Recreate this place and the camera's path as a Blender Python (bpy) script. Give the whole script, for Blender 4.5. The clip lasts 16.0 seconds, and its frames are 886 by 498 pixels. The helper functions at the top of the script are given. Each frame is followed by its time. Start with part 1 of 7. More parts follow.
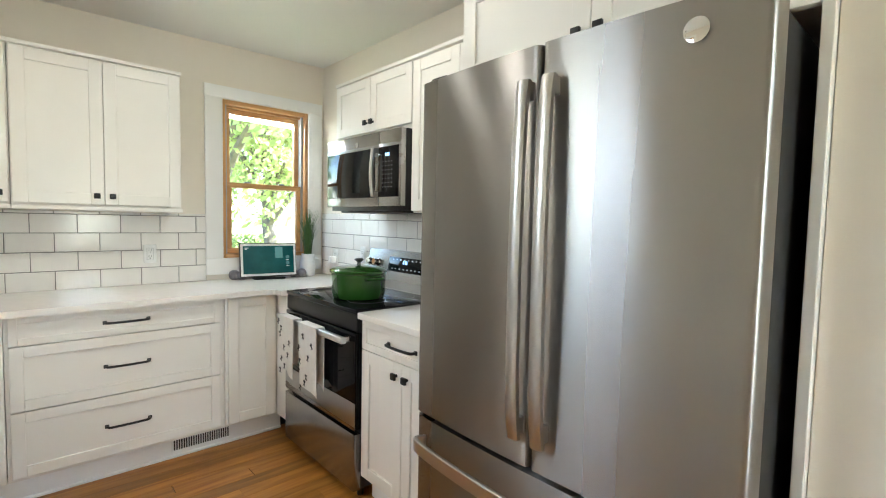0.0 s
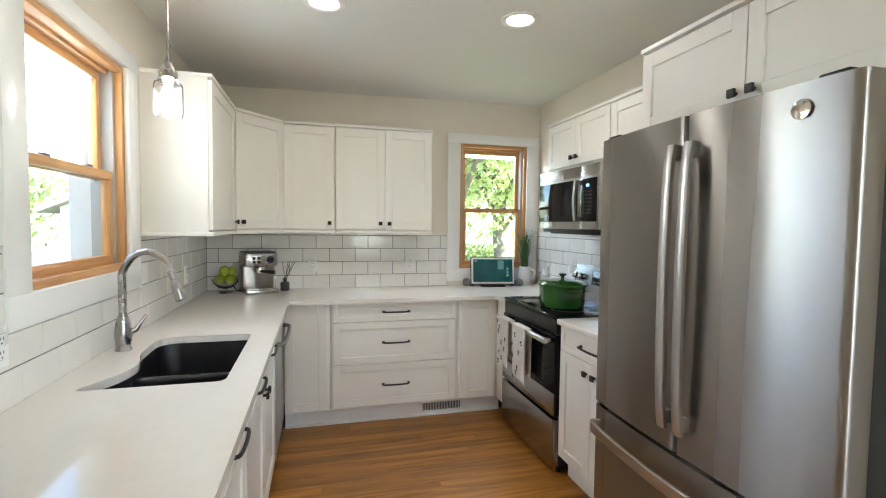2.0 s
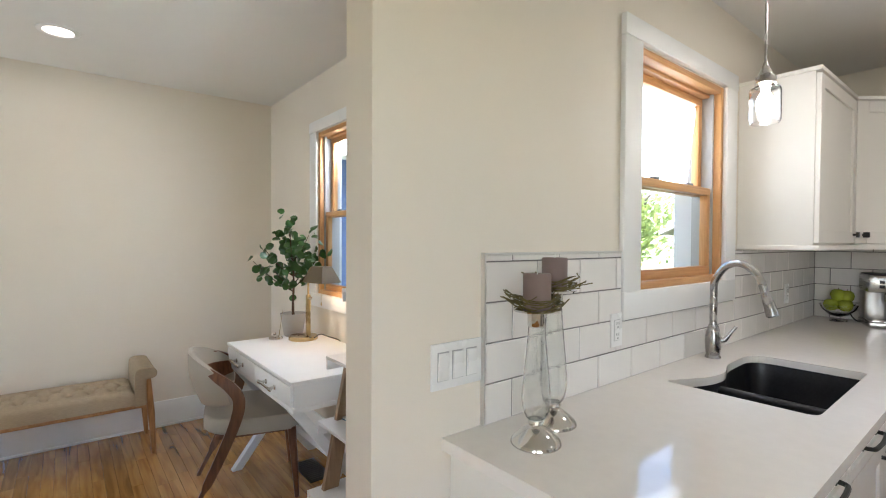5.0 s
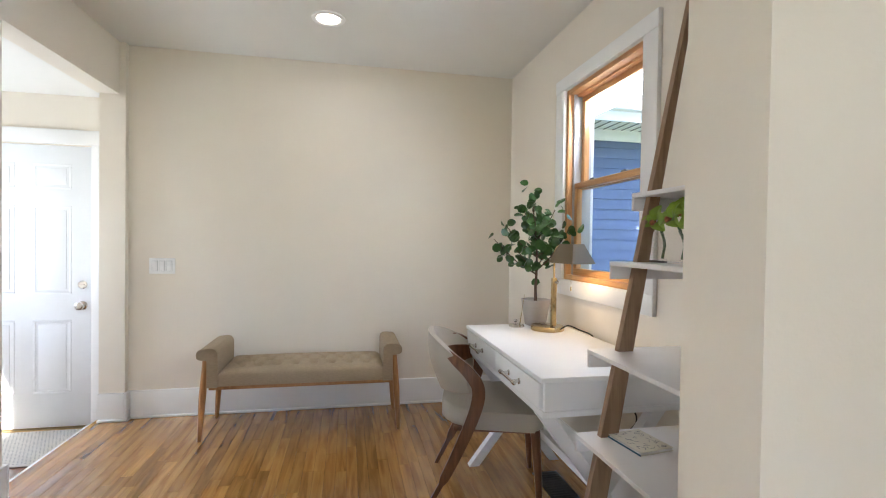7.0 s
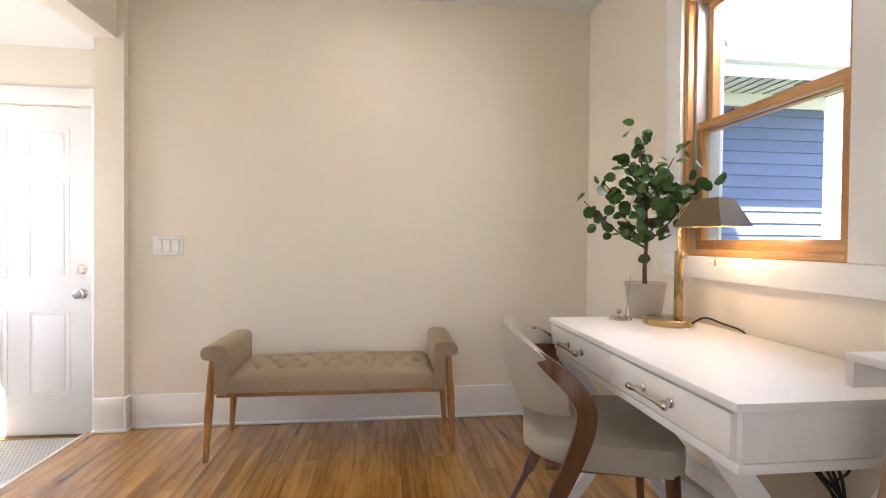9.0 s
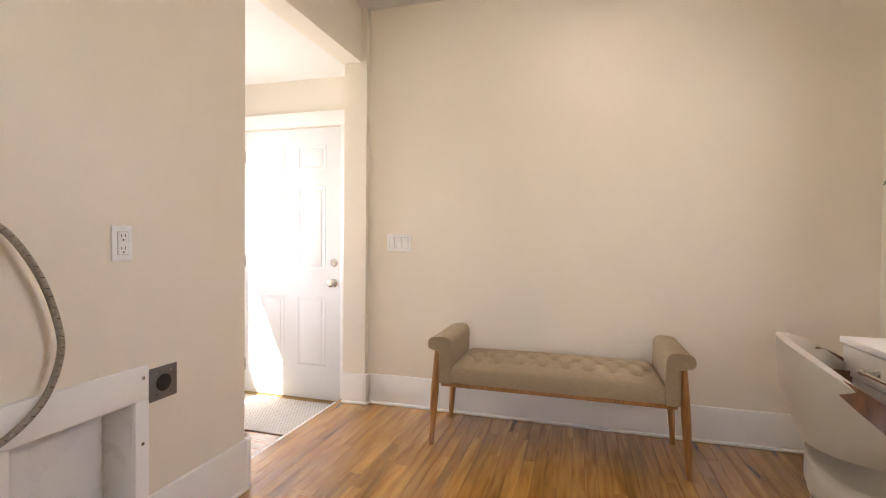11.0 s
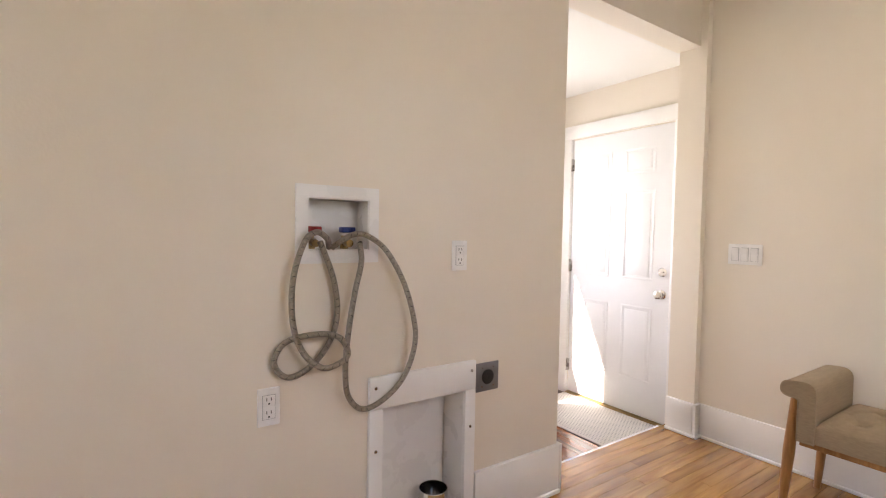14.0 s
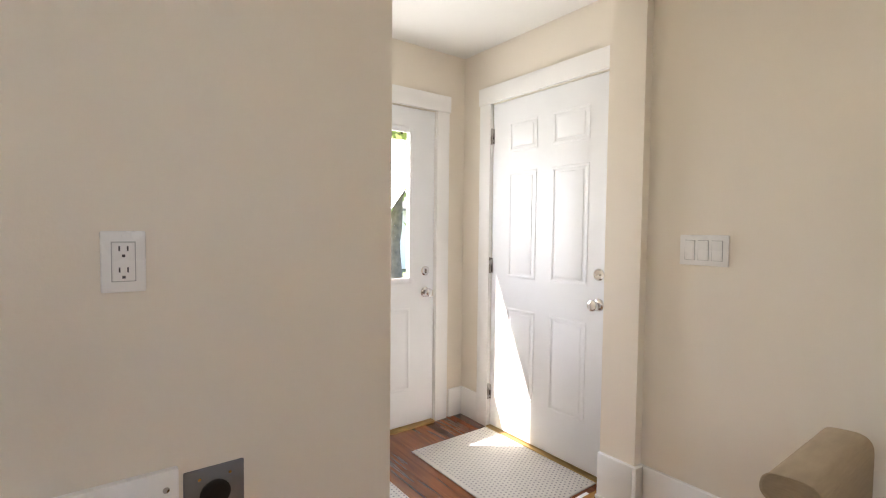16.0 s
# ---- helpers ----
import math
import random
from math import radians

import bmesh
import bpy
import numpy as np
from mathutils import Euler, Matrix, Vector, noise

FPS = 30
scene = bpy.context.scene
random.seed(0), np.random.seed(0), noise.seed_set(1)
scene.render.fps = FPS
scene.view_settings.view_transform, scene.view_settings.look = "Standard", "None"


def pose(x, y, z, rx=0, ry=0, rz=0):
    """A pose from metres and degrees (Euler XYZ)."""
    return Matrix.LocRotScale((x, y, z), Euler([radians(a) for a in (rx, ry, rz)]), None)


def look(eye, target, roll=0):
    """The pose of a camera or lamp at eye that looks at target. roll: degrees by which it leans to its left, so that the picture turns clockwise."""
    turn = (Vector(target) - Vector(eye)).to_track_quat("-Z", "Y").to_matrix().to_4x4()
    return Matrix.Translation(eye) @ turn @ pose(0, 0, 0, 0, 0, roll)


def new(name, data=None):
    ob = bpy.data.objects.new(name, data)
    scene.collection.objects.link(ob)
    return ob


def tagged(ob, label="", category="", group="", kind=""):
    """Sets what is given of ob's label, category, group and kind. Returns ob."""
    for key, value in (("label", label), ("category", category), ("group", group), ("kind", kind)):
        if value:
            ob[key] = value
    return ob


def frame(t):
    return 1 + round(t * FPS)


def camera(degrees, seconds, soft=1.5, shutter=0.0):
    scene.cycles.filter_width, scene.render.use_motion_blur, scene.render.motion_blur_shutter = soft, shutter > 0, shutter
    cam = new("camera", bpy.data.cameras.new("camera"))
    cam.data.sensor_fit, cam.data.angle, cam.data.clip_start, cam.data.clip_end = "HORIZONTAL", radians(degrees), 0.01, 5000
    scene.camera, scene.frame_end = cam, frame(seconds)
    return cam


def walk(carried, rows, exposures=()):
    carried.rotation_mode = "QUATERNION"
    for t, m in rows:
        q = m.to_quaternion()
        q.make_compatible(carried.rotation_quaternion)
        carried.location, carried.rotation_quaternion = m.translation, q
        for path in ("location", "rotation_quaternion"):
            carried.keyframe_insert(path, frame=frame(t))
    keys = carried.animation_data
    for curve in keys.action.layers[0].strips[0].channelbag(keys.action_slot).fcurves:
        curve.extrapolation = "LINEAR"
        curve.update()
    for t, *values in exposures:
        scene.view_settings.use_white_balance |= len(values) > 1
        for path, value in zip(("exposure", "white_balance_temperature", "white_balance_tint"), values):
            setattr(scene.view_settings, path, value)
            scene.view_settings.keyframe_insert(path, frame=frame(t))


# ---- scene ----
cam = camera(86.8, 16.0, 1.1)
PATH = [
    (0, (0.978, 0.821, 1.346), (2.321, 2.299, 1.227), 1.2),
    (0.5, (0.935, 0.627, 1.369), (2.273, 2.11, 1.259), 1.5),
    (1, (0.856, 0.427, 1.403), (2.074, 2.009, 1.291), 1.2),
    (1.5, (0.806, 0.338, 1.413), (1.723, 2.111, 1.304), 1.0),
    (2, (0.835, 0.312, 1.433), (1.349, 2.242, 1.332), 0.7),
    (2.5, (0.887, 0.319, 1.429), (0.936, 2.317, 1.348), 0.4),
    (3, (0.913, 0.319, 1.436), (0.561, 2.286, 1.358), 0.5),
    (3.5, (0.926, 0.328, 1.423), (0.197, 2.189, 1.355), 0.1),
    (4, (0.908, 0.336, 1.41), (-0.134, 2.042, 1.354), 0.1),
    (4.5, (0.906, 0.334, 1.4), (-0.44, 1.814, 1.355), 0.1),
    (5, (0.889, 0.336, 1.395), (-0.669, 1.589, 1.362), 0.3),
    (5.2, (0.893, 0.333, 1.397), (-0.743, 1.483, 1.355), 0.4),
    (7.3, (0.280, 0.47, 1.196), (-1.690, 0.815, 1.167), 0.9),
    (7.5, (0.203, 0.486, 1.165), (-1.770, 0.81, 1.136), 0.9),
    (8, (0.006, 0.48, 1.106), (-1.972, 0.774, 1.072), 0.9),
    (8.2, (-0.088, 0.463, 1.094), (-2.067, 0.749, 1.06), 0.9),
    (10.3, (-0.367, 0.312, 1.074), (-2.363, 0.202, 1.025), 0.7),
    (10.5, (-0.374, 0.28, 1.082), (-2.361, 0.055, 1.027), 1.0),
    (11, (-0.36, 0.29, 1.068), (-2.279, -0.27, 1.026), 0.6),
    (11.5, (-0.355, 0.255, 1.077), (-2.175, -0.575, 1.032), 0.8),
    (12, (-0.339, 0.278, 1.073), (-2.013, -0.816, 1.038), 0.5),
    (12.5, (-0.336, 0.281, 1.073), (-1.868, -1.004, 1.04), 0.6),
    (13, (-0.326, 0.283, 1.087), (-1.722, -1.148, 1.04), 0.8),
    (13.5, (-0.338, 0.299, 1.113), (-1.576, -1.271, 1.057), 0.9),
    (14, (-0.45, 0.328, 1.129), (-1.573, -1.325, 1.058), 1.1),
    (14.5, (-0.631, 0.299, 1.125), (-1.708, -1.385, 1.054), 0.6),
    (15, (-0.888, 0.217, 1.131), (-1.967, -1.465, 1.06), 0.9),
    (15.5, (-1.188, 0.126, 1.123), (-2.337, -1.509, 1.037), 0.9),
    (16, (-1.422, -0.05, 1.11), (-2.623, -1.647, 1.023), 0.6),
]
walk(cam, [(t, look(eye, target, roll)) for t, eye, target, roll in PATH],
     [(0.0, 3.4, 5950, 3), (1.0, 3.3, 5950, 4), (2.5, 2.92, 5950, 7), (3.5, 2.80, 5950, 9), (5.0, 2.78, 5950, 11), (7.5, 2.9, 5900, 12), (8.2, 2.95, 6100, 15),
      (10.3, 2.92, 7150, 22), (11.1, 2.92, 7100, 21), (11.5, 2.88, 6000, 10), (12.2, 2.92, 5850, 9), (13.5, 2.92, 5850, 11), (13.9, 2.85, 6950, 22), (15.0, 2.7, 6950, 20), (16.0, 2.5, 6750, 16)])

# ---- sky, sun and lamps ----
SUN_FROM = Vector((1.0, -0.74, 1.7)).normalized()
world = bpy.data.worlds.new("summer_sky")
scene.world = world
world.use_nodes = True
wn = world.node_tree
sky = wn.nodes.new("ShaderNodeTexSky")
sky.sky_type = "NISHITA"
sky.sun_disc = False
sky.sun_elevation = math.asin(SUN_FROM.z)
sky.sun_rotation = math.atan2(SUN_FROM.x, SUN_FROM.y)
wn.links.new(sky.outputs[0], wn.nodes["Background"].inputs[0])
wn.nodes["Background"].inputs[1].default_value = 0.15
sun = new("sun", bpy.data.lights.new("sun", "SUN"))
sun.data.energy, sun.data.angle, sun.data.color = 5.0, radians(0.5), (1.0, 0.94, 0.86)
sun.matrix_world = look(SUN_FROM * 30, (0, 0, 0))


def lamp(name, kind, m, watts, colour, size=0.12):
    ob = new(name, bpy.data.lights.new(name, kind))
    ob.data.energy, ob.data.color = watts, colour
    if kind == "AREA":
        ob.data.shape, ob.data.size = "DISK", size
    else:
        ob.data.shadow_soft_size = size
    ob.matrix_world = m
    return ob


WARM = (1.0, 0.91, 0.80)
DOWNLIGHTS = [(0.863, 2.655), (1.84, 2.60), (-2.44, 0.31)]
CEIL = 2.535


def ceil_z(x, y):
    """Height of the ceiling: level over the nook, sagging a little over the kitchen."""
    if x < -0.1:
        return CEIL
    k = min(max((y + 0.6) / 1.45, 0.0), 1.0)
    return CEIL + (2.468 + 0.016 * max(x, 0.0) - CEIL) * k


for x, y in DOWNLIGHTS:
    lamp("downlight_lamp", "AREA", look((x, y, ceil_z(x, y) - 0.012), (x, y, 0)), 0.55 if x > 0 else 0.35, WARM, 0.11)
lamp("pendant_lamp", "POINT", pose(0.29, 2.31, 1.855), 0.18, (1.0, 0.93, 0.84), 0.012)
lamp("desk_lamp_light", "POINT", pose(-1.80, 1.55, 1.165), 0.46, (1.0, 0.74, 0.46), 0.025)
# daylight lamps: the glazed door and two unseen living-side windows, the east one added
def day_lamp(name, at, towards, w, h, watts, colour=(1.0, 0.985, 0.95)):
    ob = new(name, bpy.data.lights.new(name, "AREA"))
    ob.data.shape, ob.data.size, ob.data.size_y = "RECTANGLE", w, h
    ob.data.energy, ob.data.color = watts, colour
    ob.matrix_world = look(at, towards)


day_lamp("unseen_window_lamp", (1.77, -1.24, 1.50), (1.80, 1.4, 0.25), 0.62, 1.24, 2.2, (1.0, 0.96, 0.89))
# fill for the nook and sink wall, through a window added for it
day_lamp("unseen_window_lamp", (2.36, -0.30, 1.50), (0.0, -0.20, 0.9), 1.30, 1.30, 0.6)
day_lamp("door_daylight", (-2.78, -2.60, 1.25), (-2.2, -1.0, 1.7), 0.48, 0.88, 2.15, (0.89, 0.945, 1.0))
# sky light in the upper sashes over the sink and over the desk
day_lamp("sink_window_daylight", (-0.190, 2.335, 1.85), (1.5, 1.90, 1.62), 0.64, 0.46, 0.78, (0.95, 0.975, 1.0))
day_lamp("range_window_daylight", (2.33, 4.382, 2.075), (2.45, 2.6, 1.0), 0.54, 0.06, 0.6, (0.93, 0.97, 1.0))
day_lamp("desk_window_daylight", (-1.81, 1.862, 2.045), (-1.65, -1.0, 1.6), 0.66, 0.10, 1.6, (0.95, 0.975, 1.0))

# ---- materials ----
def material(name, colour, rough=0.5, metal=0.0, vary=0.06, scale=6.0, bump=0.0, bump_scale=80.0, per_object=0.0,
             stretch=(1, 1, 1), coat=0.0, transmission=0.0, ior=1.45, emission=0.0, rough_vary=0.08):
    m = bpy.data.materials.new(name)
    m.use_nodes = True
    nt = m.node_tree
    b = nt.nodes["Principled BSDF"]
    b.inputs["Roughness"].default_value = rough
    b.inputs["Metallic"].default_value = metal
    b.inputs["Coat Weight"].default_value = coat
    b.inputs["Transmission Weight"].default_value = transmission
    b.inputs["IOR"].default_value = ior
    tc = nt.nodes.new("ShaderNodeTexCoord")
    mp = nt.nodes.new("ShaderNodeMapping")
    mp.inputs["Scale"].default_value = stretch
    nt.links.new(tc.outputs["Object"], mp.inputs[0])
    n1 = nt.nodes.new("ShaderNodeTexNoise")
    n1.inputs["Scale"].default_value, n1.inputs["Detail"].default_value = scale, 6.0
    nt.links.new(mp.outputs[0], n1.inputs["Vector"])
    hsv = nt.nodes.new("ShaderNodeHueSaturation")
    hsv.inputs["Color"].default_value = (*colour, 1)
    mr = nt.nodes.new("ShaderNodeMapRange")
    mr.inputs["From Min"].default_value, mr.inputs["From Max"].default_value = 0.3, 0.7
    mr.inputs["To Min"].default_value, mr.inputs["To Max"].default_value = 1 - vary, 1 + vary
    nt.links.new(n1.outputs["Fac"], mr.inputs["Value"])
    value = mr.outputs[0]
    if per_object:
        info = nt.nodes.new("ShaderNodeObjectInfo")
        pr = nt.nodes.new("ShaderNodeMapRange")
        pr.inputs["To Min"].default_value, pr.inputs["To Max"].default_value = 1 - per_object, 1 + per_object
        nt.links.new(info.outputs["Random"], pr.inputs["Value"])
        mul = nt.nodes.new("ShaderNodeMath")
        mul.operation = "MULTIPLY"
        nt.links.new(value, mul.inputs[0])
        nt.links.new(pr.outputs[0], mul.inputs[1])
        value = mul.outputs[0]
    nt.links.new(value, hsv.inputs["Value"])
    nt.links.new(hsv.outputs[0], b.inputs["Base Color"])
    rr = nt.nodes.new("ShaderNodeMapRange")
    rr.inputs["From Min"].default_value, rr.inputs["From Max"].default_value = 0.3, 0.7
    rr.inputs["To Min"].default_value, rr.inputs["To Max"].default_value = max(0.02, rough * (1 - rough_vary)), min(1.0, rough * (1 + rough_vary))
    nt.links.new(n1.outputs["Fac"], rr.inputs["Value"])
    nt.links.new(rr.outputs[0], b.inputs["Roughness"])
    if bump:
        n2 = nt.nodes.new("ShaderNodeTexNoise")
        n2.inputs["Scale"].default_value, n2.inputs["Detail"].default_value = bump_scale, 3.0
        nt.links.new(mp.outputs[0], n2.inputs["Vector"])
        bp = nt.nodes.new("ShaderNodeBump")
        bp.inputs["Strength"].default_value, bp.inputs["Distance"].default_value = bump, 0.004
        nt.links.new(n2.outputs["Fac"], bp.inputs["Height"])
        nt.links.new(bp.outputs[0], b.inputs["Normal"])
    if emission:
        b.inputs["Emission Color"].default_value = (*colour, 1)
        b.inputs["Emission Strength"].default_value = emission
    return m


def wood(name, dark, light, rough=0.35, grain=(1.2, 30, 30), per_object=0.18, coat=0.0, scale=3.0):
    """Long fibres along local x (or the axis with the small grain factor)."""
    m = bpy.data.materials.new(name)
    m.use_nodes = True
    nt = m.node_tree
    b = nt.nodes["Principled BSDF"]
    b.inputs["Roughness"].default_value, b.inputs["Coat Weight"].default_value = rough, coat
    b.inputs["Coat Roughness"].default_value = 0.15
    tc = nt.nodes.new("ShaderNodeTexCoord")
    info = nt.nodes.new("ShaderNodeObjectInfo")
    shift = nt.nodes.new("ShaderNodeVectorMath")
    shift.operation = "ADD"
    mul = nt.nodes.new("ShaderNodeMath")
    mul.operation = "MULTIPLY"
    mul.inputs[1].default_value = 37.0
    nt.links.new(info.outputs["Random"], mul.inputs[0])
    nt.links.new(tc.outputs["Object"], shift.inputs[0])
    nt.links.new(mul.outputs[0], shift.inputs[1])
    mp = nt.nodes.new("ShaderNodeMapping")
    mp.inputs["Scale"].default_value = grain
    nt.links.new(shift.outputs[0], mp.inputs[0])
    n = nt.nodes.new("ShaderNodeTexNoise")
    n.inputs["Scale"].default_value, n.inputs["Detail"].default_value, n.inputs["Distortion"].default_value = scale, 8.0, 0.6
    nt.links.new(mp.outputs[0], n.inputs["Vector"])
    ramp = nt.nodes.new("ShaderNodeValToRGB")
    ramp.color_ramp.elements[0].position, ramp.color_ramp.elements[1].position = 0.3, 0.68
    ramp.color_ramp.elements[0].color, ramp.color_ramp.elements[1].color = (*dark, 1), (*light, 1)
    nt.links.new(n.outputs["Fac"], ramp.inputs[0])
    hsv = nt.nodes.new("ShaderNodeHueSaturation")
    pr = nt.nodes.new("ShaderNodeMapRange")
    pr.inputs["To Min"].default_value, pr.inputs["To Max"].default_value = 1 - per_object, 1 + per_object
    nt.links.new(info.outputs["Random"], pr.inputs["Value"])
    nt.links.new(pr.outputs[0], hsv.inputs["Value"])
    nt.links.new(ramp.outputs[0], hsv.inputs["Color"])
    nt.links.new(hsv.outputs[0], b.inputs["Base Color"])
    bp = nt.nodes.new("ShaderNodeBump")
    bp.inputs["Strength"].default_value, bp.inputs["Distance"].default_value = 0.12, 0.002
    nt.links.new(n.outputs["Fac"], bp.inputs["Height"])
    nt.links.new(bp.outputs[0], b.inputs["Normal"])
    return m


WALL = material("cream_wall_paint", (0.78, 0.712, 0.612), 0.55, vary=0.02, scale=1.5, bump=0.10, bump_scale=160)
CEILING = material("white_ceiling_paint", (0.78, 0.76, 0.72), 0.7, vary=0.02, scale=1.5, bump=0.10, bump_scale=140)
TRIM = material("white_trim_paint", (0.84, 0.83, 0.81), 0.32, vary=0.02, scale=4, bump=0.05, bump_scale=60)
CAB = material("white_cabinet_lacquer", (0.83, 0.795, 0.735), 0.34, vary=0.02, scale=3, bump=0.04, bump_scale=120)
QUARTZ = material("pale_quartz", (0.825, 0.78, 0.73), 0.075, vary=0.018, scale=30, rough_vary=0.02)
TILE = material("glazed_white_tile", (0.815, 0.78, 0.74), 0.07, vary=0.03, scale=5, bump=0.30, bump_scale=17, per_object=0.03)
GROUT = material("grey_grout", (0.17, 0.163, 0.153), 0.85, vary=0.1, scale=40, bump=0.2, bump_scale=300)
STEEL = material("brushed_stainless", (0.34, 0.325, 0.31), 0.30, 1.0, vary=0.06, scale=3, stretch=(1, 1, 0.02), bump=0.012, bump_scale=60, rough_vary=0.2)
steel_nt = STEEL.node_tree
steel_b = steel_nt.nodes["Principled BSDF"]
steel_b.inputs["Anisotropic"].default_value = 1.0
steel_b.inputs["Anisotropic Rotation"].default_value = 0.25
steel_t = steel_nt.nodes.new("ShaderNodeTangent")
steel_t.direction_type, steel_t.axis = "RADIAL", "Z"
steel_nt.links.new(steel_t.outputs[0], steel_b.inputs["Tangent"])
STEEL_H = material("brushed_stainless_level", (0.40, 0.39, 0.375), 0.26, 1.0, vary=0.05, scale=3, stretch=(1, 0.02, 1), bump=0.05, bump_scale=250, rough_vary=0.25)
SATIN = material("satin_stainless_bar", (0.56, 0.545, 0.53), 0.30, 1.0, vary=0.02, scale=2, rough_vary=0.05)
FRIDGESIDE = material("charcoal_steel_side", (0.016, 0.016, 0.017), 0.5, vary=0.08, bump=0.06, bump_scale=300)
CHROME = material("polished_chrome", (0.66, 0.645, 0.62), 0.06, 1.0, vary=0.03)
NICKEL = material("brushed_nickel", (0.42, 0.40, 0.38), 0.27, 1.0, vary=0.05, scale=20)
SHADEBRASS = material("bronzed_shade_metal", (0.17, 0.125, 0.07), 0.6, 0.15, vary=0.08, scale=10)
BRASS = material("aged_brass", (0.47, 0.35, 0.17), 0.28, 1.0, vary=0.10, scale=12)
BLACK = material("black_metal", (0.012, 0.012, 0.012), 0.35, 0.0, vary=0.1)
BLACKGLASS = material("black_glass", (0.004, 0.004, 0.005), 0.05, vary=0.05)
BLACKGLASS.node_tree.nodes["Principled BSDF"].inputs["Specular IOR Level"].default_value = 0.3
DARKPLASTIC = material("dark_grey_plastic", (0.030, 0.030, 0.031), 0.45, vary=0.1, bump=0.1, bump_scale=300)
SINK = material("black_granite_sink", (0.011, 0.011, 0.014), 0.36, vary=0.3, scale=90, bump=0.1, bump_scale=300)
PLASTIC = material("white_plastic", (0.82, 0.81, 0.79), 0.28, vary=0.015)
SLOT = material("dark_slot", (0.05, 0.05, 0.05), 0.6)
GLASS = material("clear_glass", (1, 1, 1), 0.01, vary=0.0, transmission=1.0, ior=1.45)
PANE = material("window_glass", (1, 1, 1), 0.005, vary=0.0, transmission=1.0, ior=1.02)
MERCURY = material("crackled_silver_glass", (0.97, 0.98, 0.97), 0.03, vary=0.03, scale=45, transmission=1.0, ior=1.30, bump=0.25, bump_scale=90)
WINWOOD = wood("clear_fir", (0.46, 0.22, 0.075), (0.66, 0.37, 0.15), 0.38, (14, 14, 1.0), 0.05)
WINWOOD_H = wood("clear_fir_level", (0.46, 0.22, 0.075), (0.66, 0.37, 0.15), 0.38, (1.0, 1.0, 26), 0.05)
FIR = wood("orange_fir_board", (0.23, 0.080, 0.010), (0.46, 0.20, 0.034), 0.34, (0.7, 9, 9), 0.30, 0.16)
OAK = wood("honey_oak_board", (0.235, 0.100, 0.015), (0.50, 0.255, 0.056), 0.26, (0.8, 9, 9), 0.22, 0.9)
DARKFIR = wood("dark_red_fir_board", (0.105, 0.030, 0.010), (0.24, 0.075, 0.024), 0.24, (0.8, 11, 11), 0.28, 0.4)
WALNUT = wood("walnut", (0.085, 0.032, 0.012), (0.20, 0.080, 0.032), 0.3, (16, 16, 2.0), 0.05)
TEAK = wood("golden_beech", (0.30, 0.135, 0.045), (0.46, 0.23, 0.085), 0.35, (18, 18, 2.0), 0.05)
RAIL = wood("weathered_oak", (0.22, 0.130, 0.070), (0.38, 0.245, 0.145), 0.5, (16, 16, 1.5), 0.05)
LINEN = material("oatmeal_linen", (0.38, 0.295, 0.195), 0.9, vary=0.09, scale=14, stretch=(1, 3, 14), bump=0.4, bump_scale=180)
LEATHER = material("pale_grey_leather", (0.40, 0.355, 0.29), 0.42, vary=0.04, scale=6, bump=0.15, bump_scale=220)
LAMINATE = material("white_lacquer", (0.84, 0.83, 0.82), 0.45, vary=0.015)
SHELFWHITE = material("white_shelf_board", (0.83, 0.81, 0.81), 0.30, vary=0.02, scale=5)
GREENPOT = material("green_enamel", (0.018, 0.085, 0.010), 0.10, vary=0.15, scale=6, coat=0.5)
LEAF = material("rubber_leaf", (0.040, 0.105, 0.016), 0.32, vary=0.3, scale=20, per_object=0.2)
GRASSLEAF = material("grass_blade", (0.045, 0.11, 0.022), 0.5, vary=0.3, scale=20)
ORCHID = material("lime_orchid_petal", (0.20, 0.30, 0.022), 0.45, vary=0.15, scale=30)
TREEBARK = material("grey_tree_bark", (0.17, 0.14, 0.11), 0.9, vary=0.3, scale=6, bump=0.6, bump_scale=20)
BARK = material("bark", (0.07, 0.035, 0.02), 0.85, vary=0.3, scale=30, bump=0.6, bump_scale=60)
CLAY = material("grey_clay_pot", (0.40, 0.36, 0.32), 0.6, vary=0.05, scale=8)
CANDLE = material("mauve_candle_wax", (0.205, 0.145, 0.125), 0.55, vary=0.05, scale=10)
STRAW = material("dry_vine", (0.13, 0.105, 0.032), 0.8, vary=0.3, scale=30)
APPLE = material("green_apple_skin", (0.34, 0.40, 0.04), 0.25, vary=0.15, scale=12)
STONEWARE = material("speckled_stoneware", (0.20, 0.19, 0.20), 0.6, vary=0.35, scale=50)
TOWEL = material("white_cotton_towel", (0.78, 0.75, 0.71), 0.95, vary=0.04, scale=30, bump=0.4, bump_scale=220)
PRINT = material("black_print", (0.03, 0.03, 0.03), 0.9)
LINER = material("grey_vinyl_liner", (0.42, 0.42, 0.41), 0.45, vary=0.03)
PAPER = material("white_paper", (0.80, 0.79, 0.77), 0.8, vary=0.01)
INK = material("grey_ink", (0.22, 0.22, 0.23), 0.8)
RUG = material("woven_grey_white_rug", (0.62, 0.60, 0.56), 0.95, vary=0.05, scale=20, bump=0.5, bump_scale=200)
RUGDARK = material("grey_rug_yarn", (0.30, 0.30, 0.30), 0.95, vary=0.1, scale=30, bump=0.5, bump_scale=200)
BRAID = material("braided_steel_hose", (0.31, 0.28, 0.235), 0.40, 0.75, vary=0.25, scale=160, bump=0.7, bump_scale=420)
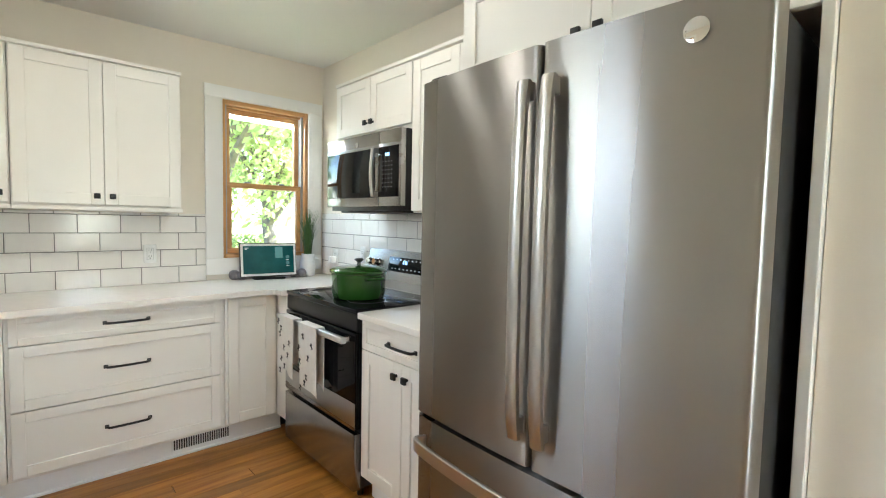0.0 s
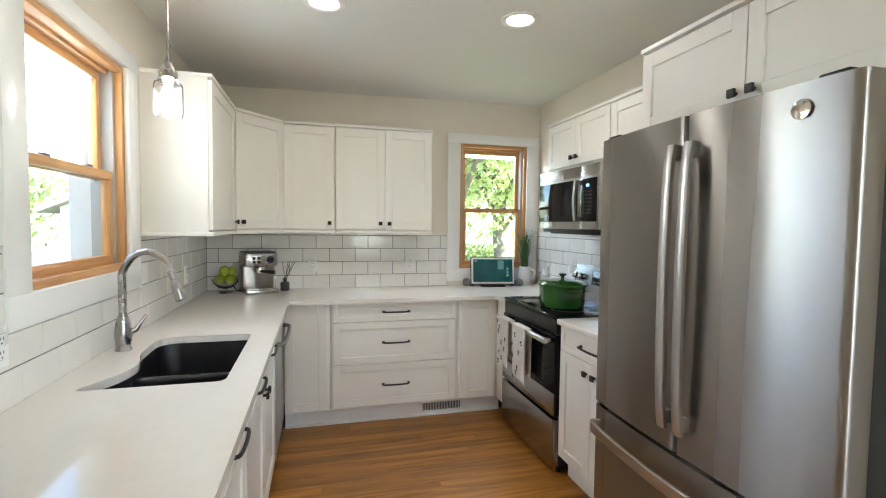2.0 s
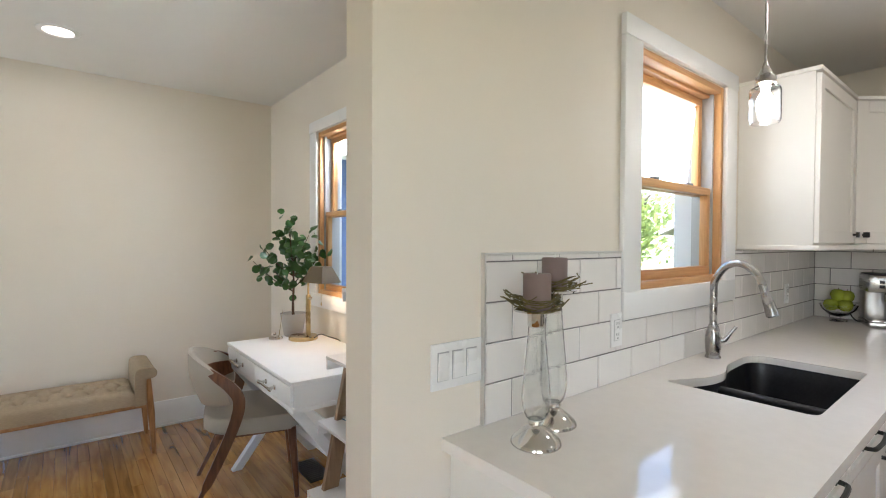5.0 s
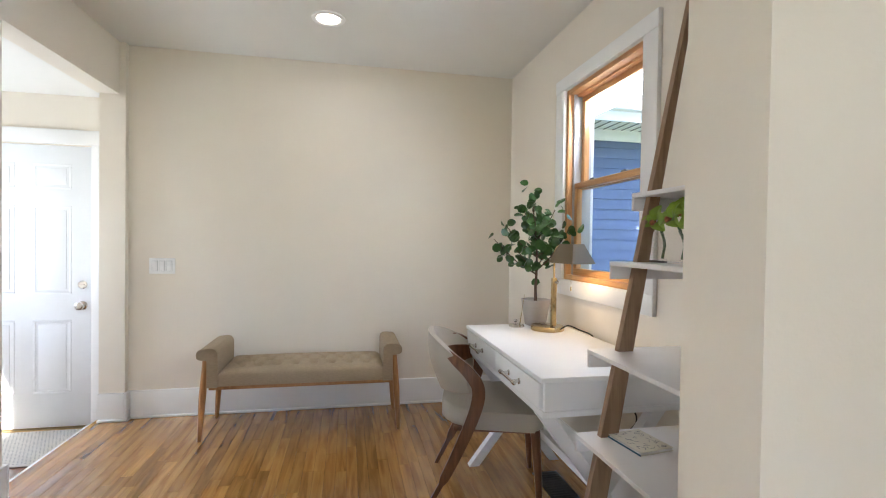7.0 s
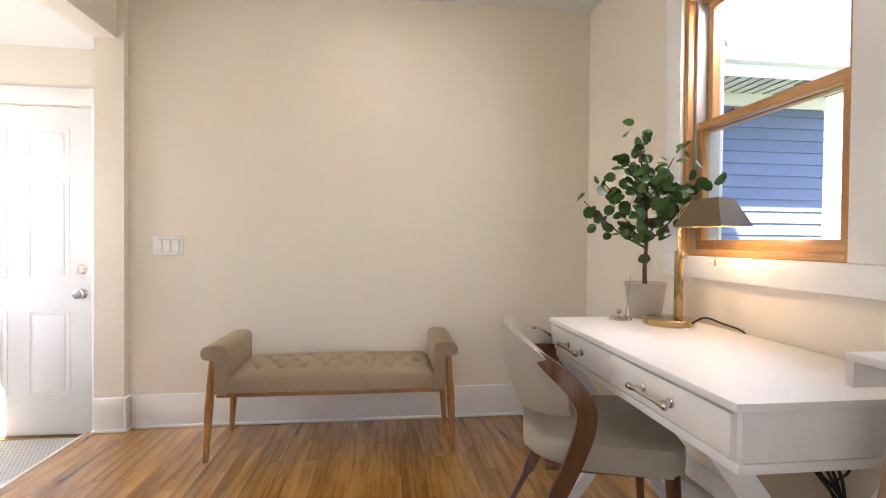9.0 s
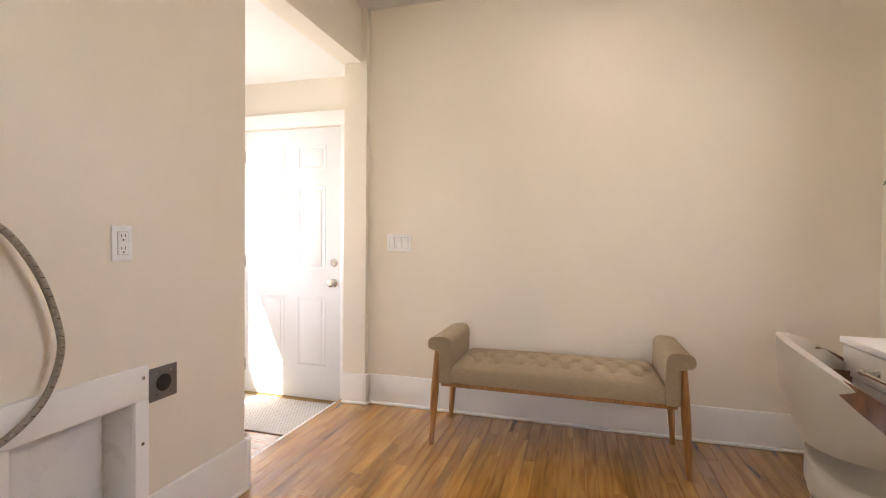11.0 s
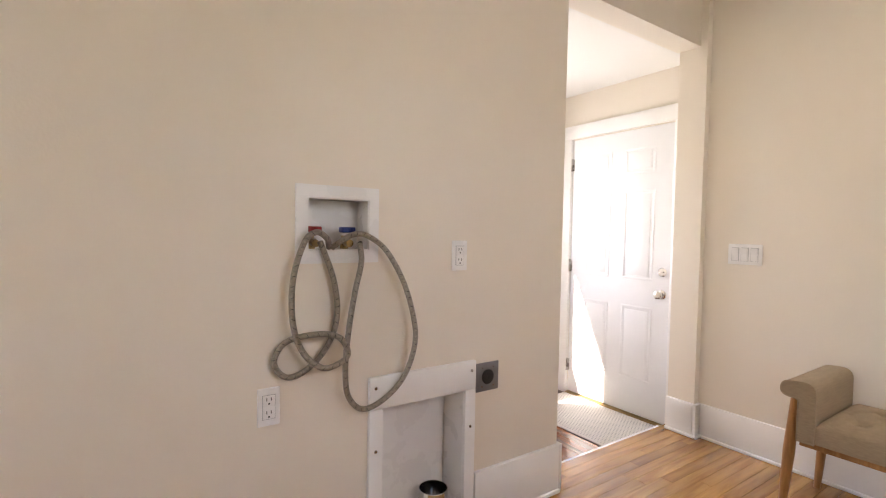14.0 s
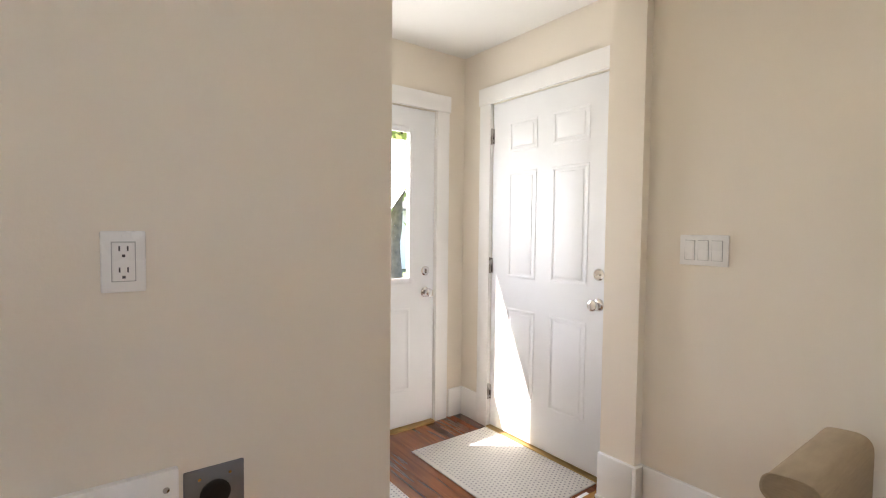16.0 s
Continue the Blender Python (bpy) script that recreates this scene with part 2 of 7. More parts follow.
RED = material("red_plastic", (0.33, 0.012, 0.010), 0.4)
BLUE = material("blue_plastic", (0.010, 0.030, 0.18), 0.4)
GREYPLATE = material("grey_steel_plate", (0.20, 0.20, 0.21), 0.4, 0.6, vary=0.08, scale=20)
DOORWHITE = material("white_door_enamel", (0.80, 0.81, 0.82), 0.5, vary=0.015)
EDGEMETAL = material("bright_edge_metal", (0.72, 0.70, 0.67), 0.42, 1.0, vary=0.0)
BRASSY = material("brass_threshold", (0.40, 0.27, 0.11), 0.4, 0.9, vary=0.1)
SIDING = material("blue_grey_siding", (0.13, 0.165, 0.28), 0.65, vary=0.06, scale=8, per_object=0.05, bump=0.1, bump_scale=80)
SOFFIT = material("white_aluminium_soffit", (0.78, 0.79, 0.80), 0.4, vary=0.02)
SHINGLE = material("grey_roof_shingle", (0.22, 0.21, 0.20), 0.9, vary=0.2, scale=12)
LAWN = material("lawn", (0.15, 0.175, 0.085), 0.95, vary=0.35, scale=1.2, bump=0.6, bump_scale=30)
ASPHALT = material("asphalt", (0.16, 0.16, 0.155), 0.9, vary=0.15, scale=4)
TREELEAF = material("maple_leaf", (0.22, 0.28, 0.10), 0.5, vary=0.3, scale=2.5)
leaf_nt = TREELEAF.node_tree
leaf_glow = leaf_nt.nodes.new("ShaderNodeBsdfTranslucent")
leaf_glow.inputs["Color"].default_value = (0.46, 0.53, 0.20, 1)
leaf_mix = leaf_nt.nodes.new("ShaderNodeMixShader")
leaf_mix.inputs[0].default_value = 0.5
leaf_nt.links.new(leaf_nt.nodes["Principled BSDF"].outputs[0], leaf_mix.inputs[1])
leaf_nt.links.new(leaf_glow.outputs[0], leaf_mix.inputs[2])
leaf_nt.links.new(leaf_mix.outputs[0], leaf_nt.nodes["Material Output"].inputs[0])
HOUSEWHITE = material("white_clapboard", (0.72, 0.72, 0.70), 0.6, vary=0.04)
BULB = material("glowing_bulb", (1.0, 0.93, 0.82), 0.4, emission=3.6)
DISC = material("lit_downlight_lens", (1.0, 0.90, 0.76), 0.4, emission=1.5)
SHADEBULB = material("lit_lamp_bulb", (1.0, 0.76, 0.48), 0.4, emission=1.2)
DIGIT = material("blue_led_digits", (0.30, 0.55, 1.0), 0.4, emission=0.3)
SCREEN = material("teal_screen", (0.012, 0.075, 0.075), 0.12, vary=0.5, scale=5, emission=0.03)
SCREENTILE = material("pale_screen_panel", (0.10, 0.22, 0.22), 0.12, emission=0.05)
BOOKCOVER = material("cream_book_cover", (0.70, 0.66, 0.55), 0.5, vary=0.05)
BOOKBLUE = material("blue_book_spine", (0.03, 0.12, 0.20), 0.5)
MAGRED = material("magazine_cover", (0.25, 0.08, 0.04), 0.4, vary=0.5, scale=30)
LIP = material("orchid_lip", (0.30, 0.10, 0.035), 0.5, vary=0.7, scale=120)
ROCK = material("grey_pebble", (0.13, 0.125, 0.12), 0.6, vary=0.3, scale=20)


# ---- mesh tools ----
ORIGIN = {}


def merge(bm, made, m=None):
    if m is not None:
        bmesh.ops.transform(bm, matrix=m, verts=made)


def box(bm, x0, x1, y0, y1, z0, z1, r=0.0, m=None, segments=2):
    made = bmesh.ops.create_cube(bm, size=1.0, matrix=Matrix.Translation(((x0 + x1) / 2, (y0 + y1) / 2, (z0 + z1) / 2))
                                 @ Matrix.Diagonal((abs(x1 - x0), abs(y1 - y0), abs(z1 - z0), 1)))["verts"]
    if m is not None:
        bmesh.ops.transform(bm, matrix=m, verts=made)
    if r:
        edges = list({e for v in made for e in v.link_edges})
        bmesh.ops.bevel(bm, geom=edges, offset=r, segments=segments, profile=0.5, affect="EDGES", clamp_overlap=True)
    return bm


def lathe(bm, profile, x=0.0, y=0.0, z=0.0, seg=24, m=None, squash=(1, 1)):
    rings = []
    for r, h in profile:
        rings.append([bm.verts.new((x + squash[0] * r * math.cos(2 * math.pi * i / seg), y + squash[1] * r * math.sin(2 * math.pi * i / seg), z + h)) for i in range(seg)])
    for a, b in zip(rings, rings[1:]):
        for i in range(seg):
            bm.faces.new((a[i], a[(i + 1) % seg], b[(i + 1) % seg], b[i]))
    if profile[0][0] > 1e-4:
        bm.faces.new(list(reversed(rings[0])))
    if profile[-1][0] > 1e-4:
        bm.faces.new(rings[-1])
    if m is not None:
        bmesh.ops.transform(bm, matrix=m, verts=[v for ring in rings for v in ring])
    return bm


def tube(bm, points, radius, seg=8, closed=False):
    pts = [Vector(p) for p in points]
    n = len(pts)
    rings = []
    side = None
    for i, p in enumerate(pts):
        d = (pts[min(i + 1, n - 1)] - pts[max(i - 1, 0)]).normalized()
        if side is None:
            side = d.orthogonal().normalized()
        side = (side - d * side.dot(d)).normalized()
        up = d.cross(side)
        r = radius[i] if isinstance(radius, (list, tuple)) else radius
        rings.append([bm.verts.new(p + r * (math.cos(2 * math.pi * k / seg) * side + math.sin(2 * math.pi * k / seg) * up)) for k in range(seg)])
    for a, b in zip(rings, rings[1:]):
        for k in range(seg):
            bm.faces.new((a[k], a[(k + 1) % seg], b[(k + 1) % seg], b[k]))
    bm.faces.new(list(reversed(rings[0])))
    bm.faces.new(rings[-1])
    return bm


def smooth_path(points, steps=8):
    """Catmull-Rom through the points."""
    p = [Vector(q) for q in points]
    p = [2 * p[0] - p[1]] + p + [2 * p[-1] - p[-2]]
    out = []
    for i in range(1, len(p) - 2):
        for s in range(steps):
            t = s / steps
            out.append(0.5 * ((2 * p[i]) + (p[i + 1] - p[i - 1]) * t + (2 * p[i - 1] - 5 * p[i] + 4 * p[i + 1] - p[i + 2]) * t * t
                              + (3 * p[i] - p[i - 1] - 3 * p[i + 1] + p[i + 2]) * t ** 3))
    out.append(p[-2])
    return out


def prism(bm, poly, z0, z1, m=None):
    """A polygon in x, y drawn out from z0 to z1."""
    a = [bm.verts.new((x, y, z0)) for x, y in poly]
    b = [bm.verts.new((x, y, z1)) for x, y in poly]
    n = len(poly)
    for i in range(n):
        bm.faces.new((a[i], a[(i + 1) % n], b[(i + 1) % n], b[i]))
    bm.faces.new(list(reversed(a)))
    bm.faces.new(b)
    if m is not None:
        bmesh.ops.transform(bm, matrix=m, verts=a + b)
    return bm


def finish(bm, name, mat, smooth=True):
    bmesh.ops.recalc_face_normals(bm, faces=bm.faces)
    if smooth:
        for f in bm.faces:
            f.smooth = True
        for e in bm.edges:
            e.smooth = len(e.link_faces) == 2 and e.calc_face_angle(0) < radians(38)
    me = bpy.data.meshes.new(name)
    bm.to_mesh(me)
    bm.free()
    me.materials.append(mat)
    return me


def B():
    return bmesh.new()


def thing(name, label, category, at=(0, 0, 0), group="", m=None):
    """An Empty at the base. With at, its parts are given in world places; with m, in places of its own."""
    ob = new(name)
    ob.empty_display_size = 0.05
    if m is None:
        ob.location = at
        ORIGIN[ob] = Vector(at)
    else:
        ob.matrix_basis = m
        ORIGIN[ob] = Vector((0, 0, 0))
    return tagged(ob, label, category, group)


def part(name, bm, mat, parent, label="", smooth=True):
    o = ORIGIN[parent]
    bmesh.ops.translate(bm, vec=-o, verts=bm.verts)
    ob = new(name, finish(bm, name, mat, smooth))
    ob.parent = parent
    ORIGIN[ob] = o
    return tagged(ob, label)


def structure(name, bm, mat, label, category, smooth=False):
    return tagged(new(name, finish(bm, name, mat, smooth)), label, category, kind="structure")


def solo(name, bm, mat, label, category, group="", smooth=True):
    return tagged(new(name, finish(bm, name, mat, smooth)), label, category, group)


# ---- the shell ----
KX1, KY1 = 2.77, 4.22          # kitchen: east and back wall faces
STUB_Y = 0.853                 # free end of the sink wall
WX, NY, HY = -3.15, 1.70, -1.066   # nook: west, north and laundry wall faces
EX, EY = -3.457, -2.53         # entry: west and south wall faces
EZ, ECEIL = -0.165, 2.25       # entry: floor and ceiling
SWIN = (1.95, 2.72, 1.22, 2.11)    # window over the sink: y0 y1 z0 z1
BWIN = (2.015, 2.645, 1.06, 2.14)  # window in the back wall: x0 x1 z0 z1
NWIN = (-2.19, -1.43, 1.03, 2.14)  # nook window: x0 x1 z0 z1


def wall_with_hole(name, axis, face, back, a0, a1, z0, z1, holes, label, mat=WALL):
    """A wall whose face and back lie at those values of the other axis, with rectangular holes (a0, a1, z0, z1) right through it."""
    bm = B()
    cuts = sorted(holes)
    def block(p, q, lo, hi):
        if q - p > 1e-4 and hi - lo > 1e-4:
            if axis == "x":
                box(bm, p, q, min(face, back), max(face, back), lo, hi)
            else:
                box(bm, min(face, back), max(face, back), p, q, lo, hi)
    at = a0
    for h0, h1, lo, hi in cuts:
        block(at, h0, z0, z1)
        block(h0, h1, z0, lo)
        block(h0, h1, hi, z1)
        at = h1
    block(at, a1, z0, z1)
    return structure(name, bm, mat, label, "wall")


wall_with_hole("wall_sink", "y", 0.0, -0.12, STUB_Y, KY1 + 0.14, -0.2, CEIL, [SWIN], "cream painted kitchen wall with a window over the sink")
wall_with_hole("wall_back", "x", KY1, KY1 + 0.14, 0.0, KX1, -0.2, CEIL, [BWIN], "cream painted kitchen end wall with a narrow window")
wall_with_hole("wall_east", "y", KX1, KX1 + 0.12, 0.84, KY1 + 0.14, -0.2, CEIL, [], "cream painted kitchen wall behind range and refrigerator")
wall_with_hole("wall_hall", "y", 2.21, 2.33, HY - 0.13, 0.84, -0.2, CEIL, [(-0.95, 0.35, 0.85, 2.15)], "plain cream painted wall beside the refrigerator")
wall_with_hole("wall_hall_return", "x", 0.84, 0.96, 2.33, KX1, -0.2, CEIL, [], "plain cream painted wall return")
wall_with_hole("wall_nook_north", "x", NY, NY + 0.14, WX - 0.12, -0.12, -0.2, CEIL, [NWIN], "cream painted wall with a window over the desk")
wall_with_hole("wall_nook_west", "y", WX, WX - 0.12, -1.0655, NY, -0.2, CEIL, [], "cream painted wall behind the bench")
wall_with_hole("wall_laundry", "x", HY, HY - 0.13, -2.022, 2.21, -0.2, CEIL,
               [(-1.505, -1.158, 0.03, 0.535), (-1.104, -0.903, 1.066, 1.229), (1.42, 2.10, 0.85, 2.15)], "cream painted wall with washer connections")
bm = B()
box(bm, -3.105, -2.022, HY - 0.13, HY, 2.19, CEIL)
structure("wall_opening_head", bm, WALL, "cream painted wall over the entry opening", "wall")
bm = B()
box(bm, WX, -3.105, -1.184, -1.028, -0.2, CEIL)
structure("wall_opening_stub", bm, WALL, "narrow cream painted wall end at the entry opening", "wall")
# closing backs of the two recesses in the laundry wall
bm = B()
box(bm, -1.60, -0.82, HY - 0.15, HY - 0.131, -0.2, 1.35)
structure("wall_laundry_back", bm, WALL, "plain back of the laundry wall", "wall")
# entry
DOOR6 = (-2.243, -1.393, EZ + 0.02, 1.89)      # y0 y1 z0 z1
GDOOR = (-3.212, -2.352, EZ + 0.02, 1.86)      # x0 x1 z0 z1
wall_with_hole("wall_entry_west", "y", EX, EX - 0.12, EY - 0.12, -1.184, EZ - 0.1, CEIL, [(DOOR6[0], DOOR6[1], EZ - 0.1, DOOR6[3])], "cream painted entry wall around a panelled door")
wall_with_hole("wall_entry_south", "x", EY, EY - 0.12, EX, -2.1, EZ - 0.1, CEIL, [(GDOOR[0], GDOOR[1], EZ - 0.1, GDOOR[3])], "cream painted entry wall around a glazed door")
wall_with_hole("wall_entry_east", "y", -2.10, -1.98, EY - 0.12, HY - 0.13, EZ - 0.1, CEIL, [], "plain cream painted entry wall")
bm = B()
box(bm, EX - 0.12, WX - 0.0005, -1.184, -1.066, EZ - 0.1, CEIL)
structure("wall_entry_north", bm, WALL, "plain cream painted wall behind the opening", "wall")
bm = B()
box(bm, EX, -2.10, EY, HY - 0.131, ECEIL, ECEIL + 0.08)
structure("ceiling_entry", bm, CEILING, "white painted entry ceiling", "ceiling")
bm = B()
box(bm, EX - 0.12, -0.12, EY - 0.12, NY + 0.14, CEIL, CEIL + 0.12)
box(bm, -0.12, KX1 + 0.12, EY - 0.12, KY1 + 0.14, CEIL, CEIL + 0.12)
structure("ceiling", bm, CEILING, "smooth white painted ceiling", "ceiling")
bm = B()
xs_ = [-0.0995 + i * (KX1 + 0.0995) / 8 for i in range(9)]
ys_ = [-0.6 + i * (KY1 + 0.6) / 16 for i in range(17)]
low_ = [[bm.verts.new((x, y, ceil_z(x, y) - 0.0008)) for x in xs_] for y in ys_]
for a, b in zip(low_, low_[1:]):
    for i in range(8):
        bm.faces.new((a[i], a[i + 1], b[i + 1], b[i]))
ext = bmesh.ops.extrude_face_region(bm, geom=list(bm.faces))
for g in ext["geom"]:
    if isinstance(g, bmesh.types.BMVert):
        g.co.z = CEIL - 0.0004
structure("ceiling_kitchen", bm, CEILING, "white painted kitchen ceiling sagging slightly", "ceiling", smooth=True)

# sub-floors; the boards lie on them
bm = B()
box(bm, WX - 0.12, KX1 + 0.12, -1.215, NY + 0.14, -0.2, -0.016)
box(bm, -0.12, KX1 + 0.12, NY + 0.14, KY1 + 0.14, -0.2, -0.016)
structure("floor_base", bm, SLOT, "dark sub-floor under the boards", "floor")
bm = B()
box(bm, EX, -2.1, EY, -1.215, EZ - 0.12, EZ - 0.016)
structure("floor_entry_base", bm, SLOT, "dark sub-floor under the entry boards", "floor")


# ---- windows ----
def window(name, axis, hole, face, depth, out, label, casing, sash_split, sill_to):
    """A double-hung wooden window in a hole; out is +1 where the outside lies towards larger values of the other axis."""
    a0, a1, z0, z1 = hole
    def bb(bm, p, q, d0, d1, lo, hi, r=0.003):
        e0, e1 = face + out * d0, face + out * d1
        if axis == "x":
            box(bm, p, q, min(e0, e1), max(e0, e1), lo, hi, r)
        else:
            box(bm, min(e0, e1), max(e0, e1), p, q, lo, hi, r)
    root = tagged(new(name), label, "window", kind="structure")
    ORIGIN[root] = Vector((0, 0, 0))
    c0, c1, cz0, cz1 = casing
    bm = B()
    bb(bm, c0, a0 + 0.004, -0.020, 0, z0, z1 + 0.004)
    part("casing_side", bm, TRIM, root)
    bm = B()
    bb(bm, a1 - 0.004, c1, -0.020, 0, z0, z1 + 0.004)
    part("casing_side", bm, TRIM, root)
    bm = B()
    bb(bm, c0 - 0.002, c1 + 0.002, -0.0225, 0, z1 + 0.004, cz1)
    part("casing_head", bm, TRIM, root)
    bm = B()
    bb(bm, c0, c1, -0.021, 0, cz0, z0)
    part("casing_bottom", bm, TRIM, root)
    # wooden frame lining the hole
    w = 0.028
    for p, q in ((a0, a0 + w), (a1 - w, a1)):
        bm = B()
        bb(bm, p, q, 0.0, depth, z0, z1)
        part("jamb", bm, WINWOOD, root)
    bm = B()
    bb(bm, a0 + w, a1 - w, 0.0, depth, z1 - w, z1)
    part("head_jamb", bm, WINWOOD_H, root)
    bm = B()
    bb(bm, a0 + w, a1 - w, 0.0, depth, z0, z0 + w)
    part("sill", bm, WINWOOD_H, root)
    zm = z0 + (z1 - z0) * sash_split
    v_ = 0.016
    for p, q in ((a0 + w, a0 + w + v_), (a1 - w - v_, a1 - w)):
        bm = B()
        bb(bm, p, q, 0.030, depth, z0 + w, z1 - w, 0.001)
        part("jamb_liner", bm, LINER, root, "grey vinyl jamb liner")
    w0, w = w, w + v_
    for tag, lo, hi, d in (("lower_sash", z0 + w0, zm + 0.018, 0.035), ("upper_sash", zm - 0.018, z1 - w0 - 0.014, 0.075)):
        s = 0.034
        sash = part(tag, (lambda b: (bb(b, a0 + w, a1 - w, d, d + 0.035, lo, lo + s * 1.15), b)[1])(B()), WINWOOD_H, root)
        bm = B()
        bb(bm, a0 + w, a1 - w, d, d + 0.035, hi - s, hi)
        part("top_rail", bm, WINWOOD_H, sash)
        for p, q in ((a0 + w, a0 + w + s), (a1 - w - s, a1 - w)):
            bm = B()
            bb(bm, p, q, d + 0.001, d + 0.034, lo + s * 1.15, hi - s)
            part("stile", bm, WINWOOD, sash)
        bm = B()
        bb(bm, a0 + w + s - 0.004, a1 - w - s + 0.004, d + 0.015, d + 0.019, lo + s * 1.15 - 0.004, hi - s + 0.004, 0)
        pane = part("pane", bm, PANE, sash, smooth=False)
        pane.visible_shadow = False
    w = w0
    bm = B()
    bb(bm, a0 + w, a1 - w, 0.045, 0.115, z1 - w - 0.014, z1 - w, 0.002)
    part("head_stop", bm, WINWOOD_H, root)
    # outer frame beyond the sashes
    for p, q in ((a0, a0 + w + 0.010), (a1 - w - 0.010, a1)):
        bm = B()
        bb(bm, p, q, depth, depth + (0.085 if axis == "y" else 0.02), z0, z1)
        part("outer_jamb", bm, SOFFIT, root)
    bm = B()
    bb(bm, a0 + w + 0.010, a1 - w - 0.010, depth, depth + 0.02, z1 - w - 0.006, z1)
    part("outer_head", bm, SOFFIT, root)
    # sash locks
    for k in (0.3, 0.7):
        c = a0 + (a1 - a0) * k
        bm = B()
        bb(bm, c - 0.022, c + 0.022, 0.04, 0.062, zm + 0.0181, zm + 0.030, 0.004)
        part("sash_lock", bm, GREYPLATE, root)
    return root


window("window_1", "y", SWIN, 0.0, 0.12, -1, "white-cased double-hung window with clear fir sashes over the sink", (1.838, 2.832, 1.122, 2.187), 0.46, 0)
window("window_2", "x", BWIN, KY1, 0.14, 1, "white-cased double-hung window with clear fir sashes above the counter", (1.908, 2.750, 0.950, 2.222), 0.47, 0)
window("window_3", "x", NWIN, NY, 0.14, 1, "white-cased double-hung window with clear fir sashes over the desk", (-2.295, -1.33, 0.94, 2.22), 0.49, 0)

window("window_4", "x", (1.42, 2.10, 0.85, 2.15), HY, 0.12, -1, "white-cased double-hung window of the living side", (1.33, 2.18, 0.74, 2.25), 0.5, 0)
# unseen window added so that fill light comes in from the east
window("added_window", "y", (-0.95, 0.35, 0.85, 2.15), 2.21, 0.12, 1, "wide unseen window added on the east to let in fill light", (-1.04, 0.45, 0.74, 2.25), 0.5, 0)


# ---- baseboards ----
def baseboard(name, x0, x1, y0, y1, height=0.19, z=0.0, shoe=None):
    root = tagged(new(name), "tall white painted baseboard with a small shoe", "baseboard", kind="structure")
    ORIGIN[root] = Vector((0, 0, 0))
    bm = B()
    box(bm, x0, x1, y0, y1, z, z + height, 0.003)
    part("board", bm, TRIM, root)
    if shoe:
        bm = B()
        box(bm, shoe[0], shoe[1], shoe[2], shoe[3], z, z + 0.018, 0.006)
        part("shoe", bm, TRIM, root)


baseboard("baseboard_1", WX, WX + 0.018, -1.010, NY, shoe=(WX + 0.018, WX + 0.032, -0.996, NY))
baseboard("baseboard_2", WX + 0.018, -0.12, NY - 0.018, NY, shoe=(WX + 0.032, -0.12, NY - 0.032, NY - 0.018))
baseboard("baseboard_3", -2.022, -1.555, HY, HY + 0.018, 0.21, shoe=(-2.022, -1.555, HY + 0.018, HY + 0.032))
baseboard("baseboard_4", -1.10, 2.21, HY, HY + 0.018, 0.21, shoe=(-1.10, 2.21, HY + 0.018, HY + 0.032))
baseboard("baseboard_5", WX + 0.0, -3.087, -1.028, -1.010, shoe=(WX + 0.018, -3.073, -1.010, -0.996))
baseboard("baseboard_6", -3.105, -3.087, -1.184, -1.0285, shoe=(-3.087, -3.073, -1.184, -1.0105))
baseboard("baseboard_7", -2.040, -2.0225, HY - 0.13, HY + 0.018, 0.21)
baseboard("baseboard_8", EX, EX + 0.016, EY + 0.016, DOOR6[0] - 0.105, 0.19, EZ)
baseboard("baseboard_9", EX, GDOOR[0] - 0.125, EY, EY + 0.016, 0.19, EZ)

# fridge alcove: painted panel and white corner board
bm = B()
box(bm, 2.155, KX1, 1.006, 1.028, 0.0, 2.14, 0.002)
structure("trim_fridge_panel", bm, CAB, "tall white lacquered panel beside the refrigerator", "panel")
bm = B()
box(bm, 2.188, 2.21, 0.84, 1.005, 0.0, CEIL, 0.003)
structure("trim_corner_board", bm, WALL, "cream painted corner board", "trim")
bm = B()
box(bm, 2.21, KX1, 0.961, 1.005, 0.0, CEIL)
structure("wall_alcove", bm, WALL, "cream painted wall end beside the refrigerator", "wall")


# ---- entry doors ----
def panel_relief(root, boxer, p, q, lo, hi):
    """A raised field with a sunken frame round it."""
    bm = B()
    e = 0.016
    for a, b, c, d in ((p, q, lo, lo + e), (p, q, hi - e, hi), (p, p + e, lo + e, hi - e), (q - e, q, lo + e, hi - e)):
        boxer(bm, a, b, 0.003, c, d, 0.0029)
    boxer(bm, p + 0.032, q - 0.032, 0.003, lo + 0.032, hi - 0.032, 0.0028)
    part("panel", bm, DOORWHITE, root)


def knob_set(root, m, deadbolt_up):
    bm = B()
    lathe(bm, [(0.031, 0), (0.033, 0.004), (0.026, 0.010), (0.012, 0.014), (0.011, 0.030), (0.022, 0.036), (0.029, 0.046), (0.027, 0.058), (0.016, 0.064), (0.0, 0.064)], seg=20, m=m)
    part("knob", bm, CHROME, root, "polished chrome round knob")
    bm = B()
    lathe(bm, [(0.030, 0), (0.031, 0.006), (0.024, 0.014), (0.0, 0.014)], seg=20, m=m @ Matrix.Translation(deadbolt_up))
    box(bm, -0.004, 0.004, -0.014, 0.014, 0.012, 0.026, 0.002, m @ Matrix.Translation(deadbolt_up))
    part("deadbolt", bm, CHROME, root, "polished chrome deadbolt turn")


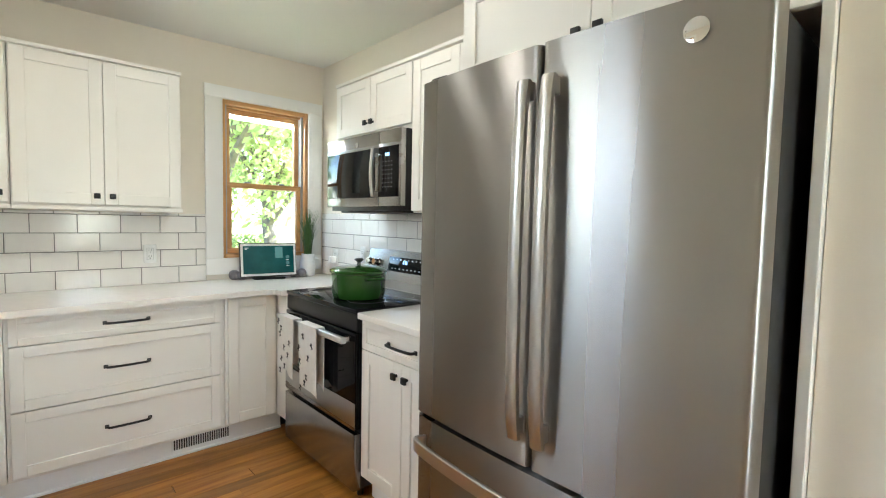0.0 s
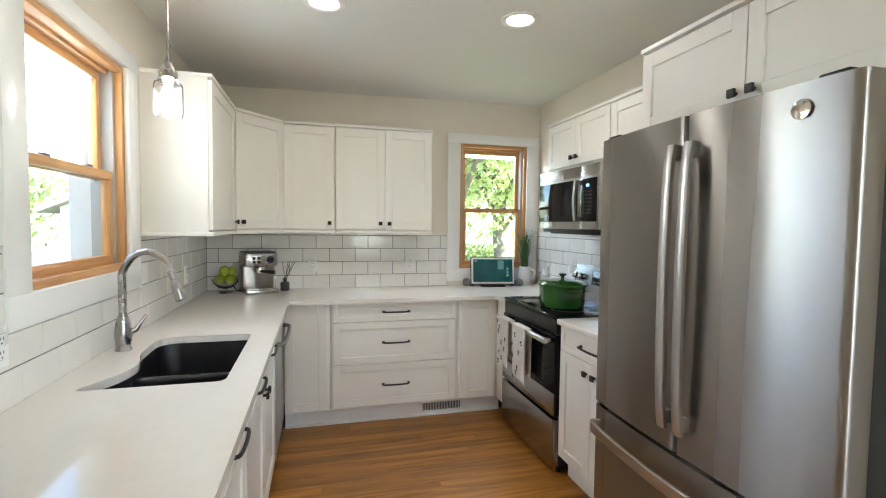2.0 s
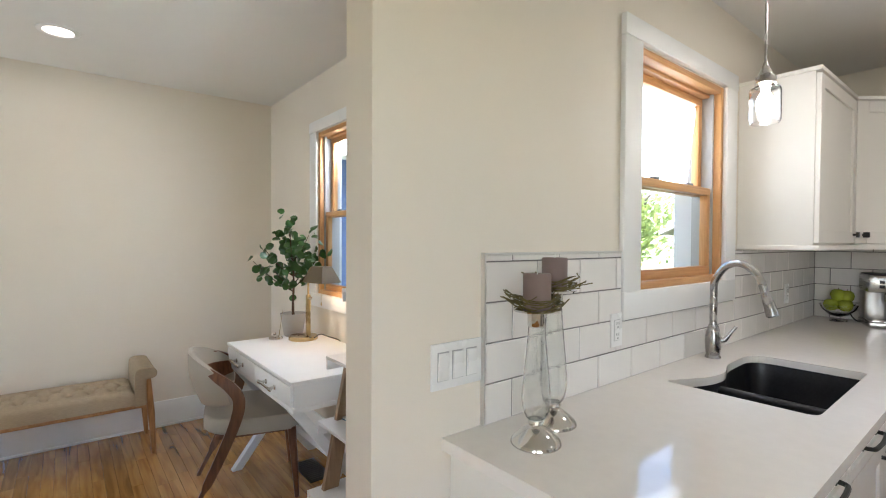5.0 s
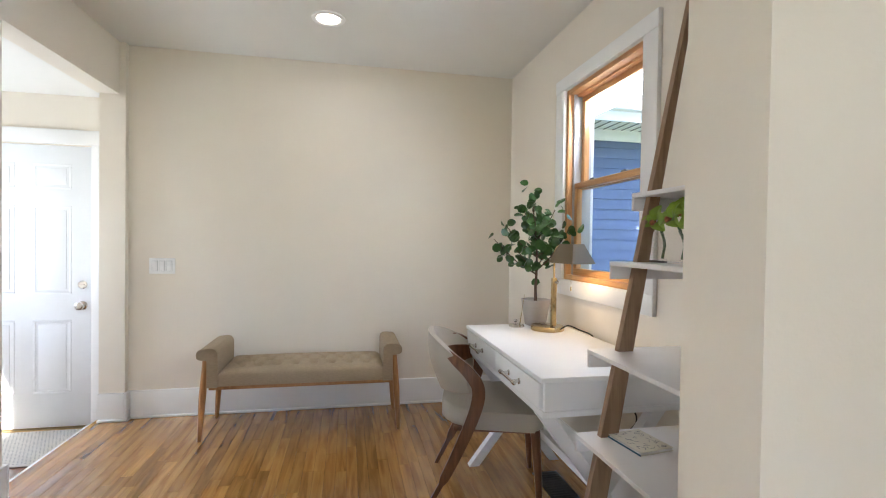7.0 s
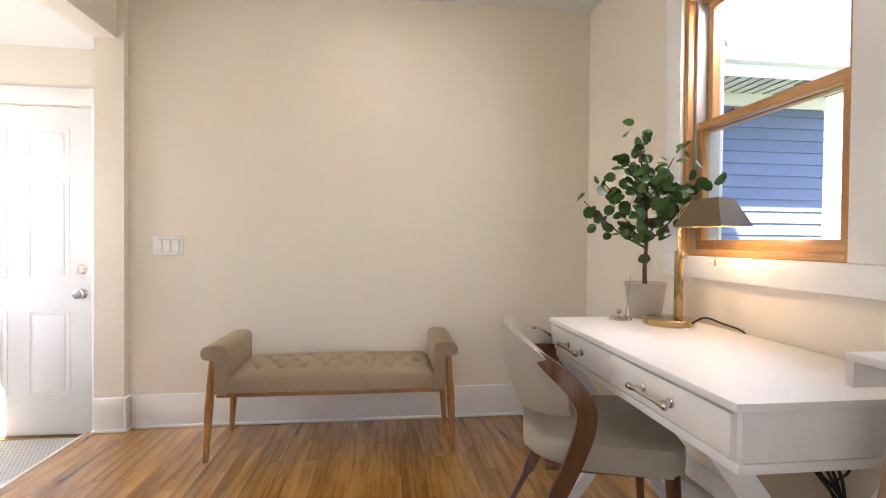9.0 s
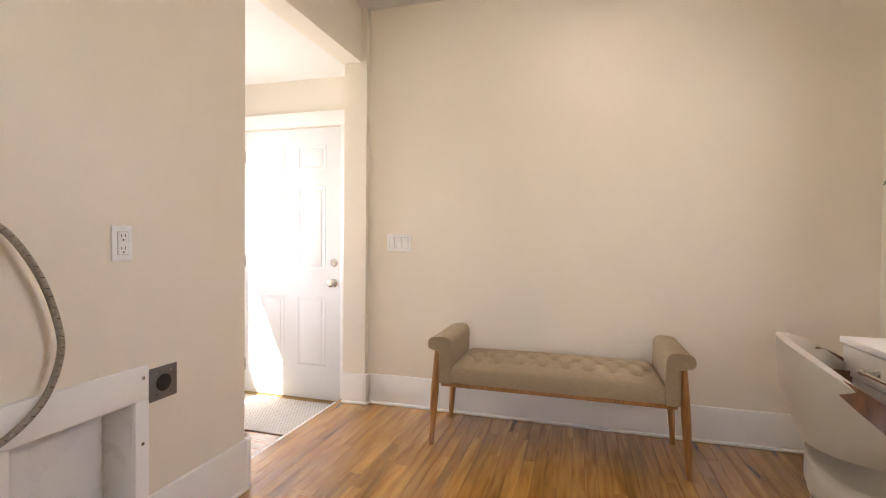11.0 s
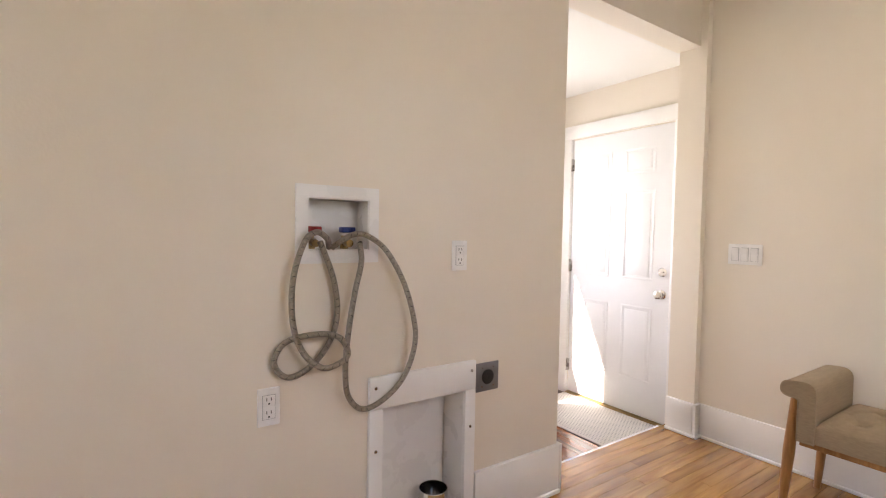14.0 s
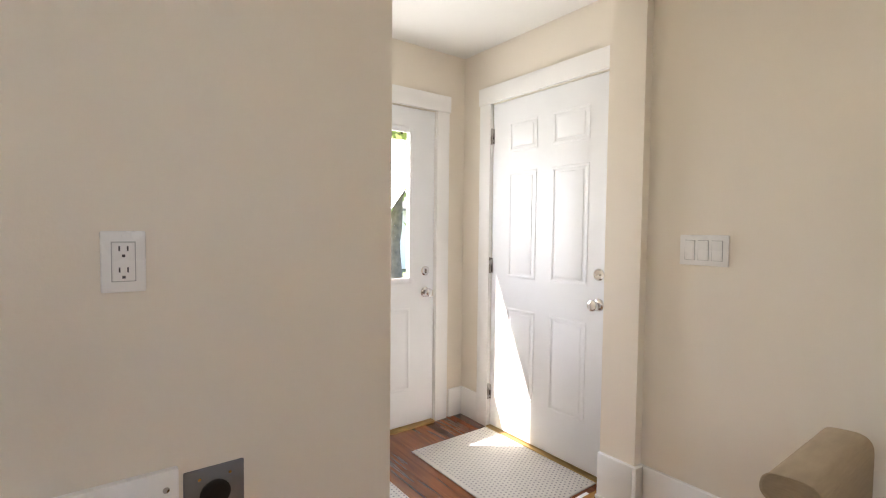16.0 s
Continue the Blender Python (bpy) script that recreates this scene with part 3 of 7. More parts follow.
def door_casing(name, axis, hole, face, into, w=0.105):
    root = tagged(new(name), "flat white painted door casing", "trim", kind="structure")
    ORIGIN[root] = Vector((0, 0, 0))
    a0, a1, z0, z1 = hole
    def bb(p, q, lo, hi, d0=0.0, d1=0.02):
        bm = B()
        e0, e1 = face + into * d0, face + into * d1
        if axis == "x":
            box(bm, p, q, min(e0, e1), max(e0, e1), lo, hi, 0.003)
        else:
            box(bm, min(e0, e1), max(e0, e1), p, q, lo, hi, 0.003)
        return bm
    part("casing_side", bb(a0 - w, a0 - 0.006, EZ, z1 + 0.006), TRIM, root)
    part("casing_side", bb(a1 + 0.006, a1 + w, EZ, z1 + 0.006), TRIM, root)
    part("casing_head", bb(a0 - w - 0.01, a1 + w + 0.01, z1 + 0.006, z1 + w + 0.006, 0, 0.024), TRIM, root)
    part("jamb", bb(a0 - 0.006, a0, EZ, z1 + 0.006, -0.06, 0.012), TRIM, root)
    part("jamb", bb(a1, a1 + 0.006, EZ, z1 + 0.006, -0.06, 0.012), TRIM, root)
    part("threshold", bb(a0, a1, EZ - 0.016, EZ + 0.014, -0.11, 0.03), BRASSY, root, "worn brass threshold")


door_casing("trim_door_1", "y", (DOOR6[0], DOOR6[1], EZ, DOOR6[3]), EX, 1)
door_casing("trim_door_2", "x", (GDOOR[0], GDOOR[1], EZ, GDOOR[3]), EY, 1)
d1 = tagged(new("door_1"), "closed white six-panel entry door with chrome knob", "door", kind="structure")
ORIGIN[d1] = Vector((0, 0, 0))
bm = B()
box(bm, EX - 0.045, EX, DOOR6[0] + 0.003, DOOR6[1] - 0.003, DOOR6[2], DOOR6[3] - 0.003, 0.002)
part("slab", bm, DOORWHITE, d1)
for p, q in ((-2.095, -1.875), (-1.762, -1.522)):
    for lo, hi in ((1.575, 1.755), (0.82, 1.455), (0.10, 0.632)):
        panel_relief(d1, lambda bm, a, b, h, c, d, r: box(bm, EX, EX + h, a, b, c, d, r), p, q, lo, hi)
knob_set(d1, pose(EX, -1.450, 0.735, 0, 90, 0), (-0.152, 0, 0))
for z in (0.02, 0.83, 1.64):
    bm = B()
    tube(bm, [(EX + 0.008, DOOR6[0] - 0.002, z), (EX + 0.008, DOOR6[0] - 0.002, z + 0.10)], 0.008, 10)
    box(bm, EX, EX + 0.003, DOOR6[0] - 0.003, DOOR6[0] + 0.016, z + 0.004, z + 0.096)
    part("hinge", bm, NICKEL, d1, "brushed steel hinge")
d2 = tagged(new("door_2"), "closed white glazed back door with chrome knob", "door", kind="structure")
ORIGIN[d2] = Vector((0, 0, 0))
gx0, gx1, gz0, gz1 = -2.537, -3.027, 0.787, 1.713
bm = B()
for a, b, c, d in ((GDOOR[0] + 0.003, gx1, DOOR6[2], GDOOR[3] - 0.003), (gx0, GDOOR[1] - 0.003, DOOR6[2], GDOOR[3] - 0.003),
                   (gx1, gx0, DOOR6[2], gz0), (gx1, gx0, gz1, GDOOR[3] - 0.003)):
    box(bm, a, b, EY - 0.045, EY, c, d)
part("slab", bm, DOORWHITE, d2)
bm = B()
for a, b, c, d in ((gx1 - 0.022, gx1 + 0.012, gz0 - 0.022, gz1 + 0.022), (gx0 - 0.012, gx0 + 0.022, gz0 - 0.022, gz1 + 0.022),
                   (gx1 + 0.012, gx0 - 0.012, gz0 - 0.022, gz0 + 0.012), (gx1 + 0.012, gx0 - 0.012, gz1 - 0.012, gz1 + 0.022)):
    box(bm, a, b, EY, EY + 0.010, c, d, 0.003)
part("glazing_frame", bm, DOORWHITE, d2)
bm = B()
box(bm, gx1, gx0, EY - 0.026, EY - 0.020, gz0, gz1)
pane = part("pane", bm, PANE, d2, smooth=False)
pane.visible_shadow = False
for p, q in ((-3.028, -2.81), (-2.755, -2.537)):
    panel_relief(d2, lambda bm, a, b, h, c, d, r: box(bm, a, b, EY, EY + h, c, d, r), p, q, 0.08, 0.607)
knob_set(d2, pose(-3.142, EY, 0.70, -90, 0, 0), (0, -0.137, 0))


# ---- kitchen cabinets ----
def shaker(bm, frame_to_world, w, h, rail=0.058, thick=0.020):
    """A five-piece front, w wide and h high, its lower corner at the origin and its face towards -y; frame_to_world lays it in place."""
    r = 0.0016
    box(bm, 0, rail, -thick, 0, 0, h, r, frame_to_world, 1)
    box(bm, w - rail, w, -thick, 0, 0, h, r, frame_to_world, 1)
    box(bm, rail, w - rail, -thick, 0, 0, rail, r, frame_to_world, 1)
    box(bm, rail, w - rail, -thick, 0, h - rail, h, r, frame_to_world, 1)
    box(bm, rail - 0.002, w - rail + 0.002, -thick + 0.009, -0.002, rail - 0.002, h - rail + 0.002, 0, frame_to_world)


def square_knob(parent, m):
    bm = B()
    lathe(bm, [(0.007, 0), (0.006, 0.004), (0.006, 0.016)], seg=10, m=m)
    box(bm, -0.014, 0.014, -0.014, 0.014, 0.014, 0.026, 0.002, m)
    part("knob", bm, BLACK, parent, "square matte black knob")


def bar_pull(parent, m, length=0.20):
    """Lies along local x, stands out along local z."""
    bm = B()
    h = length / 2 - 0.008
    path = smooth_path([(-h, 0, 0.002), (-h * 0.97, 0, 0.018), (-h * 0.80, 0, 0.029), (0, 0, 0.033), (h * 0.80, 0, 0.029), (h * 0.97, 0, 0.018), (h, 0, 0.002)], 4)
    tube(bm, [m @ q for q in path], 0.0062, 8)
    for s in (-1, 1):
        box(bm, s * h - 0.009, s * h + 0.009, -0.009, 0.009, 0.0, 0.006, 0.002, m)
    part("handle", bm, BLACK, parent, "matte black bar pull")


def facing(direction, x, y, z):
    """Pose of a front whose lower left corner, seen from the front, is at the place."""
    return pose(x, y, z, 0, 0, {"south": 0, "west": -90, "east": 90, "north": 180}[direction] if isinstance(direction, str) else direction)


def add_front(root, name, m, w, h, knob=None, pull=None, rail=0.058):
    bm = B()
    shaker(bm, m, w, h, rail)
    front = part(name, bm, CAB, root)
    if knob:
        square_knob(front, m @ pose(knob[0], -0.020, knob[1], 90, 0, 0))
    if pull:
        bar_pull(front, m @ pose(w / 2, -0.020, pull, 90, 0, 0))
    return front


def carcass(root, x0, x1, y0, y1, z0, z1, mat=CAB):
    bm = B()
    box(bm, x0, x1, y0, y1, z0, z1, 0.001)
    part("body", bm, mat, root)


BF = KY1 - 0.585     # carcass front of the back run; fronts stand 20 mm proud
WF = 0.585
UZ0, UZ1 = 1.385, 2.153
G = 0.003

# back run of base cabinets
u = thing("corner_base_cabinet", "white shaker corner base cabinet with one narrow door", "cabinet", (0.75, 3.9, 0))
carcass(u, 0.61, 0.915, BF, KY1 - 0.002, 0.12, 0.884)
add_front(u, "door", facing("south", 0.612, BF, 0.135), 0.278, 0.742)
u = thing("drawer_cabinet", "white shaker base cabinet with three wide drawers", "cabinet", (1.37, 3.9, 0))
carcass(u, 0.918, 1.845, BF, KY1 - 0.002, 0.12, 0.884)
for z, h in ((0.747, 0.132), (0.446, 0.296), (0.140, 0.301)):
    add_front(u, "drawer_front", facing("south", 0.932, BF, z), 0.886, h, pull=h / 2, rail=0.032 if h < 0.2 else 0.05)
u = thing("blind_base_cabinet", "white shaker base cabinet with one door beside the range", "cabinet", (2.0, 3.9, 0))
carcass(u, 1.848, 2.74 - 0.002, BF, KY1 - 0.002, 0.12, 0.884)
add_front(u, "door", facing("south", 1.862, BF, 0.135), 0.275, 0.742)
# filler beside the range
bm = B()
box(bm, 2.155, 2.175, 3.482, BF - 0.001, 0.12, 0.884, 0.001)
part("filler", bm, CAB, u)
# toe kicks
bm = B()
box(bm, 0.61, 2.2, BF + 0.055, BF + 0.07, 0.0, 0.1195, 0.001)
structure("trim_toe_kick_back", bm, TRIM, "white painted toe kick with a floor vent", "trim")
bm = B()
box(bm, 0.61, 2.2, BF + 0.041, BF + 0.055, 0.0, 0.018, 0.006)
structure("trim_shoe_back", bm, TRIM, "white shoe moulding at the toe kick", "trim")
v = thing("toe_kick_vent", "slotted grey heating vent in the toe kick", "vent", (1.72, BF + 0.05, 0.03))
bm = B()
box(bm, 1.58, 1.885, BF + 0.049, BF + 0.0545, 0.034, 0.105, 0.001)
part("frame", bm, TRIM, v)
for i in range(24):
    bm = B()
    x = 1.59 + i * 0.0123
    box(bm, x, x + 0.007, BF + 0.046, BF + 0.0489, 0.042, 0.097)
    part("slot", bm, SLOT, v, smooth=False)

# sink run of base cabinets (they face east)
u = thing("dishwasher", "stainless steel dishwasher with a curved bar handle", "dishwasher", (0.3, 3.28, 0))
carcass(u, 0.03, WF, 2.98, 3.585, 0.10, 0.882, DARKPLASTIC)
bm = B()
box(bm, WF, WF + 0.024, 2.984, 3.581, 0.125, 0.80, 0.004)
part("door", bm, STEEL, u)
bm = B()
box(bm, WF, WF + 0.024, 2.984, 3.581, 0.803, 0.880, 0.004)
part("control_strip", bm, BLACKGLASS, u)
bm = B()
tube(bm, smooth_path([(WF + 0.022, 3.02, 0.762), (WF + 0.065, 3.05, 0.762), (WF + 0.072, 3.28, 0.762), (WF + 0.065, 3.51, 0.762), (WF + 0.022, 3.545, 0.762)], 5), 0.012, 10)
part("handle", bm, STEEL_H, u, "curved stainless bar handle")
u = thing("sink_base_cabinet", "white shaker sink cabinet with drawer front and two doors", "cabinet", (0.3, 2.5, 0))
carcass(u, 0.004, WF, 1.925, 2.975, 0.12, 0.62)
for n, (p, q) in enumerate(((1.94, 2.448), (2.452, 2.962))):
    add_front(u, "drawer_front", facing("east", WF, p, 0.747), q - p, 0.132, pull=0.066, rail=0.032)
    add_front(u, "door", facing("east", WF, p, 0.135), q - p, 0.607, knob=((q - p - 0.035) if n == 0 else 0.035, 0.56))
u = thing("end_base_cabinet", "white shaker base cabinet with drawers at the counter's end", "cabinet", (0.3, 1.5, 0))
carcass(u, 0.004, WF, 1.075, 1.922, 0.12, 0.884)
for n, (p, q) in enumerate(((1.09, 1.498), (1.502, 1.915))):
    add_front(u, "drawer_front", facing("east", WF, p, 0.747), q - p, 0.132, pull=0.066, rail=0.032)
    add_front(u, "door", facing("east", WF, p, 0.135), q - p, 0.607, knob=((q - p - 0.035) if n == 0 else 0.035, 0.56))
bm = B()
box(bm, 0.004, WF - 0.055, 1.09, 2.98, 0.0, 0.1195)
structure("trim_toe_kick_sink", bm, TRIM, "white painted toe kick", "trim")

# east run
EF = 2.172
u = thing("east_base_cabinet", "white shaker base cabinet with drawer and double doors", "cabinet", (2.45, 2.35, 0))
carcass(u, EF, KX1 - 0.002, 2.03, 2.672, 0.12, 0.884)
add_front(u, "drawer_front", facing("west", EF, 2.660, 0.747), 0.616, 0.132, pull=0.066, rail=0.032)
add_front(u, "door", facing("west", EF, 2.660, 0.135), 0.306, 0.607, knob=(0.271, 0.552))
add_front(u, "door", facing("west", EF, 2.351, 0.135), 0.307, 0.607, knob=(0.035, 0.552))
bm = B()
box(bm, EF + 0.055, KX1 - 0.1, 2.03, 2.672, 0.0, 0.1195)
structure("trim_toe_kick_east", bm, TRIM, "white painted toe kick", "trim")

# wall cabinets
DF = 0.302           # carcass depth
u = thing("west_wall_cabinet", "white shaker wall cabinet with one door beside the window", "cabinet", (0.15, 3.2, UZ0))
carcass(u, 0.002, DF, 2.90, 3.586, UZ0, UZ1)
add_front(u, "door", facing("east", DF, 2.905, UZ0 + 0.01), 0.675, UZ1 - UZ0 - 0.02, knob=(0.640, 0.045))
bm = B()
box(bm, 0.002, DF + 0.024, 2.894, 3.586, UZ1, UZ1 + 0.018, 0.002)
part("crown", bm, CAB, u)
bm = B()
box(bm, 0.002, DF + 0.024, 2.890, 3.586, UZ0 - 0.022, UZ0, 0.003)
part("light_rail", bm, CAB, u)
u = thing("corner_wall_cabinet", "white shaker diagonal corner wall cabinet", "cabinet", (0.2, 4.0, UZ0))
CX, CY = 0.586, 3.590
P = [(0.002, CY), (DF, CY), (CX, KY1 - DF), (CX, KY1 - 0.002), (0.002, KY1 - 0.002)]
bm = B()
prism(bm, P, UZ0, UZ1)
part("body", bm, CAB, u, smooth=False)
diag = math.hypot(CX - DF, KY1 - DF - CY)
ang = math.degrees(math.atan2(KY1 - DF - CY, CX - DF))
add_front(u, "door", pose(DF + 0.008, CY + 0.006, UZ0 + 0.01, 0, 0, ang), diag - 0.016, UZ1 - UZ0 - 0.02, knob=(0.040, 0.045))
P2 = [(0.002, CY - 0.003), (DF + 0.024, CY - 0.003), (CX + 0.001, KY1 - DF - 0.024), (CX + 0.001, KY1 - 0.002), (0.002, KY1 - 0.002)]
bm = B()
prism(bm, P2, UZ1, UZ1 + 0.018)
part("crown", bm, CAB, u, smooth=False)
bm = B()
prism(bm, P2, UZ0 - 0.022, UZ0)
part("light_rail", bm, CAB, u, smooth=False)
UY = KY1 - DF
for name, x0, x1, doors, label in (("single_wall_cabinet", 0.589, 0.954, 1, "white shaker wall cabinet with one door"),
                                   ("double_wall_cabinet", 0.957, 1.697, 2, "white shaker wall cabinet with two doors")):
    u = thing(name, label, "cabinet", ((x0 + x1) / 2, 4.05, UZ0))
    carcass(u, x0, x1, UY, KY1 - 0.002, UZ0, UZ1)
    w = (x1 - x0 - 0.008) / doors
    for i in range(doors):
        add_front(u, "door", facing("south", x0 + 0.004 + i * w + 0.001, UY, UZ0 + 0.01), w - 0.003, UZ1 - UZ0 - 0.02,
                  knob=(0.032 if (doors == 2 and i == 1) else w - 0.036, 0.045))
    bm = B()
    box(bm, x0, x1 + (0.004 if doors == 2 else 0.002), UY - 0.024, KY1 - 0.002, UZ1, UZ1 + 0.018, 0.002)
    part("crown", bm, CAB, u)
    bm = B()
    box(bm, x0, x1 + (0.004 if doors == 2 else 0.002), UY - 0.024, KY1 - 0.002, UZ0 - 0.022, UZ0, 0.003)
    part("light_rail", bm, CAB, u)

EU = KX1 - 0.285        # carcass front of the east wall cabinets
u = thing("microwave_wall_cabinet", "short white shaker wall cabinet above the microwave", "cabinet", (2.6, 3.08, 1.79))
carcass(u, EU, KX1 - 0.002, 2.715, 3.472, 1.815, UZ1)
add_front(u, "door", facing("west", EU, 3.468, 1.842), 0.374, UZ1 - 1.848, knob=(0.345, 0.050), rail=0.052)
add_front(u, "door", facing("west", EU, 3.091, 1.842), 0.374, UZ1 - 1.848, knob=(0.030, 0.050), rail=0.052)
bm = B()
box(bm, EU - 0.024, KX1 - 0.002, 2.7145, 3.476, UZ1, UZ1 + 0.018, 0.002)
part("crown", bm, CAB, u)
u = thing("tall_wall_cabinet", "white shaker wall cabinet between microwave and refrigerator", "cabinet", (2.6, 2.36, UZ0))
carcass(u, EU, KX1 - 0.002, 2.035, 2.712, UZ0, UZ1)
add_front(u, "door", facing("west", EU, 2.708, UZ0 + 0.01), 0.335, UZ1 - UZ0 - 0.02, knob=(0.302, 0.045))
add_front(u, "door", facing("west", EU, 2.371, UZ0 + 0.01), 0.333, UZ1 - UZ0 - 0.02, knob=(0.032, 0.045))
bm = B()
box(bm, EU - 0.024, KX1 - 0.002, 2.035, 2.714, UZ1, UZ1 + 0.018, 0.002)
part("crown", bm, CAB, u)
u = thing("fridge_wall_cabinet", "deep white shaker cabinet above the refrigerator", "cabinet", (2.5, 1.53, 1.82))
carcass(u, 2.165, KX1 - 0.002, 1.029, 2.03, 1.815, UZ1)
add_front(u, "door", facing("west", 2.165, 2.024, 1.825), 0.494, UZ1 - 1.835, knob=(0.462, 0.045))
add_front(u, "door", facing("west", 2.165, 1.527, 1.825), 0.494, UZ1 - 1.835, knob=(0.032, 0.045))
bm = B()
box(bm, 2.139, KX1 - 0.002, 1.008, 2.034, UZ1 + 0.001, UZ1 + 0.019, 0.002)
part("crown", bm, CAB, u)
bm = B()
box(bm, 2.150, 2.175, 1.03, 2.03, 1.790, 1.8145, 0.003)
part("light_rail", bm, CAB, u)
bm = B()
box(bm, 2.155, KX1 - 0.002, 2.0085, 2.0295, 0.0, 1.8145, 0.002)
structure("trim_fridge_panel_inner", bm, CAB, "tall white lacquered panel between refrigerator and counter", "panel")


# ---- worktops ----
def rounded(points, radius, steps=5):
    """Rounds the corners of a polygon in x, y."""
    out = []
    n = len(points)
    for i in range(n):
        p, a, b = Vector(points[i]), Vector(points[i - 1]), Vector(points[(i + 1) % n])
        r = radius[i] if isinstance(radius, (list, tuple)) else radius
        r = min(r, (a - p).length * 0.49, (b - p).length * 0.49)
        s, e = p + (a - p).normalized() * r, p + (b - p).normalized() * r
        for k in range(steps + 1):
            t = k / steps
            out.append(tuple((1 - t) ** 2 * s + 2 * t * (1 - t) * p + t * t * e))
    return out


SINK_EDGE = rounded([(0.538, 1.958), (0.532, 2.648), (0.148, 2.648), (0.158, 2.36), (0.200, 2.245), (0.192, 2.13), (0.106, 1.955)],
                    [0.035, 0.035, 0.09, 0.08, 0.05, 0.12, 0.03])


def plate_with_hole(outer, hole, z0, z1):
    """A slab with a hole, by filling between the two loops."""
    bm = B()
    loops = []
    for poly in (outer, hole):
        vs = [bm.verts.new((x, y, z1)) for x, y in poly]
        loops.append(([bm.edges.new((vs[i], vs[(i + 1) % len(vs)])) for i in range(len(vs))], vs))
    bmesh.ops.triangle_fill(bm, use_beauty=True, edges=[e for l, _ in loops for e in l])
    top = list(bm.faces)
    ext = bmesh.ops.extrude_face_region(bm, geom=top)
    bmesh.ops.translate(bm, vec=(0, 0, z0 - z1), verts=[g for g in ext["geom"] if isinstance(g, bmesh.types.BMVert)])
    return bm


CT0, CT1 = 0.884, 0.914
outer = [(0.001, 1.048), (0.645, 1.048), (0.645, 3.575), (2.115, 3.575), (2.118, 3.480), (KX1 - 0.001, 3.480), (KX1 - 0.001, KY1 - 0.001), (0.001, KY1 - 0.001)]
bm = plate_with_hole(rounded(outer, [0.001, 0.012, 0.012, 0.02, 0.004, 0.001, 0.001, 0.001], 3), SINK_EDGE, CT0, CT1)
solo("worktop", bm, QUARTZ, "pale polished quartz L-shaped worktop with a sink cut-out", "worktop", smooth=False)
bm = B()
box(bm, 2.135, KX1 - 0.001, 2.031, 2.676, CT0 + 0.0005, CT1, 0.003)
solo("small_worktop", bm, QUARTZ, "pale polished quartz worktop between range and refrigerator", "worktop")

s = thing("undermount_sink", "black granite double-bowl undermount sink", "sink", (0.33, 2.3, 0.66))
bm = B()
wide = [((x - 0.33) * 1.02 + 0.33, (y - 2.32) * 1.01 + 2.32) for x, y in SINK_EDGE]
def bowl(bm, loop, depth, floor_scale=0.90):
    a = [bm.verts.new((x, y, CT0 - 0.0005)) for x, y in loop]
    cx, cy = sum(p[0] for p in loop) / len(loop), sum(p[1] for p in loop) / len(loop)
    b = [bm.verts.new((cx + (x - cx) * floor_scale, cy + (y - cy) * floor_scale, CT0 - depth)) for x, y in loop]
    n = len(loop)
    for i in range(n):
        bm.faces.new((a[i], b[i], b[(i + 1) % n], a[(i + 1) % n]))
    bm.faces.new(list(reversed(b)))
bowl(bm, wide, 0.21)
part("basin", bm, SINK, s)
bm = B()
box(bm, 0.165, 0.530, 2.185, 2.225, 0.68, CT0 - 0.016, 0.014, segments=3)
part("divider", bm, SINK, s)
for y in (2.11, 2.46):
    bm = B()
    lathe(bm, [(0.042, 0), (0.040, 0.004), (0.030, 0.002), (0.0, 0.002)], 0.34, y, CT0 - 0.2095)
    part("drain", bm, CHROME, s)

f = thing("kitchen_faucet", "brushed nickel pull-down faucet with a side lever", "faucet", (0.075, 2.445, CT1))
bm = B()
lathe(bm, [(0.030, 0), (0.030, 0.006), (0.026, 0.012), (0.030, 0.05), (0.031, 0.075), (0.026, 0.11), (0.0185, 0.135), (0.0175, 0.14)], 0.075, 2.445, CT1)
part("base", bm, NICKEL, f)
bm = B()
tube(bm, smooth_path([(0.075, 2.445, CT1 + 0.135), (0.075, 2.445, CT1 + 0.26), (0.080, 2.443, CT1 + 0.32), (0.125, 2.435, CT1 + 0.385), (0.185, 2.425, CT1 + 0.398), (0.245, 2.415, CT1 + 0.355), (0.270, 2.41, CT1 + 0.29)], 6), 0.0145, 14)
part("spout", bm, NICKEL, f)
bm = B()
tube(bm, [(0.270, 2.41, CT1 + 0.292), (0.274, 2.409, CT1 + 0.28), (0.292, 2.405, CT1 + 0.225), (0.297, 2.404, CT1 + 0.205), (0.298, 2.404, CT1 + 0.202)], [0.0155, 0.0175, 0.021, 0.022, 0.017], 14)
part("spray_head", bm, NICKEL, f)
bm = B()
tube(bm, [(0.10, 2.455, CT1 + 0.075), (0.115, 2.46, CT1 + 0.080), (0.135, 2.475, CT1 + 0.115), (0.147, 2.485, CT1 + 0.135)], [0.014, 0.011, 0.006, 0.007], 10)
part("lever", bm, NICKEL, f)

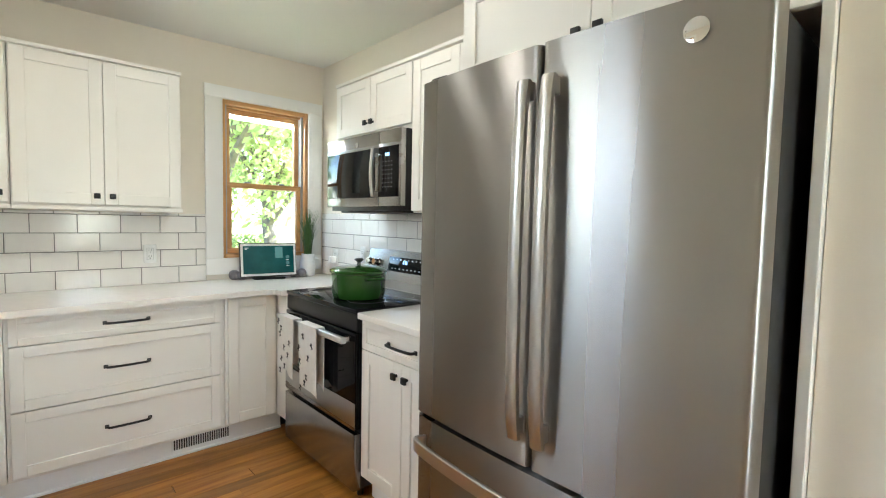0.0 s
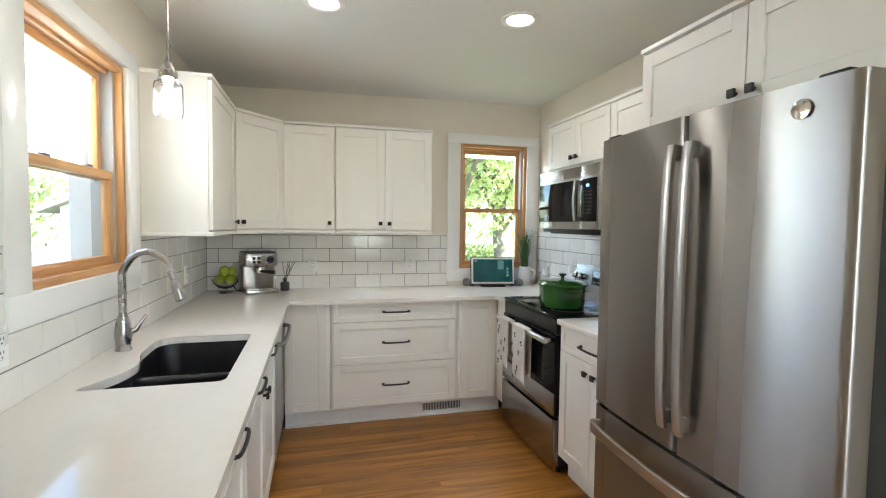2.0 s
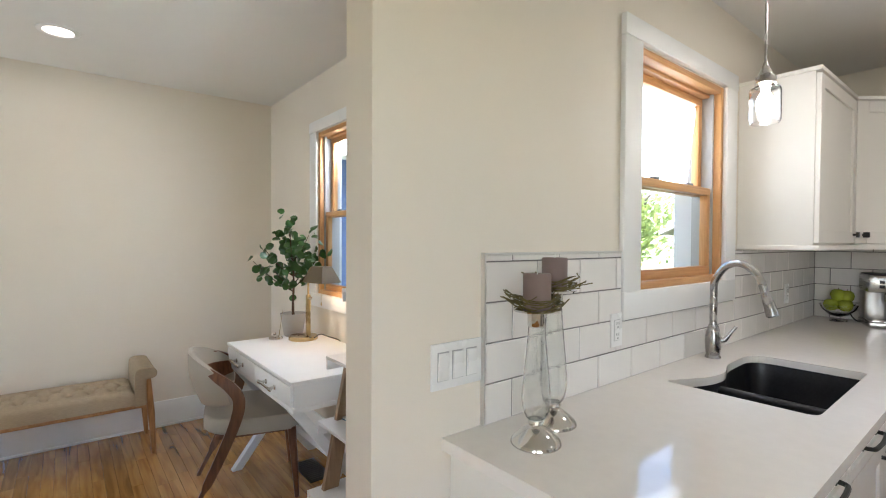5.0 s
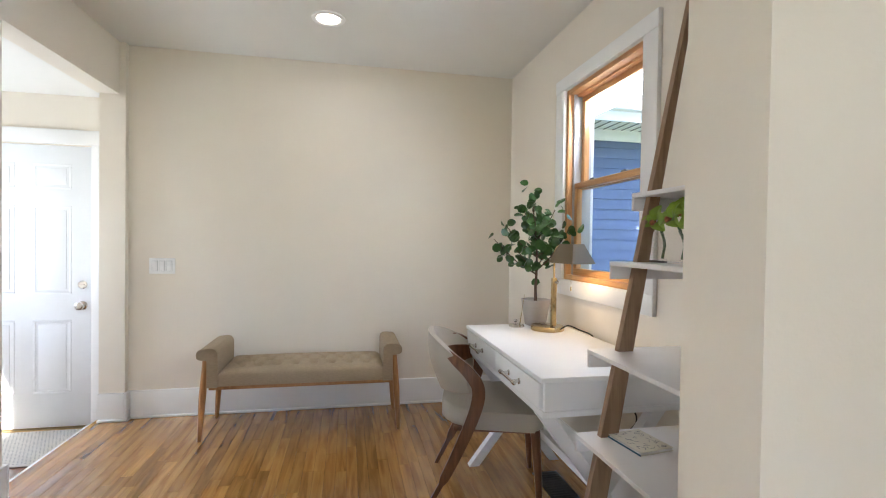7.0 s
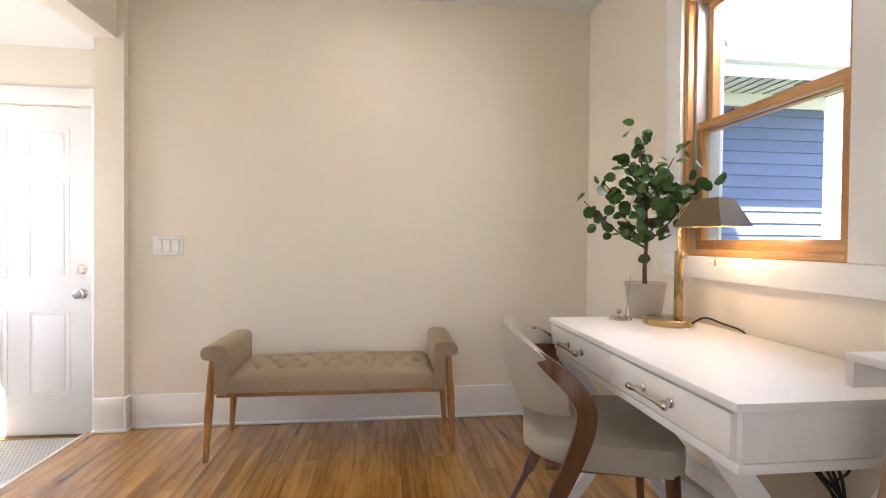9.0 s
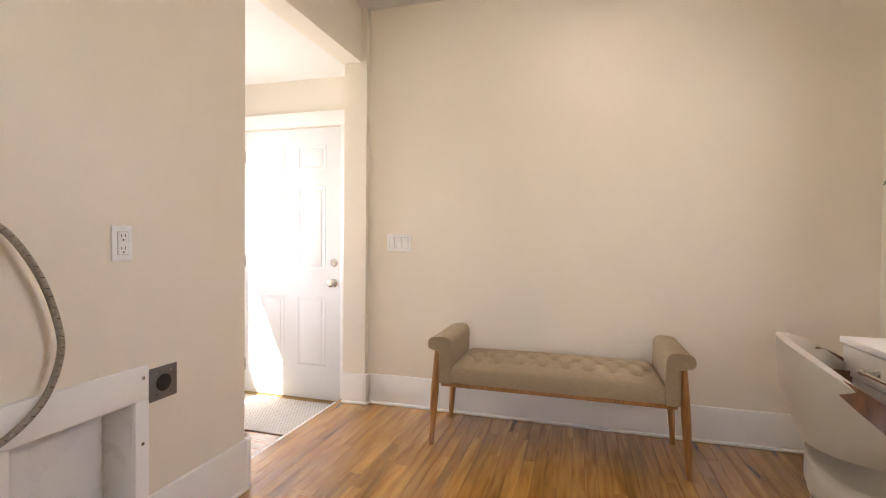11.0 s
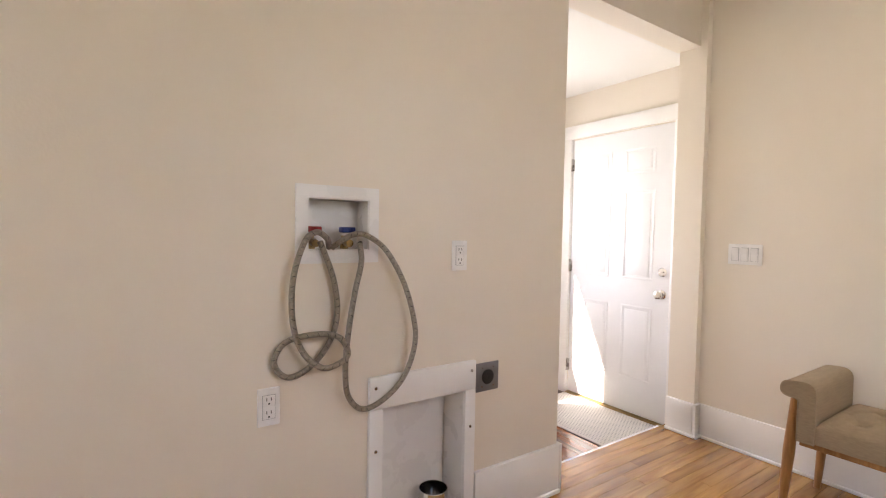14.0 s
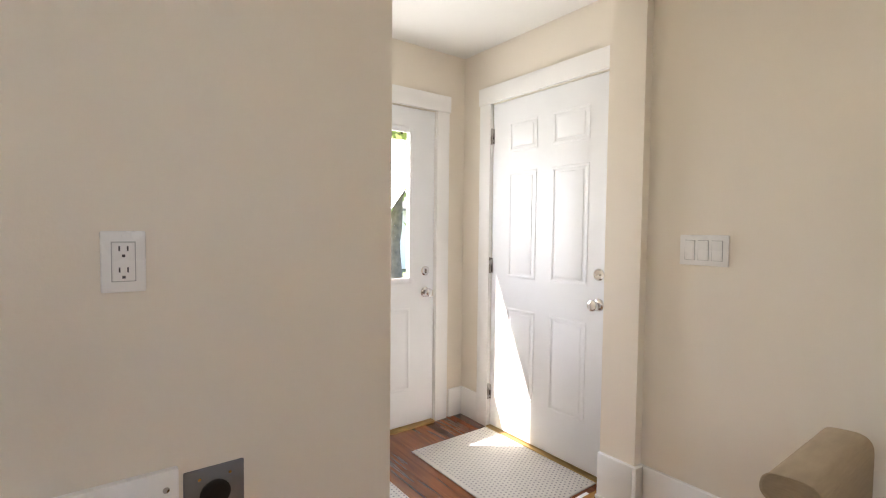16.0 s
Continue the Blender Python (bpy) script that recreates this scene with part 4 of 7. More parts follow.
# ---- range ----
RX0, RY0, RY1 = 2.142, 2.684, 3.460
r = thing("electric_range", "stainless steel electric range with black glass cooktop", "range", (2.43, 3.09, 0))
bm = B()
box(bm, RX0 + 0.03, KX1 - 0.03, RY0 + 0.002, RY1 - 0.002, 0.05, 0.900, 0.003)
part("body", bm, DARKPLASTIC, r)
bm = B()
box(bm, RX0 - 0.004, KX1 - 0.09, RY0, RY1, 0.900, 0.922, 0.006)
part("cooktop", bm, BLACKGLASS, r, "glossy black glass cooktop")
bm = B()
box(bm, RX0 - 0.001, RX0 + 0.029, RY0 + 0.004, RY1 - 0.004, 0.815, 0.898, 0.006)
part("vent_trim", bm, BLACK, r)
bm = B()
box(bm, RX0 - 0.006, RX0 + 0.029, RY0 + 0.004, RY1 - 0.004, 0.345, 0.812, 0.005)
door = part("oven_door", bm, BLACKGLASS, r, "black glass oven door")
bm = B()
box(bm, RX0 - 0.010, RX0 - 0.006, RY0 + 0.004, RY1 - 0.004, 0.345, 0.475, 0.002)
part("lower_band", bm, STEEL_H, door)
bm = B()
box(bm, RX0 - 0.012, RX0 + 0.029, RY0 + 0.004, RY1 - 0.004, 0.045, 0.325, 0.006)
part("drawer", bm, STEEL_H, r, "stainless steel warming drawer")
bm = B()
lathe(bm, [(0.016, 0), (0.016, 0.002), (0.013, 0.003), (0.0, 0.003)], m=pose(RX0 - 0.010, 3.09, 0.41, 0, -90, 0), seg=18)
part("badge", bm, CHROME, door, "round chrome badge")
bm = B()
box(bm, RX0 - 0.075, RX0 - 0.045, RY0 + 0.02, RY1 - 0.02, 0.768, 0.797, 0.006)
handle = part("handle", bm, SATIN, door, "flat stainless towel-bar handle")
for y in (RY0 + 0.035, RY1 - 0.065):
    bm = B()
    box(bm, RX0 - 0.048, RX0 - 0.006, y, y + 0.03, 0.770, 0.795, 0.004)
    part("bracket", bm, STEEL_H, handle)
bm = B()
prism(bm, [(0, 0), (0.085, 0), (0.085, 0.235), (0.045, 0.235)], RY0, RY1, pose(KX1 - 0.090, 0, 0.922, 90, 0, 0) @ Matrix.Diagonal((1, 1, -1, 1)))
back = part("backguard", bm, STEEL_H, r, "sloping stainless control panel", smooth=False)
SL = math.degrees(math.atan2(0.045, 0.235))
def on_guard(y, z):
    """Pose on the sloping panel, local z outwards."""
    return pose(KX1 - 0.090 + 0.045 * (z / 0.235), y, 0.922 + z, 0, -90 + SL, 0)
bm = B()
box(bm, -0.045, 0.045, -0.17, 0.17, 0, 0.003, 0.002, on_guard(3.06, 0.15))
panel = part("control_panel", bm, BLACKGLASS, back)
bm = B()
for i, (dy, w) in enumerate(((-0.018, 0.010), (-0.004, 0.010), (0.014, 0.010))):
    box(bm, -0.010, 0.010, dy, dy + w, 0.0031, 0.0036, 0, on_guard(3.06, 0.165))
part("digits", bm, DIGIT, panel, "lit blue clock digits", smooth=False)
bm = B()
for i in range(8):
    for j in range(2):
        box(bm, -0.003, 0.003, -0.145 + i * 0.038, -0.135 + i * 0.038, 0.0031, 0.0035, 0, on_guard(3.06, 0.125 + j * 0.055))
tagged(part("button_marks", bm, PAPER, panel, smooth=False), kind="stuff")
for y in (3.42, 3.35, 2.83, 2.76):
    bm = B()
    lathe(bm, [(0.026, 0), (0.026, 0.006), (0.022, 0.010), (0.021, 0.034), (0.018, 0.037), (0.0, 0.037)], m=on_guard(y, 0.150), seg=20)
    part("knob", bm, CHROME, back, "chrome burner knob")
for x, y, rad in ((2.33, 3.28, 0.115), (2.33, 2.90, 0.10), (2.54, 3.28, 0.08), (2.54, 2.90, 0.09)):
    bm = B()
    tube(bm, [(x + rad * math.cos(a * math.pi / 16), y + rad * math.sin(a * math.pi / 16), 0.9222) for a in range(33)], 0.0008, 4)
    part("burner_ring", bm, GREYPLATE, r)
for x in (RX0 + 0.05, KX1 - 0.12):
    for y in (RY0 + 0.04, RY1 - 0.04):
        bm = B()
        lathe(bm, [(0.016, 0), (0.016, 0.05)], x, y, 0.0005, 12)
        part("foot", bm, BLACK, r)


def towel(name, y0, y1, low_, label):
    """Folded over the oven handle, with soft pleats."""
    t = thing(name, label, "towel", (RX0 - 0.06, (y0 + y1) / 2, 0.36), "towels on the range")
    for tag, off, low in (("front_fall", -0.006, low_), ("back_fall", 0.026, low_ + 0.03)):
        bm = B()
        cols, rows_ = 10, 12
        grid = []
        for j in range(rows_ + 1):
            line = []
            for i in range(cols + 1):
                k = i / cols
                z = 0.802 - (0.802 - low - 0.03 * math.sin(3.0 * k)) * j / rows_
                x = RX0 - 0.078 + off + 0.006 * math.sin(7 * k + y0 * 9) * (0.3 + j / rows_)
                if off > 0:
                    x = RX0 - 0.040 + 0.004 * math.sin(9 * k)
                line.append(bm.verts.new((x, y0 + (y1 - y0) * (k - 0.5 * 0.10 * (j / rows_) * (k - 0.5)), z)))
            grid.append(line)
        for j in range(rows_):
            for i in range(cols):
                bm.faces.new((grid[j][i], grid[j][i + 1], grid[j + 1][i + 1], grid[j + 1][i]))
        ext = bmesh.ops.extrude_face_region(bm, geom=list(bm.faces))
        bmesh.ops.translate(bm, vec=(-0.003 if off < 0 else 0.003, 0, 0), verts=[g for g in ext["geom"] if isinstance(g, bmesh.types.BMVert)])
        part(tag, bm, TOWEL, t)
    bm = B()
    box(bm, RX0 - 0.087, RX0 - 0.036, y0 + 0.002, y1 - 0.002, 0.7985, 0.804, 0.002)
    part("fold", bm, TOWEL, t)
    rng = random.Random(int(y0 * 1000))
    bm = B()
    for i in range(9):
        cy, cz = y0 + 0.018 + rng.random() * (y1 - y0 - 0.036), low_ + 0.025 + i * 0.034
        turn = pose(RX0 - 0.0975, cy, cz, rng.random() * 70 - 35, 0, 0)
        for a in (-40, 0, 40, 150, 210):
            box(bm, -0.0012, 0.0, -0.0022, 0.0022, 0.0, 0.017, 0, turn @ pose(0, 0, 0, a, 0, 0))
    tagged(part("printed_motif", bm, PRINT, t, "black bee-like motifs", smooth=False), kind="stuff")


towel("tea_towel", 3.185, 3.375, 0.475, "white cotton tea towel with black sprig print on the oven handle")
towel("tea_towel", 2.930, 3.125, 0.445, "white cotton tea towel with black sprig print hung lower")

# ---- microwave ----
MX0, MZ0, MZ1 = 2.41, 1.396, 1.812
MY0, MY1 = 2.716, 3.471
mw = thing("microwave", "stainless over-the-range microwave with black door window", "microwave", (2.54, 3.09, MZ0))
bm = B()
box(bm, MX0 + 0.03, KX1 - 0.002, MY0, MY1, MZ0, MZ1, 0.004)
part("body", bm, BLACK, mw)
split = MY0 + 0.20
bm = B()
box(bm, MX0 - 0.005, MX0 + 0.029, split, MY1, MZ0 + 0.022, MZ1, 0.006)
door = part("door", bm, STEEL_H, mw)
bm = B()
box(bm, MX0 - 0.008, MX0 - 0.005, split + 0.030, MY1 - 0.008, MZ0 + 0.070, MZ1 - 0.085, 0.002)
part("door_window", bm, BLACKGLASS, door)
bm = B()
box(bm, MX0 - 0.007, MX0 - 0.0045, split + 0.075, MY1 - 0.04, MZ0 + 0.105, MZ1 - 0.125, 0.001)
part("inner_window", bm, DARKPLASTIC, door)
bm = B()
hz0, hz1 = MZ0 + 0.072, MZ1 - 0.088
ring_ = [(-0.006, -0.013), (0.006, -0.013), (0.006, 0.013), (-0.006, 0.013)]
bar = [[bm.verts.new((MX0 - 0.030 - 0.012 * math.sin(math.pi * i / 8) + dx, split + 0.012 + dy, hz0 + (hz1 - hz0) * i / 8)) for dx, dy in ring_] for i in range(9)]
for a, b in zip(bar, bar[1:]):
    for i in range(4):
        bm.faces.new((a[i], a[(i + 1) % 4], b[(i + 1) % 4], b[i]))
bm.faces.new(list(reversed(bar[0])))
bm.faces.new(bar[-1])
for z in (hz0, hz1 - 0.025):
    box(bm, MX0 - 0.030, MX0 - 0.004, split + 0.001, split + 0.023, z, z + 0.025, 0.002)
part("handle", bm, SATIN, door)
bm = B()
box(bm, MX0 - 0.004, MX0 + 0.029, MY0 + 0.002, split - 0.002, MZ0 + 0.022, MZ1, 0.005)
side = part("control_column", bm, STEEL_H, mw)
bm = B()
box(bm, MX0 - 0.007, MX0 - 0.004, MY0 + 0.020, split - 0.004, MZ0 + 0.070, MZ1 - 0.085, 0.002)
panel = part("control_panel", bm, BLACKGLASS, side)
bm = B()
for dy in (0.0, 0.012, 0.026):
    box(bm, MX0 - 0.0078, MX0 - 0.0071, split - 0.075 - dy, split - 0.067 - dy, MZ1 - 0.135, MZ1 - 0.118)
part("digits", bm, DIGIT, panel, "lit blue clock digits", smooth=False)
bm = B()
for i in range(7):
    for j in range(4):
        box(bm, MX0 - 0.0078, MX0 - 0.0071, split - 0.05 - j * 0.026, split - 0.040 - j * 0.026, MZ1 - 0.165 - i * 0.022, MZ1 - 0.160 - i * 0.022)
tagged(part("button_marks", bm, GREYPLATE, panel, smooth=False), kind="stuff")
bm = B()
lathe(bm, [(0.016, 0), (0.016, 0.002), (0.013, 0.003), (0.0, 0.003)], m=pose(MX0 - 0.005, 3.13, MZ1 - 0.05, 0, -90, 0), seg=18)
part("badge", bm, CHROME, door, "round chrome badge")
bm = B()
box(bm, MX0 + 0.06, KX1 - 0.06, MY0 + 0.06, MY1 - 0.06, MZ0 - 0.012, MZ0 - 0.001, 0.003)
part("grease_filter", bm, DARKPLASTIC, mw)

# ---- refrigerator ----
FY0, FY1, FX = 1.050, 1.998, 1.945
fr = thing("refrigerator", "stainless french-door refrigerator with bottom freezer drawer", "refrigerator", (2.3, 1.52, 0))
bm = B()
box(bm, FX + 0.075, KX1 - 0.03, FY0 + 0.008, FY1 - 0.008, 0.03, 1.755, 0.006)
part("body", bm, FRIDGESIDE, fr, "charcoal grey cabinet sides")


def bowed_door(y0, y1, z0, z1, bulge=0.022, thick=0.07):
    """A front that bows outwards a little across its width, with rounded edges."""
    n = 64
    poly = [(FX + thick, y0)]
    for i in range(n + 1):
        k = i / n
        e = min(k, 1 - k) * (y1 - y0)
        edge = 0.012 * max(0.0, 1 - e / 0.012) ** 2
        fullk = ((y0 + (y1 - y0) * k) - FY0) / (FY1 - FY0)
        poly.append((FX + edge - bulge * (1 - (2 * fullk - 1) ** 2), y0 + (y1 - y0) * k))
    poly.append((FX + thick, y1))
    bm = B()
    prism(bm, poly, z0, z1)
    return bm


mid = (FY0 + FY1) / 2
left = part("left_door", bowed_door(mid + 0.003, FY1, 0.722, 1.778), STEEL, fr)
right = part("right_door", bowed_door(FY0, mid - 0.003, 0.722, 1.778), STEEL, fr)
drawer = part("freezer_drawer", bowed_door(FY0, FY1, 0.07, 0.708), STEEL, fr)
bm = B()
box(bm, FX + 0.02, FX + 0.074, FY0 + 0.01, FY1 - 0.01, 0.7085, 0.7215)
part("door_gap", bm, BLACK, fr, smooth=False)
for y, owner in ((mid + 0.028, left), (mid - 0.044, right)):
    bm = B()
    zs = [0.80, 0.86, 1.0, 1.24, 1.48, 1.63, 1.69]
    prof = [0.034, 0.042, 0.048, 0.051, 0.048, 0.042, 0.034]
    path = smooth_path([(FX - 0.014 - d, y, z) for d, z in zip(prof, zs)], 4)
    rings = [[bm.verts.new(q + Vector((dx, dy, 0))) for dx, dy in ((-0.0105, 0.004), (-0.0105, -0.004), (-0.009, -0.011), (-0.005, -0.017), (0.007, -0.017), (0.007, 0.017), (-0.005, 0.017), (-0.009, 0.011))] for q in path]
    for a, b in zip(rings, rings[1:]):
        for i in range(8):
            bm.faces.new((a[i], a[(i + 1) % 8], b[(i + 1) % 8], b[i]))
    bm.faces.new(list(reversed(rings[0])))
    bm.faces.new(rings[-1])
    h = part("handle", bm, SATIN, owner, "long bowed stainless handle")
    for z in (0.81, 1.645):
        bm = B()
        box(bm, FX - 0.052, FX - 0.018, y - 0.013, y + 0.013, z, z + 0.045, 0.004)
        part("mount", bm, SATIN, h)
bm = B()
path = smooth_path([(FX - 0.015, FY1 - 0.06, 0.640), (FX - 0.060, FY1 - 0.09, 0.640), (FX - 0.085, mid, 0.640), (FX - 0.060, FY0 + 0.09, 0.640), (FX - 0.015, FY0 + 0.06, 0.640)], 8)
ring_ = [(-0.007, -0.018), (-0.004, -0.021), (0.004, -0.021), (0.007, -0.018), (0.007, 0.018), (0.004, 0.021), (-0.004, 0.021), (-0.007, 0.018)]
bar = []
for i, q in enumerate(path):
    d = (path[min(i + 1, len(path) - 1)] - path[max(i - 1, 0)]).normalized()
    out_ = Vector((d.y, -d.x, 0))
    bar.append([bm.verts.new(q + out_ * a + Vector((0, 0, c))) for a, c in ring_])
for a, b in zip(bar, bar[1:]):
    for i in range(8):
        bm.faces.new((a[i], a[(i + 1) % 8], b[(i + 1) % 8], b[i]))
bm.faces.new(list(reversed(bar[0])))
bm.faces.new(bar[-1])
part("handle", bm, SATIN, drawer, "curved stainless drawer handle")
bm = B()
lathe(bm, [(0.024, 0), (0.024, 0.003), (0.019, 0.004), (0.0, 0.004)], m=pose(FX - 0.012, FY0 + 0.125, 1.715, 0, -90, 0), seg=22)
part("badge", bm, CHROME, right, "round chrome badge")
for y in (FY0 + 0.07, FY1 - 0.07):
    bm = B()
    box(bm, FX + 0.005, FX + 0.16, y - 0.035, y + 0.035, 1.756, 1.790, 0.006)
    part("hinge_cover", bm, BLACK, fr)
for x in (FX + 0.12, KX1 - 0.1):
    for y in (FY0 + 0.06, FY1 - 0.06):
        bm = B()
        lathe(bm, [(0.02, 0), (0.02, 0.03)], x, y, 0, 12)
        part("foot", bm, BLACK, fr)


# ---- things on the worktop ----
pot = thing("dutch_oven", "round green enamelled dutch oven with lid", "pot", (2.345, 3.0, 0.922))
bm = B()
lathe(bm, [(0.120, 0), (0.135, 0.006), (0.142, 0.03), (0.146, 0.135), (0.150, 0.138), (0.150, 0.142), (0.0, 0.142)], 2.345, 3.0, 0.922, 40)
part("body", bm, GREENPOT, pot)
bm = B()
lathe(bm, [(0.155, 0.1425), (0.156, 0.152), (0.140, 0.162), (0.10, 0.172), (0.05, 0.178), (0.0, 0.179)], 2.345, 3.0, 0.922, 40)
lid = part("lid", bm, GREENPOT, pot)
bm = B()
lathe(bm, [(0.012, 0.178), (0.010, 0.192), (0.022, 0.202), (0.026, 0.208), (0.020, 0.213), (0.0, 0.214)], 2.345, 3.0, 0.922, 20)
part("knob", bm, BLACK, lid)
for s_ in (-1, 1):
    bm = B()
    tube(bm, smooth_path([(2.30, 3.0 + s_ * 0.140, 1.035), (2.31, 3.0 + s_ * 0.172, 1.040), (2.38, 3.0 + s_ * 0.172, 1.040), (2.39, 3.0 + s_ * 0.140, 1.035)], 4), 0.009, 8)
    part("side_handle", bm, GREENPOT, pot)

sc = thing("smart_display", "tablet-like smart display with white frame on a black stand", "display", m=pose(2.283, 4.07, CT1, 0, 0, -8))
bm = B()
box(bm, -0.105, 0.105, -0.03, 0.075, 0, 0.012, 0.004)
box(bm, -0.05, 0.05, 0.02, 0.05, 0.010, 0.09, 0.004)
part("stand", bm, BLACK, sc)
tilt = pose(0, -0.004, 0.018, -8, 0, 0)
bm = B()
box(bm, -0.193, 0.193, 0.0, 0.022, 0, 0.236, 0.006, tilt)
shell = part("case", bm, BLACK, sc)
bm = B()
box(bm, -0.187, 0.187, -0.004, -0.0005, 0.006, 0.230, 0.002, tilt)
part("bezel", bm, PLASTIC, shell, "white picture-frame bezel")
bm = B()
box(bm, -0.172, 0.172, -0.0062, -0.0045, 0.021, 0.215, 0, tilt)
scr = part("screen", bm, SCREEN, shell, "lit dark teal screen", smooth=False)
bm = B()
box(bm, 0.042, 0.094, -0.0072, -0.0063, 0.128, 0.205, 0, tilt)
for z in (0.135, 0.093):
    lathe(bm, [(0.013, 0), (0.013, 0.001)], seg=16, m=tilt @ pose(0.128, -0.0063, z, 90, 0, 0))
part("widgets", bm, SCREENTILE, scr, smooth=False)
for x0, x1, z in ((-0.160, -0.135, 0.199), (-0.160, -0.145, 0.191), (0.118, 0.139, 0.112), (0.118, 0.139, 0.071)):
    bm = B()
    box(bm, x0, x1, -0.0072, -0.0063, z, z + 0.004, 0, tilt)
    part("text_line", bm, PAPER, scr, smooth=False)

for i, (x, y, rad) in enumerate(((2.075, 4.16, 0.036), (2.115, 4.13, 0.034), (2.475, 4.10, 0.032), (2.525, 4.07, 0.034))):
    c = thing("stoneware_pebble", "small round speckled grey stoneware vase", "ornament", (x, y, CT1), "stoneware vases by the window")
    bm = B()
    lathe(bm, [(rad * 0.55, 0), (rad * 0.95, rad * 0.45), (rad, rad * 0.95), (rad * 0.85, rad * 1.45), (rad * 0.45, rad * 1.75), (rad * 0.25, rad * 1.78), (0, rad * 1.70)], x, y, CT1, 20)
    part("body", bm, STONEWARE, c)

jug = thing("grass_jug", "white ceramic jug holding artificial grass", "plant", (2.60, 4.13, CT1))
bm = B()
lathe(bm, [(0.048, 0), (0.052, 0.01), (0.056, 0.06), (0.052, 0.11), (0.042, 0.145), (0.048, 0.165), (0.042, 0.165), (0.036, 0.14), (0, 0.14)], 2.60, 4.13, CT1, 24)
part("jug", bm, TRIM, jug)
bm = B()
tube(bm, smooth_path([(2.648, 4.115, CT1 + 0.135), (2.685, 4.105, CT1 + 0.125), (2.69, 4.102, CT1 + 0.08), (2.655, 4.112, CT1 + 0.045)], 5), 0.007, 8)
part("handle", bm, TRIM, jug)
rng = random.Random(4)
bm = B()
for i in range(170):
    a, spread, h = rng.random() * 6.283, rng.random() ** 1.3 * 0.135, 0.20 + rng.random() * 0.20
    bx_, by_ = 2.60 + rng.uniform(-0.02, 0.02), 4.13 + rng.uniform(-0.02, 0.02)
    tip = (min(bx_ + spread * math.cos(a), 2.725), min(by_ + spread * math.sin(a), 4.19), CT1 + 0.13 + h)
    midp = (bx_ + 0.30 * (tip[0] - bx_), by_ + 0.30 * (tip[1] - by_), CT1 + 0.13 + h * 0.62)
    base = Vector((bx_, by_, CT1 + 0.13))
    w = Vector((-math.sin(a), math.cos(a), 0)) * 0.0026
    v = [bm.verts.new(base - w), bm.verts.new(base + w), bm.verts.new(Vector(midp) + w), bm.verts.new(Vector(midp) - w), bm.verts.new(tip)]
    bm.faces.new((v[0], v[1], v[2], v[3]))
    bm.faces.new((v[3], v[2], v[4]))
part("grass", bm, GRASSLEAF, jug, "long thin green blades", smooth=False)

bowl_ = thing("fruit_bowl", "footed clear glass bowl of green apples", "bowl", (0.17, 4.06, CT1))
bm = B()
lathe(bm, [(0.045, 0), (0.045, 0.004), (0.012, 0.012), (0.012, 0.028), (0.05, 0.040), (0.085, 0.075), (0.095, 0.105), (0.091, 0.105), (0.080, 0.078), (0.045, 0.046), (0, 0.040)], 0.17, 4.06, CT1, 28)
part("bowl", bm, GLASS, bowl_)
for x, y, z in ((0.135, 4.04, 0.10), (0.205, 4.05, 0.10), (0.17, 4.105, 0.102), (0.165, 4.055, 0.162), (0.205, 4.075, 0.155)):
    a = thing("apple", "shiny green apple in the glass bowl", "fruit", (x, y, CT1 + z - 0.035), "apples in the bowl")
    bm = B()
    lathe(bm, [(0.006, -0.028), (0.022, -0.034), (0.034, -0.018), (0.038, 0.004), (0.032, 0.024), (0.018, 0.034), (0.006, 0.029), (0.0, 0.024)], x, y, CT1 + z, 20)
    part("flesh", bm, APPLE, a)
    bm = B()
    tube(bm, [(x, y, CT1 + z + 0.024), (x + 0.004, y, CT1 + z + 0.044)], 0.0018, 6)
    part("stem", bm, BARK, a)

es = thing("espresso_machine", "stainless steel espresso machine with black portafilter", "coffee machine", m=pose(0.40, 4.055, CT1, 0, 0, 20))
bm = B()
box(bm, -0.115, 0.115, -0.13, 0.12, 0, 0.035, 0.006)
part("base", bm, STEEL_H, es)
bm = B()
box(bm, -0.110, 0.110, -0.128, -0.01, 0.0352, 0.042, 0.002)
part("drip_tray", bm, CHROME, es)
bm = B()
box(bm, -0.112, 0.112, 0.0, 0.12, 0.0352, 0.20, 0.008)
part("column", bm, STEEL, es)
bm = B()
box(bm, -0.115, 0.115, -0.10, 0.12, 0.20, 0.30, 0.012)
head = part("head", bm, STEEL_H, es)
bm = B()
box(bm, -0.108, 0.108, -0.095, 0.115, 0.3002, 0.306, 0.003)
part("cup_tray", bm, DARKPLASTIC, head)
for x in (-0.055, -0.02):
    for z in (0.235, 0.262):
        bm = B()
        box(bm, x - 0.011, x + 0.011, -0.104, -0.1002, z - 0.009, z + 0.009, 0.002)
        part("button", bm, BLACK, head)
bm = B()
lathe(bm, [(0.026, 0), (0.026, 0.006), (0.020, 0.008), (0.017, 0.028), (0, 0.028)], seg=20, m=pose(0.06, -0.1002, 0.25, 90, 0, 0))
part("steam_dial", bm, BLACK, head)
bm = B()
lathe(bm, [(0.034, -0.05), (0.036, -0.02), (0.030, 0.0)], 0, -0.045, 0.199, 20)
grp = part("group_head", bm, CHROME, head)
bm = B()
tube(bm, [(0, -0.078, 0.165), (0.03, -0.11, 0.163), (0.075, -0.155, 0.160)], [0.010, 0.013, 0.015], 10)
part("portafilter_handle", bm, BLACK, grp)
bm = B()
tube(bm, smooth_path([(0.092, -0.07, 0.20), (0.098, -0.085, 0.15), (0.103, -0.10, 0.09)], 4), 0.005, 8)
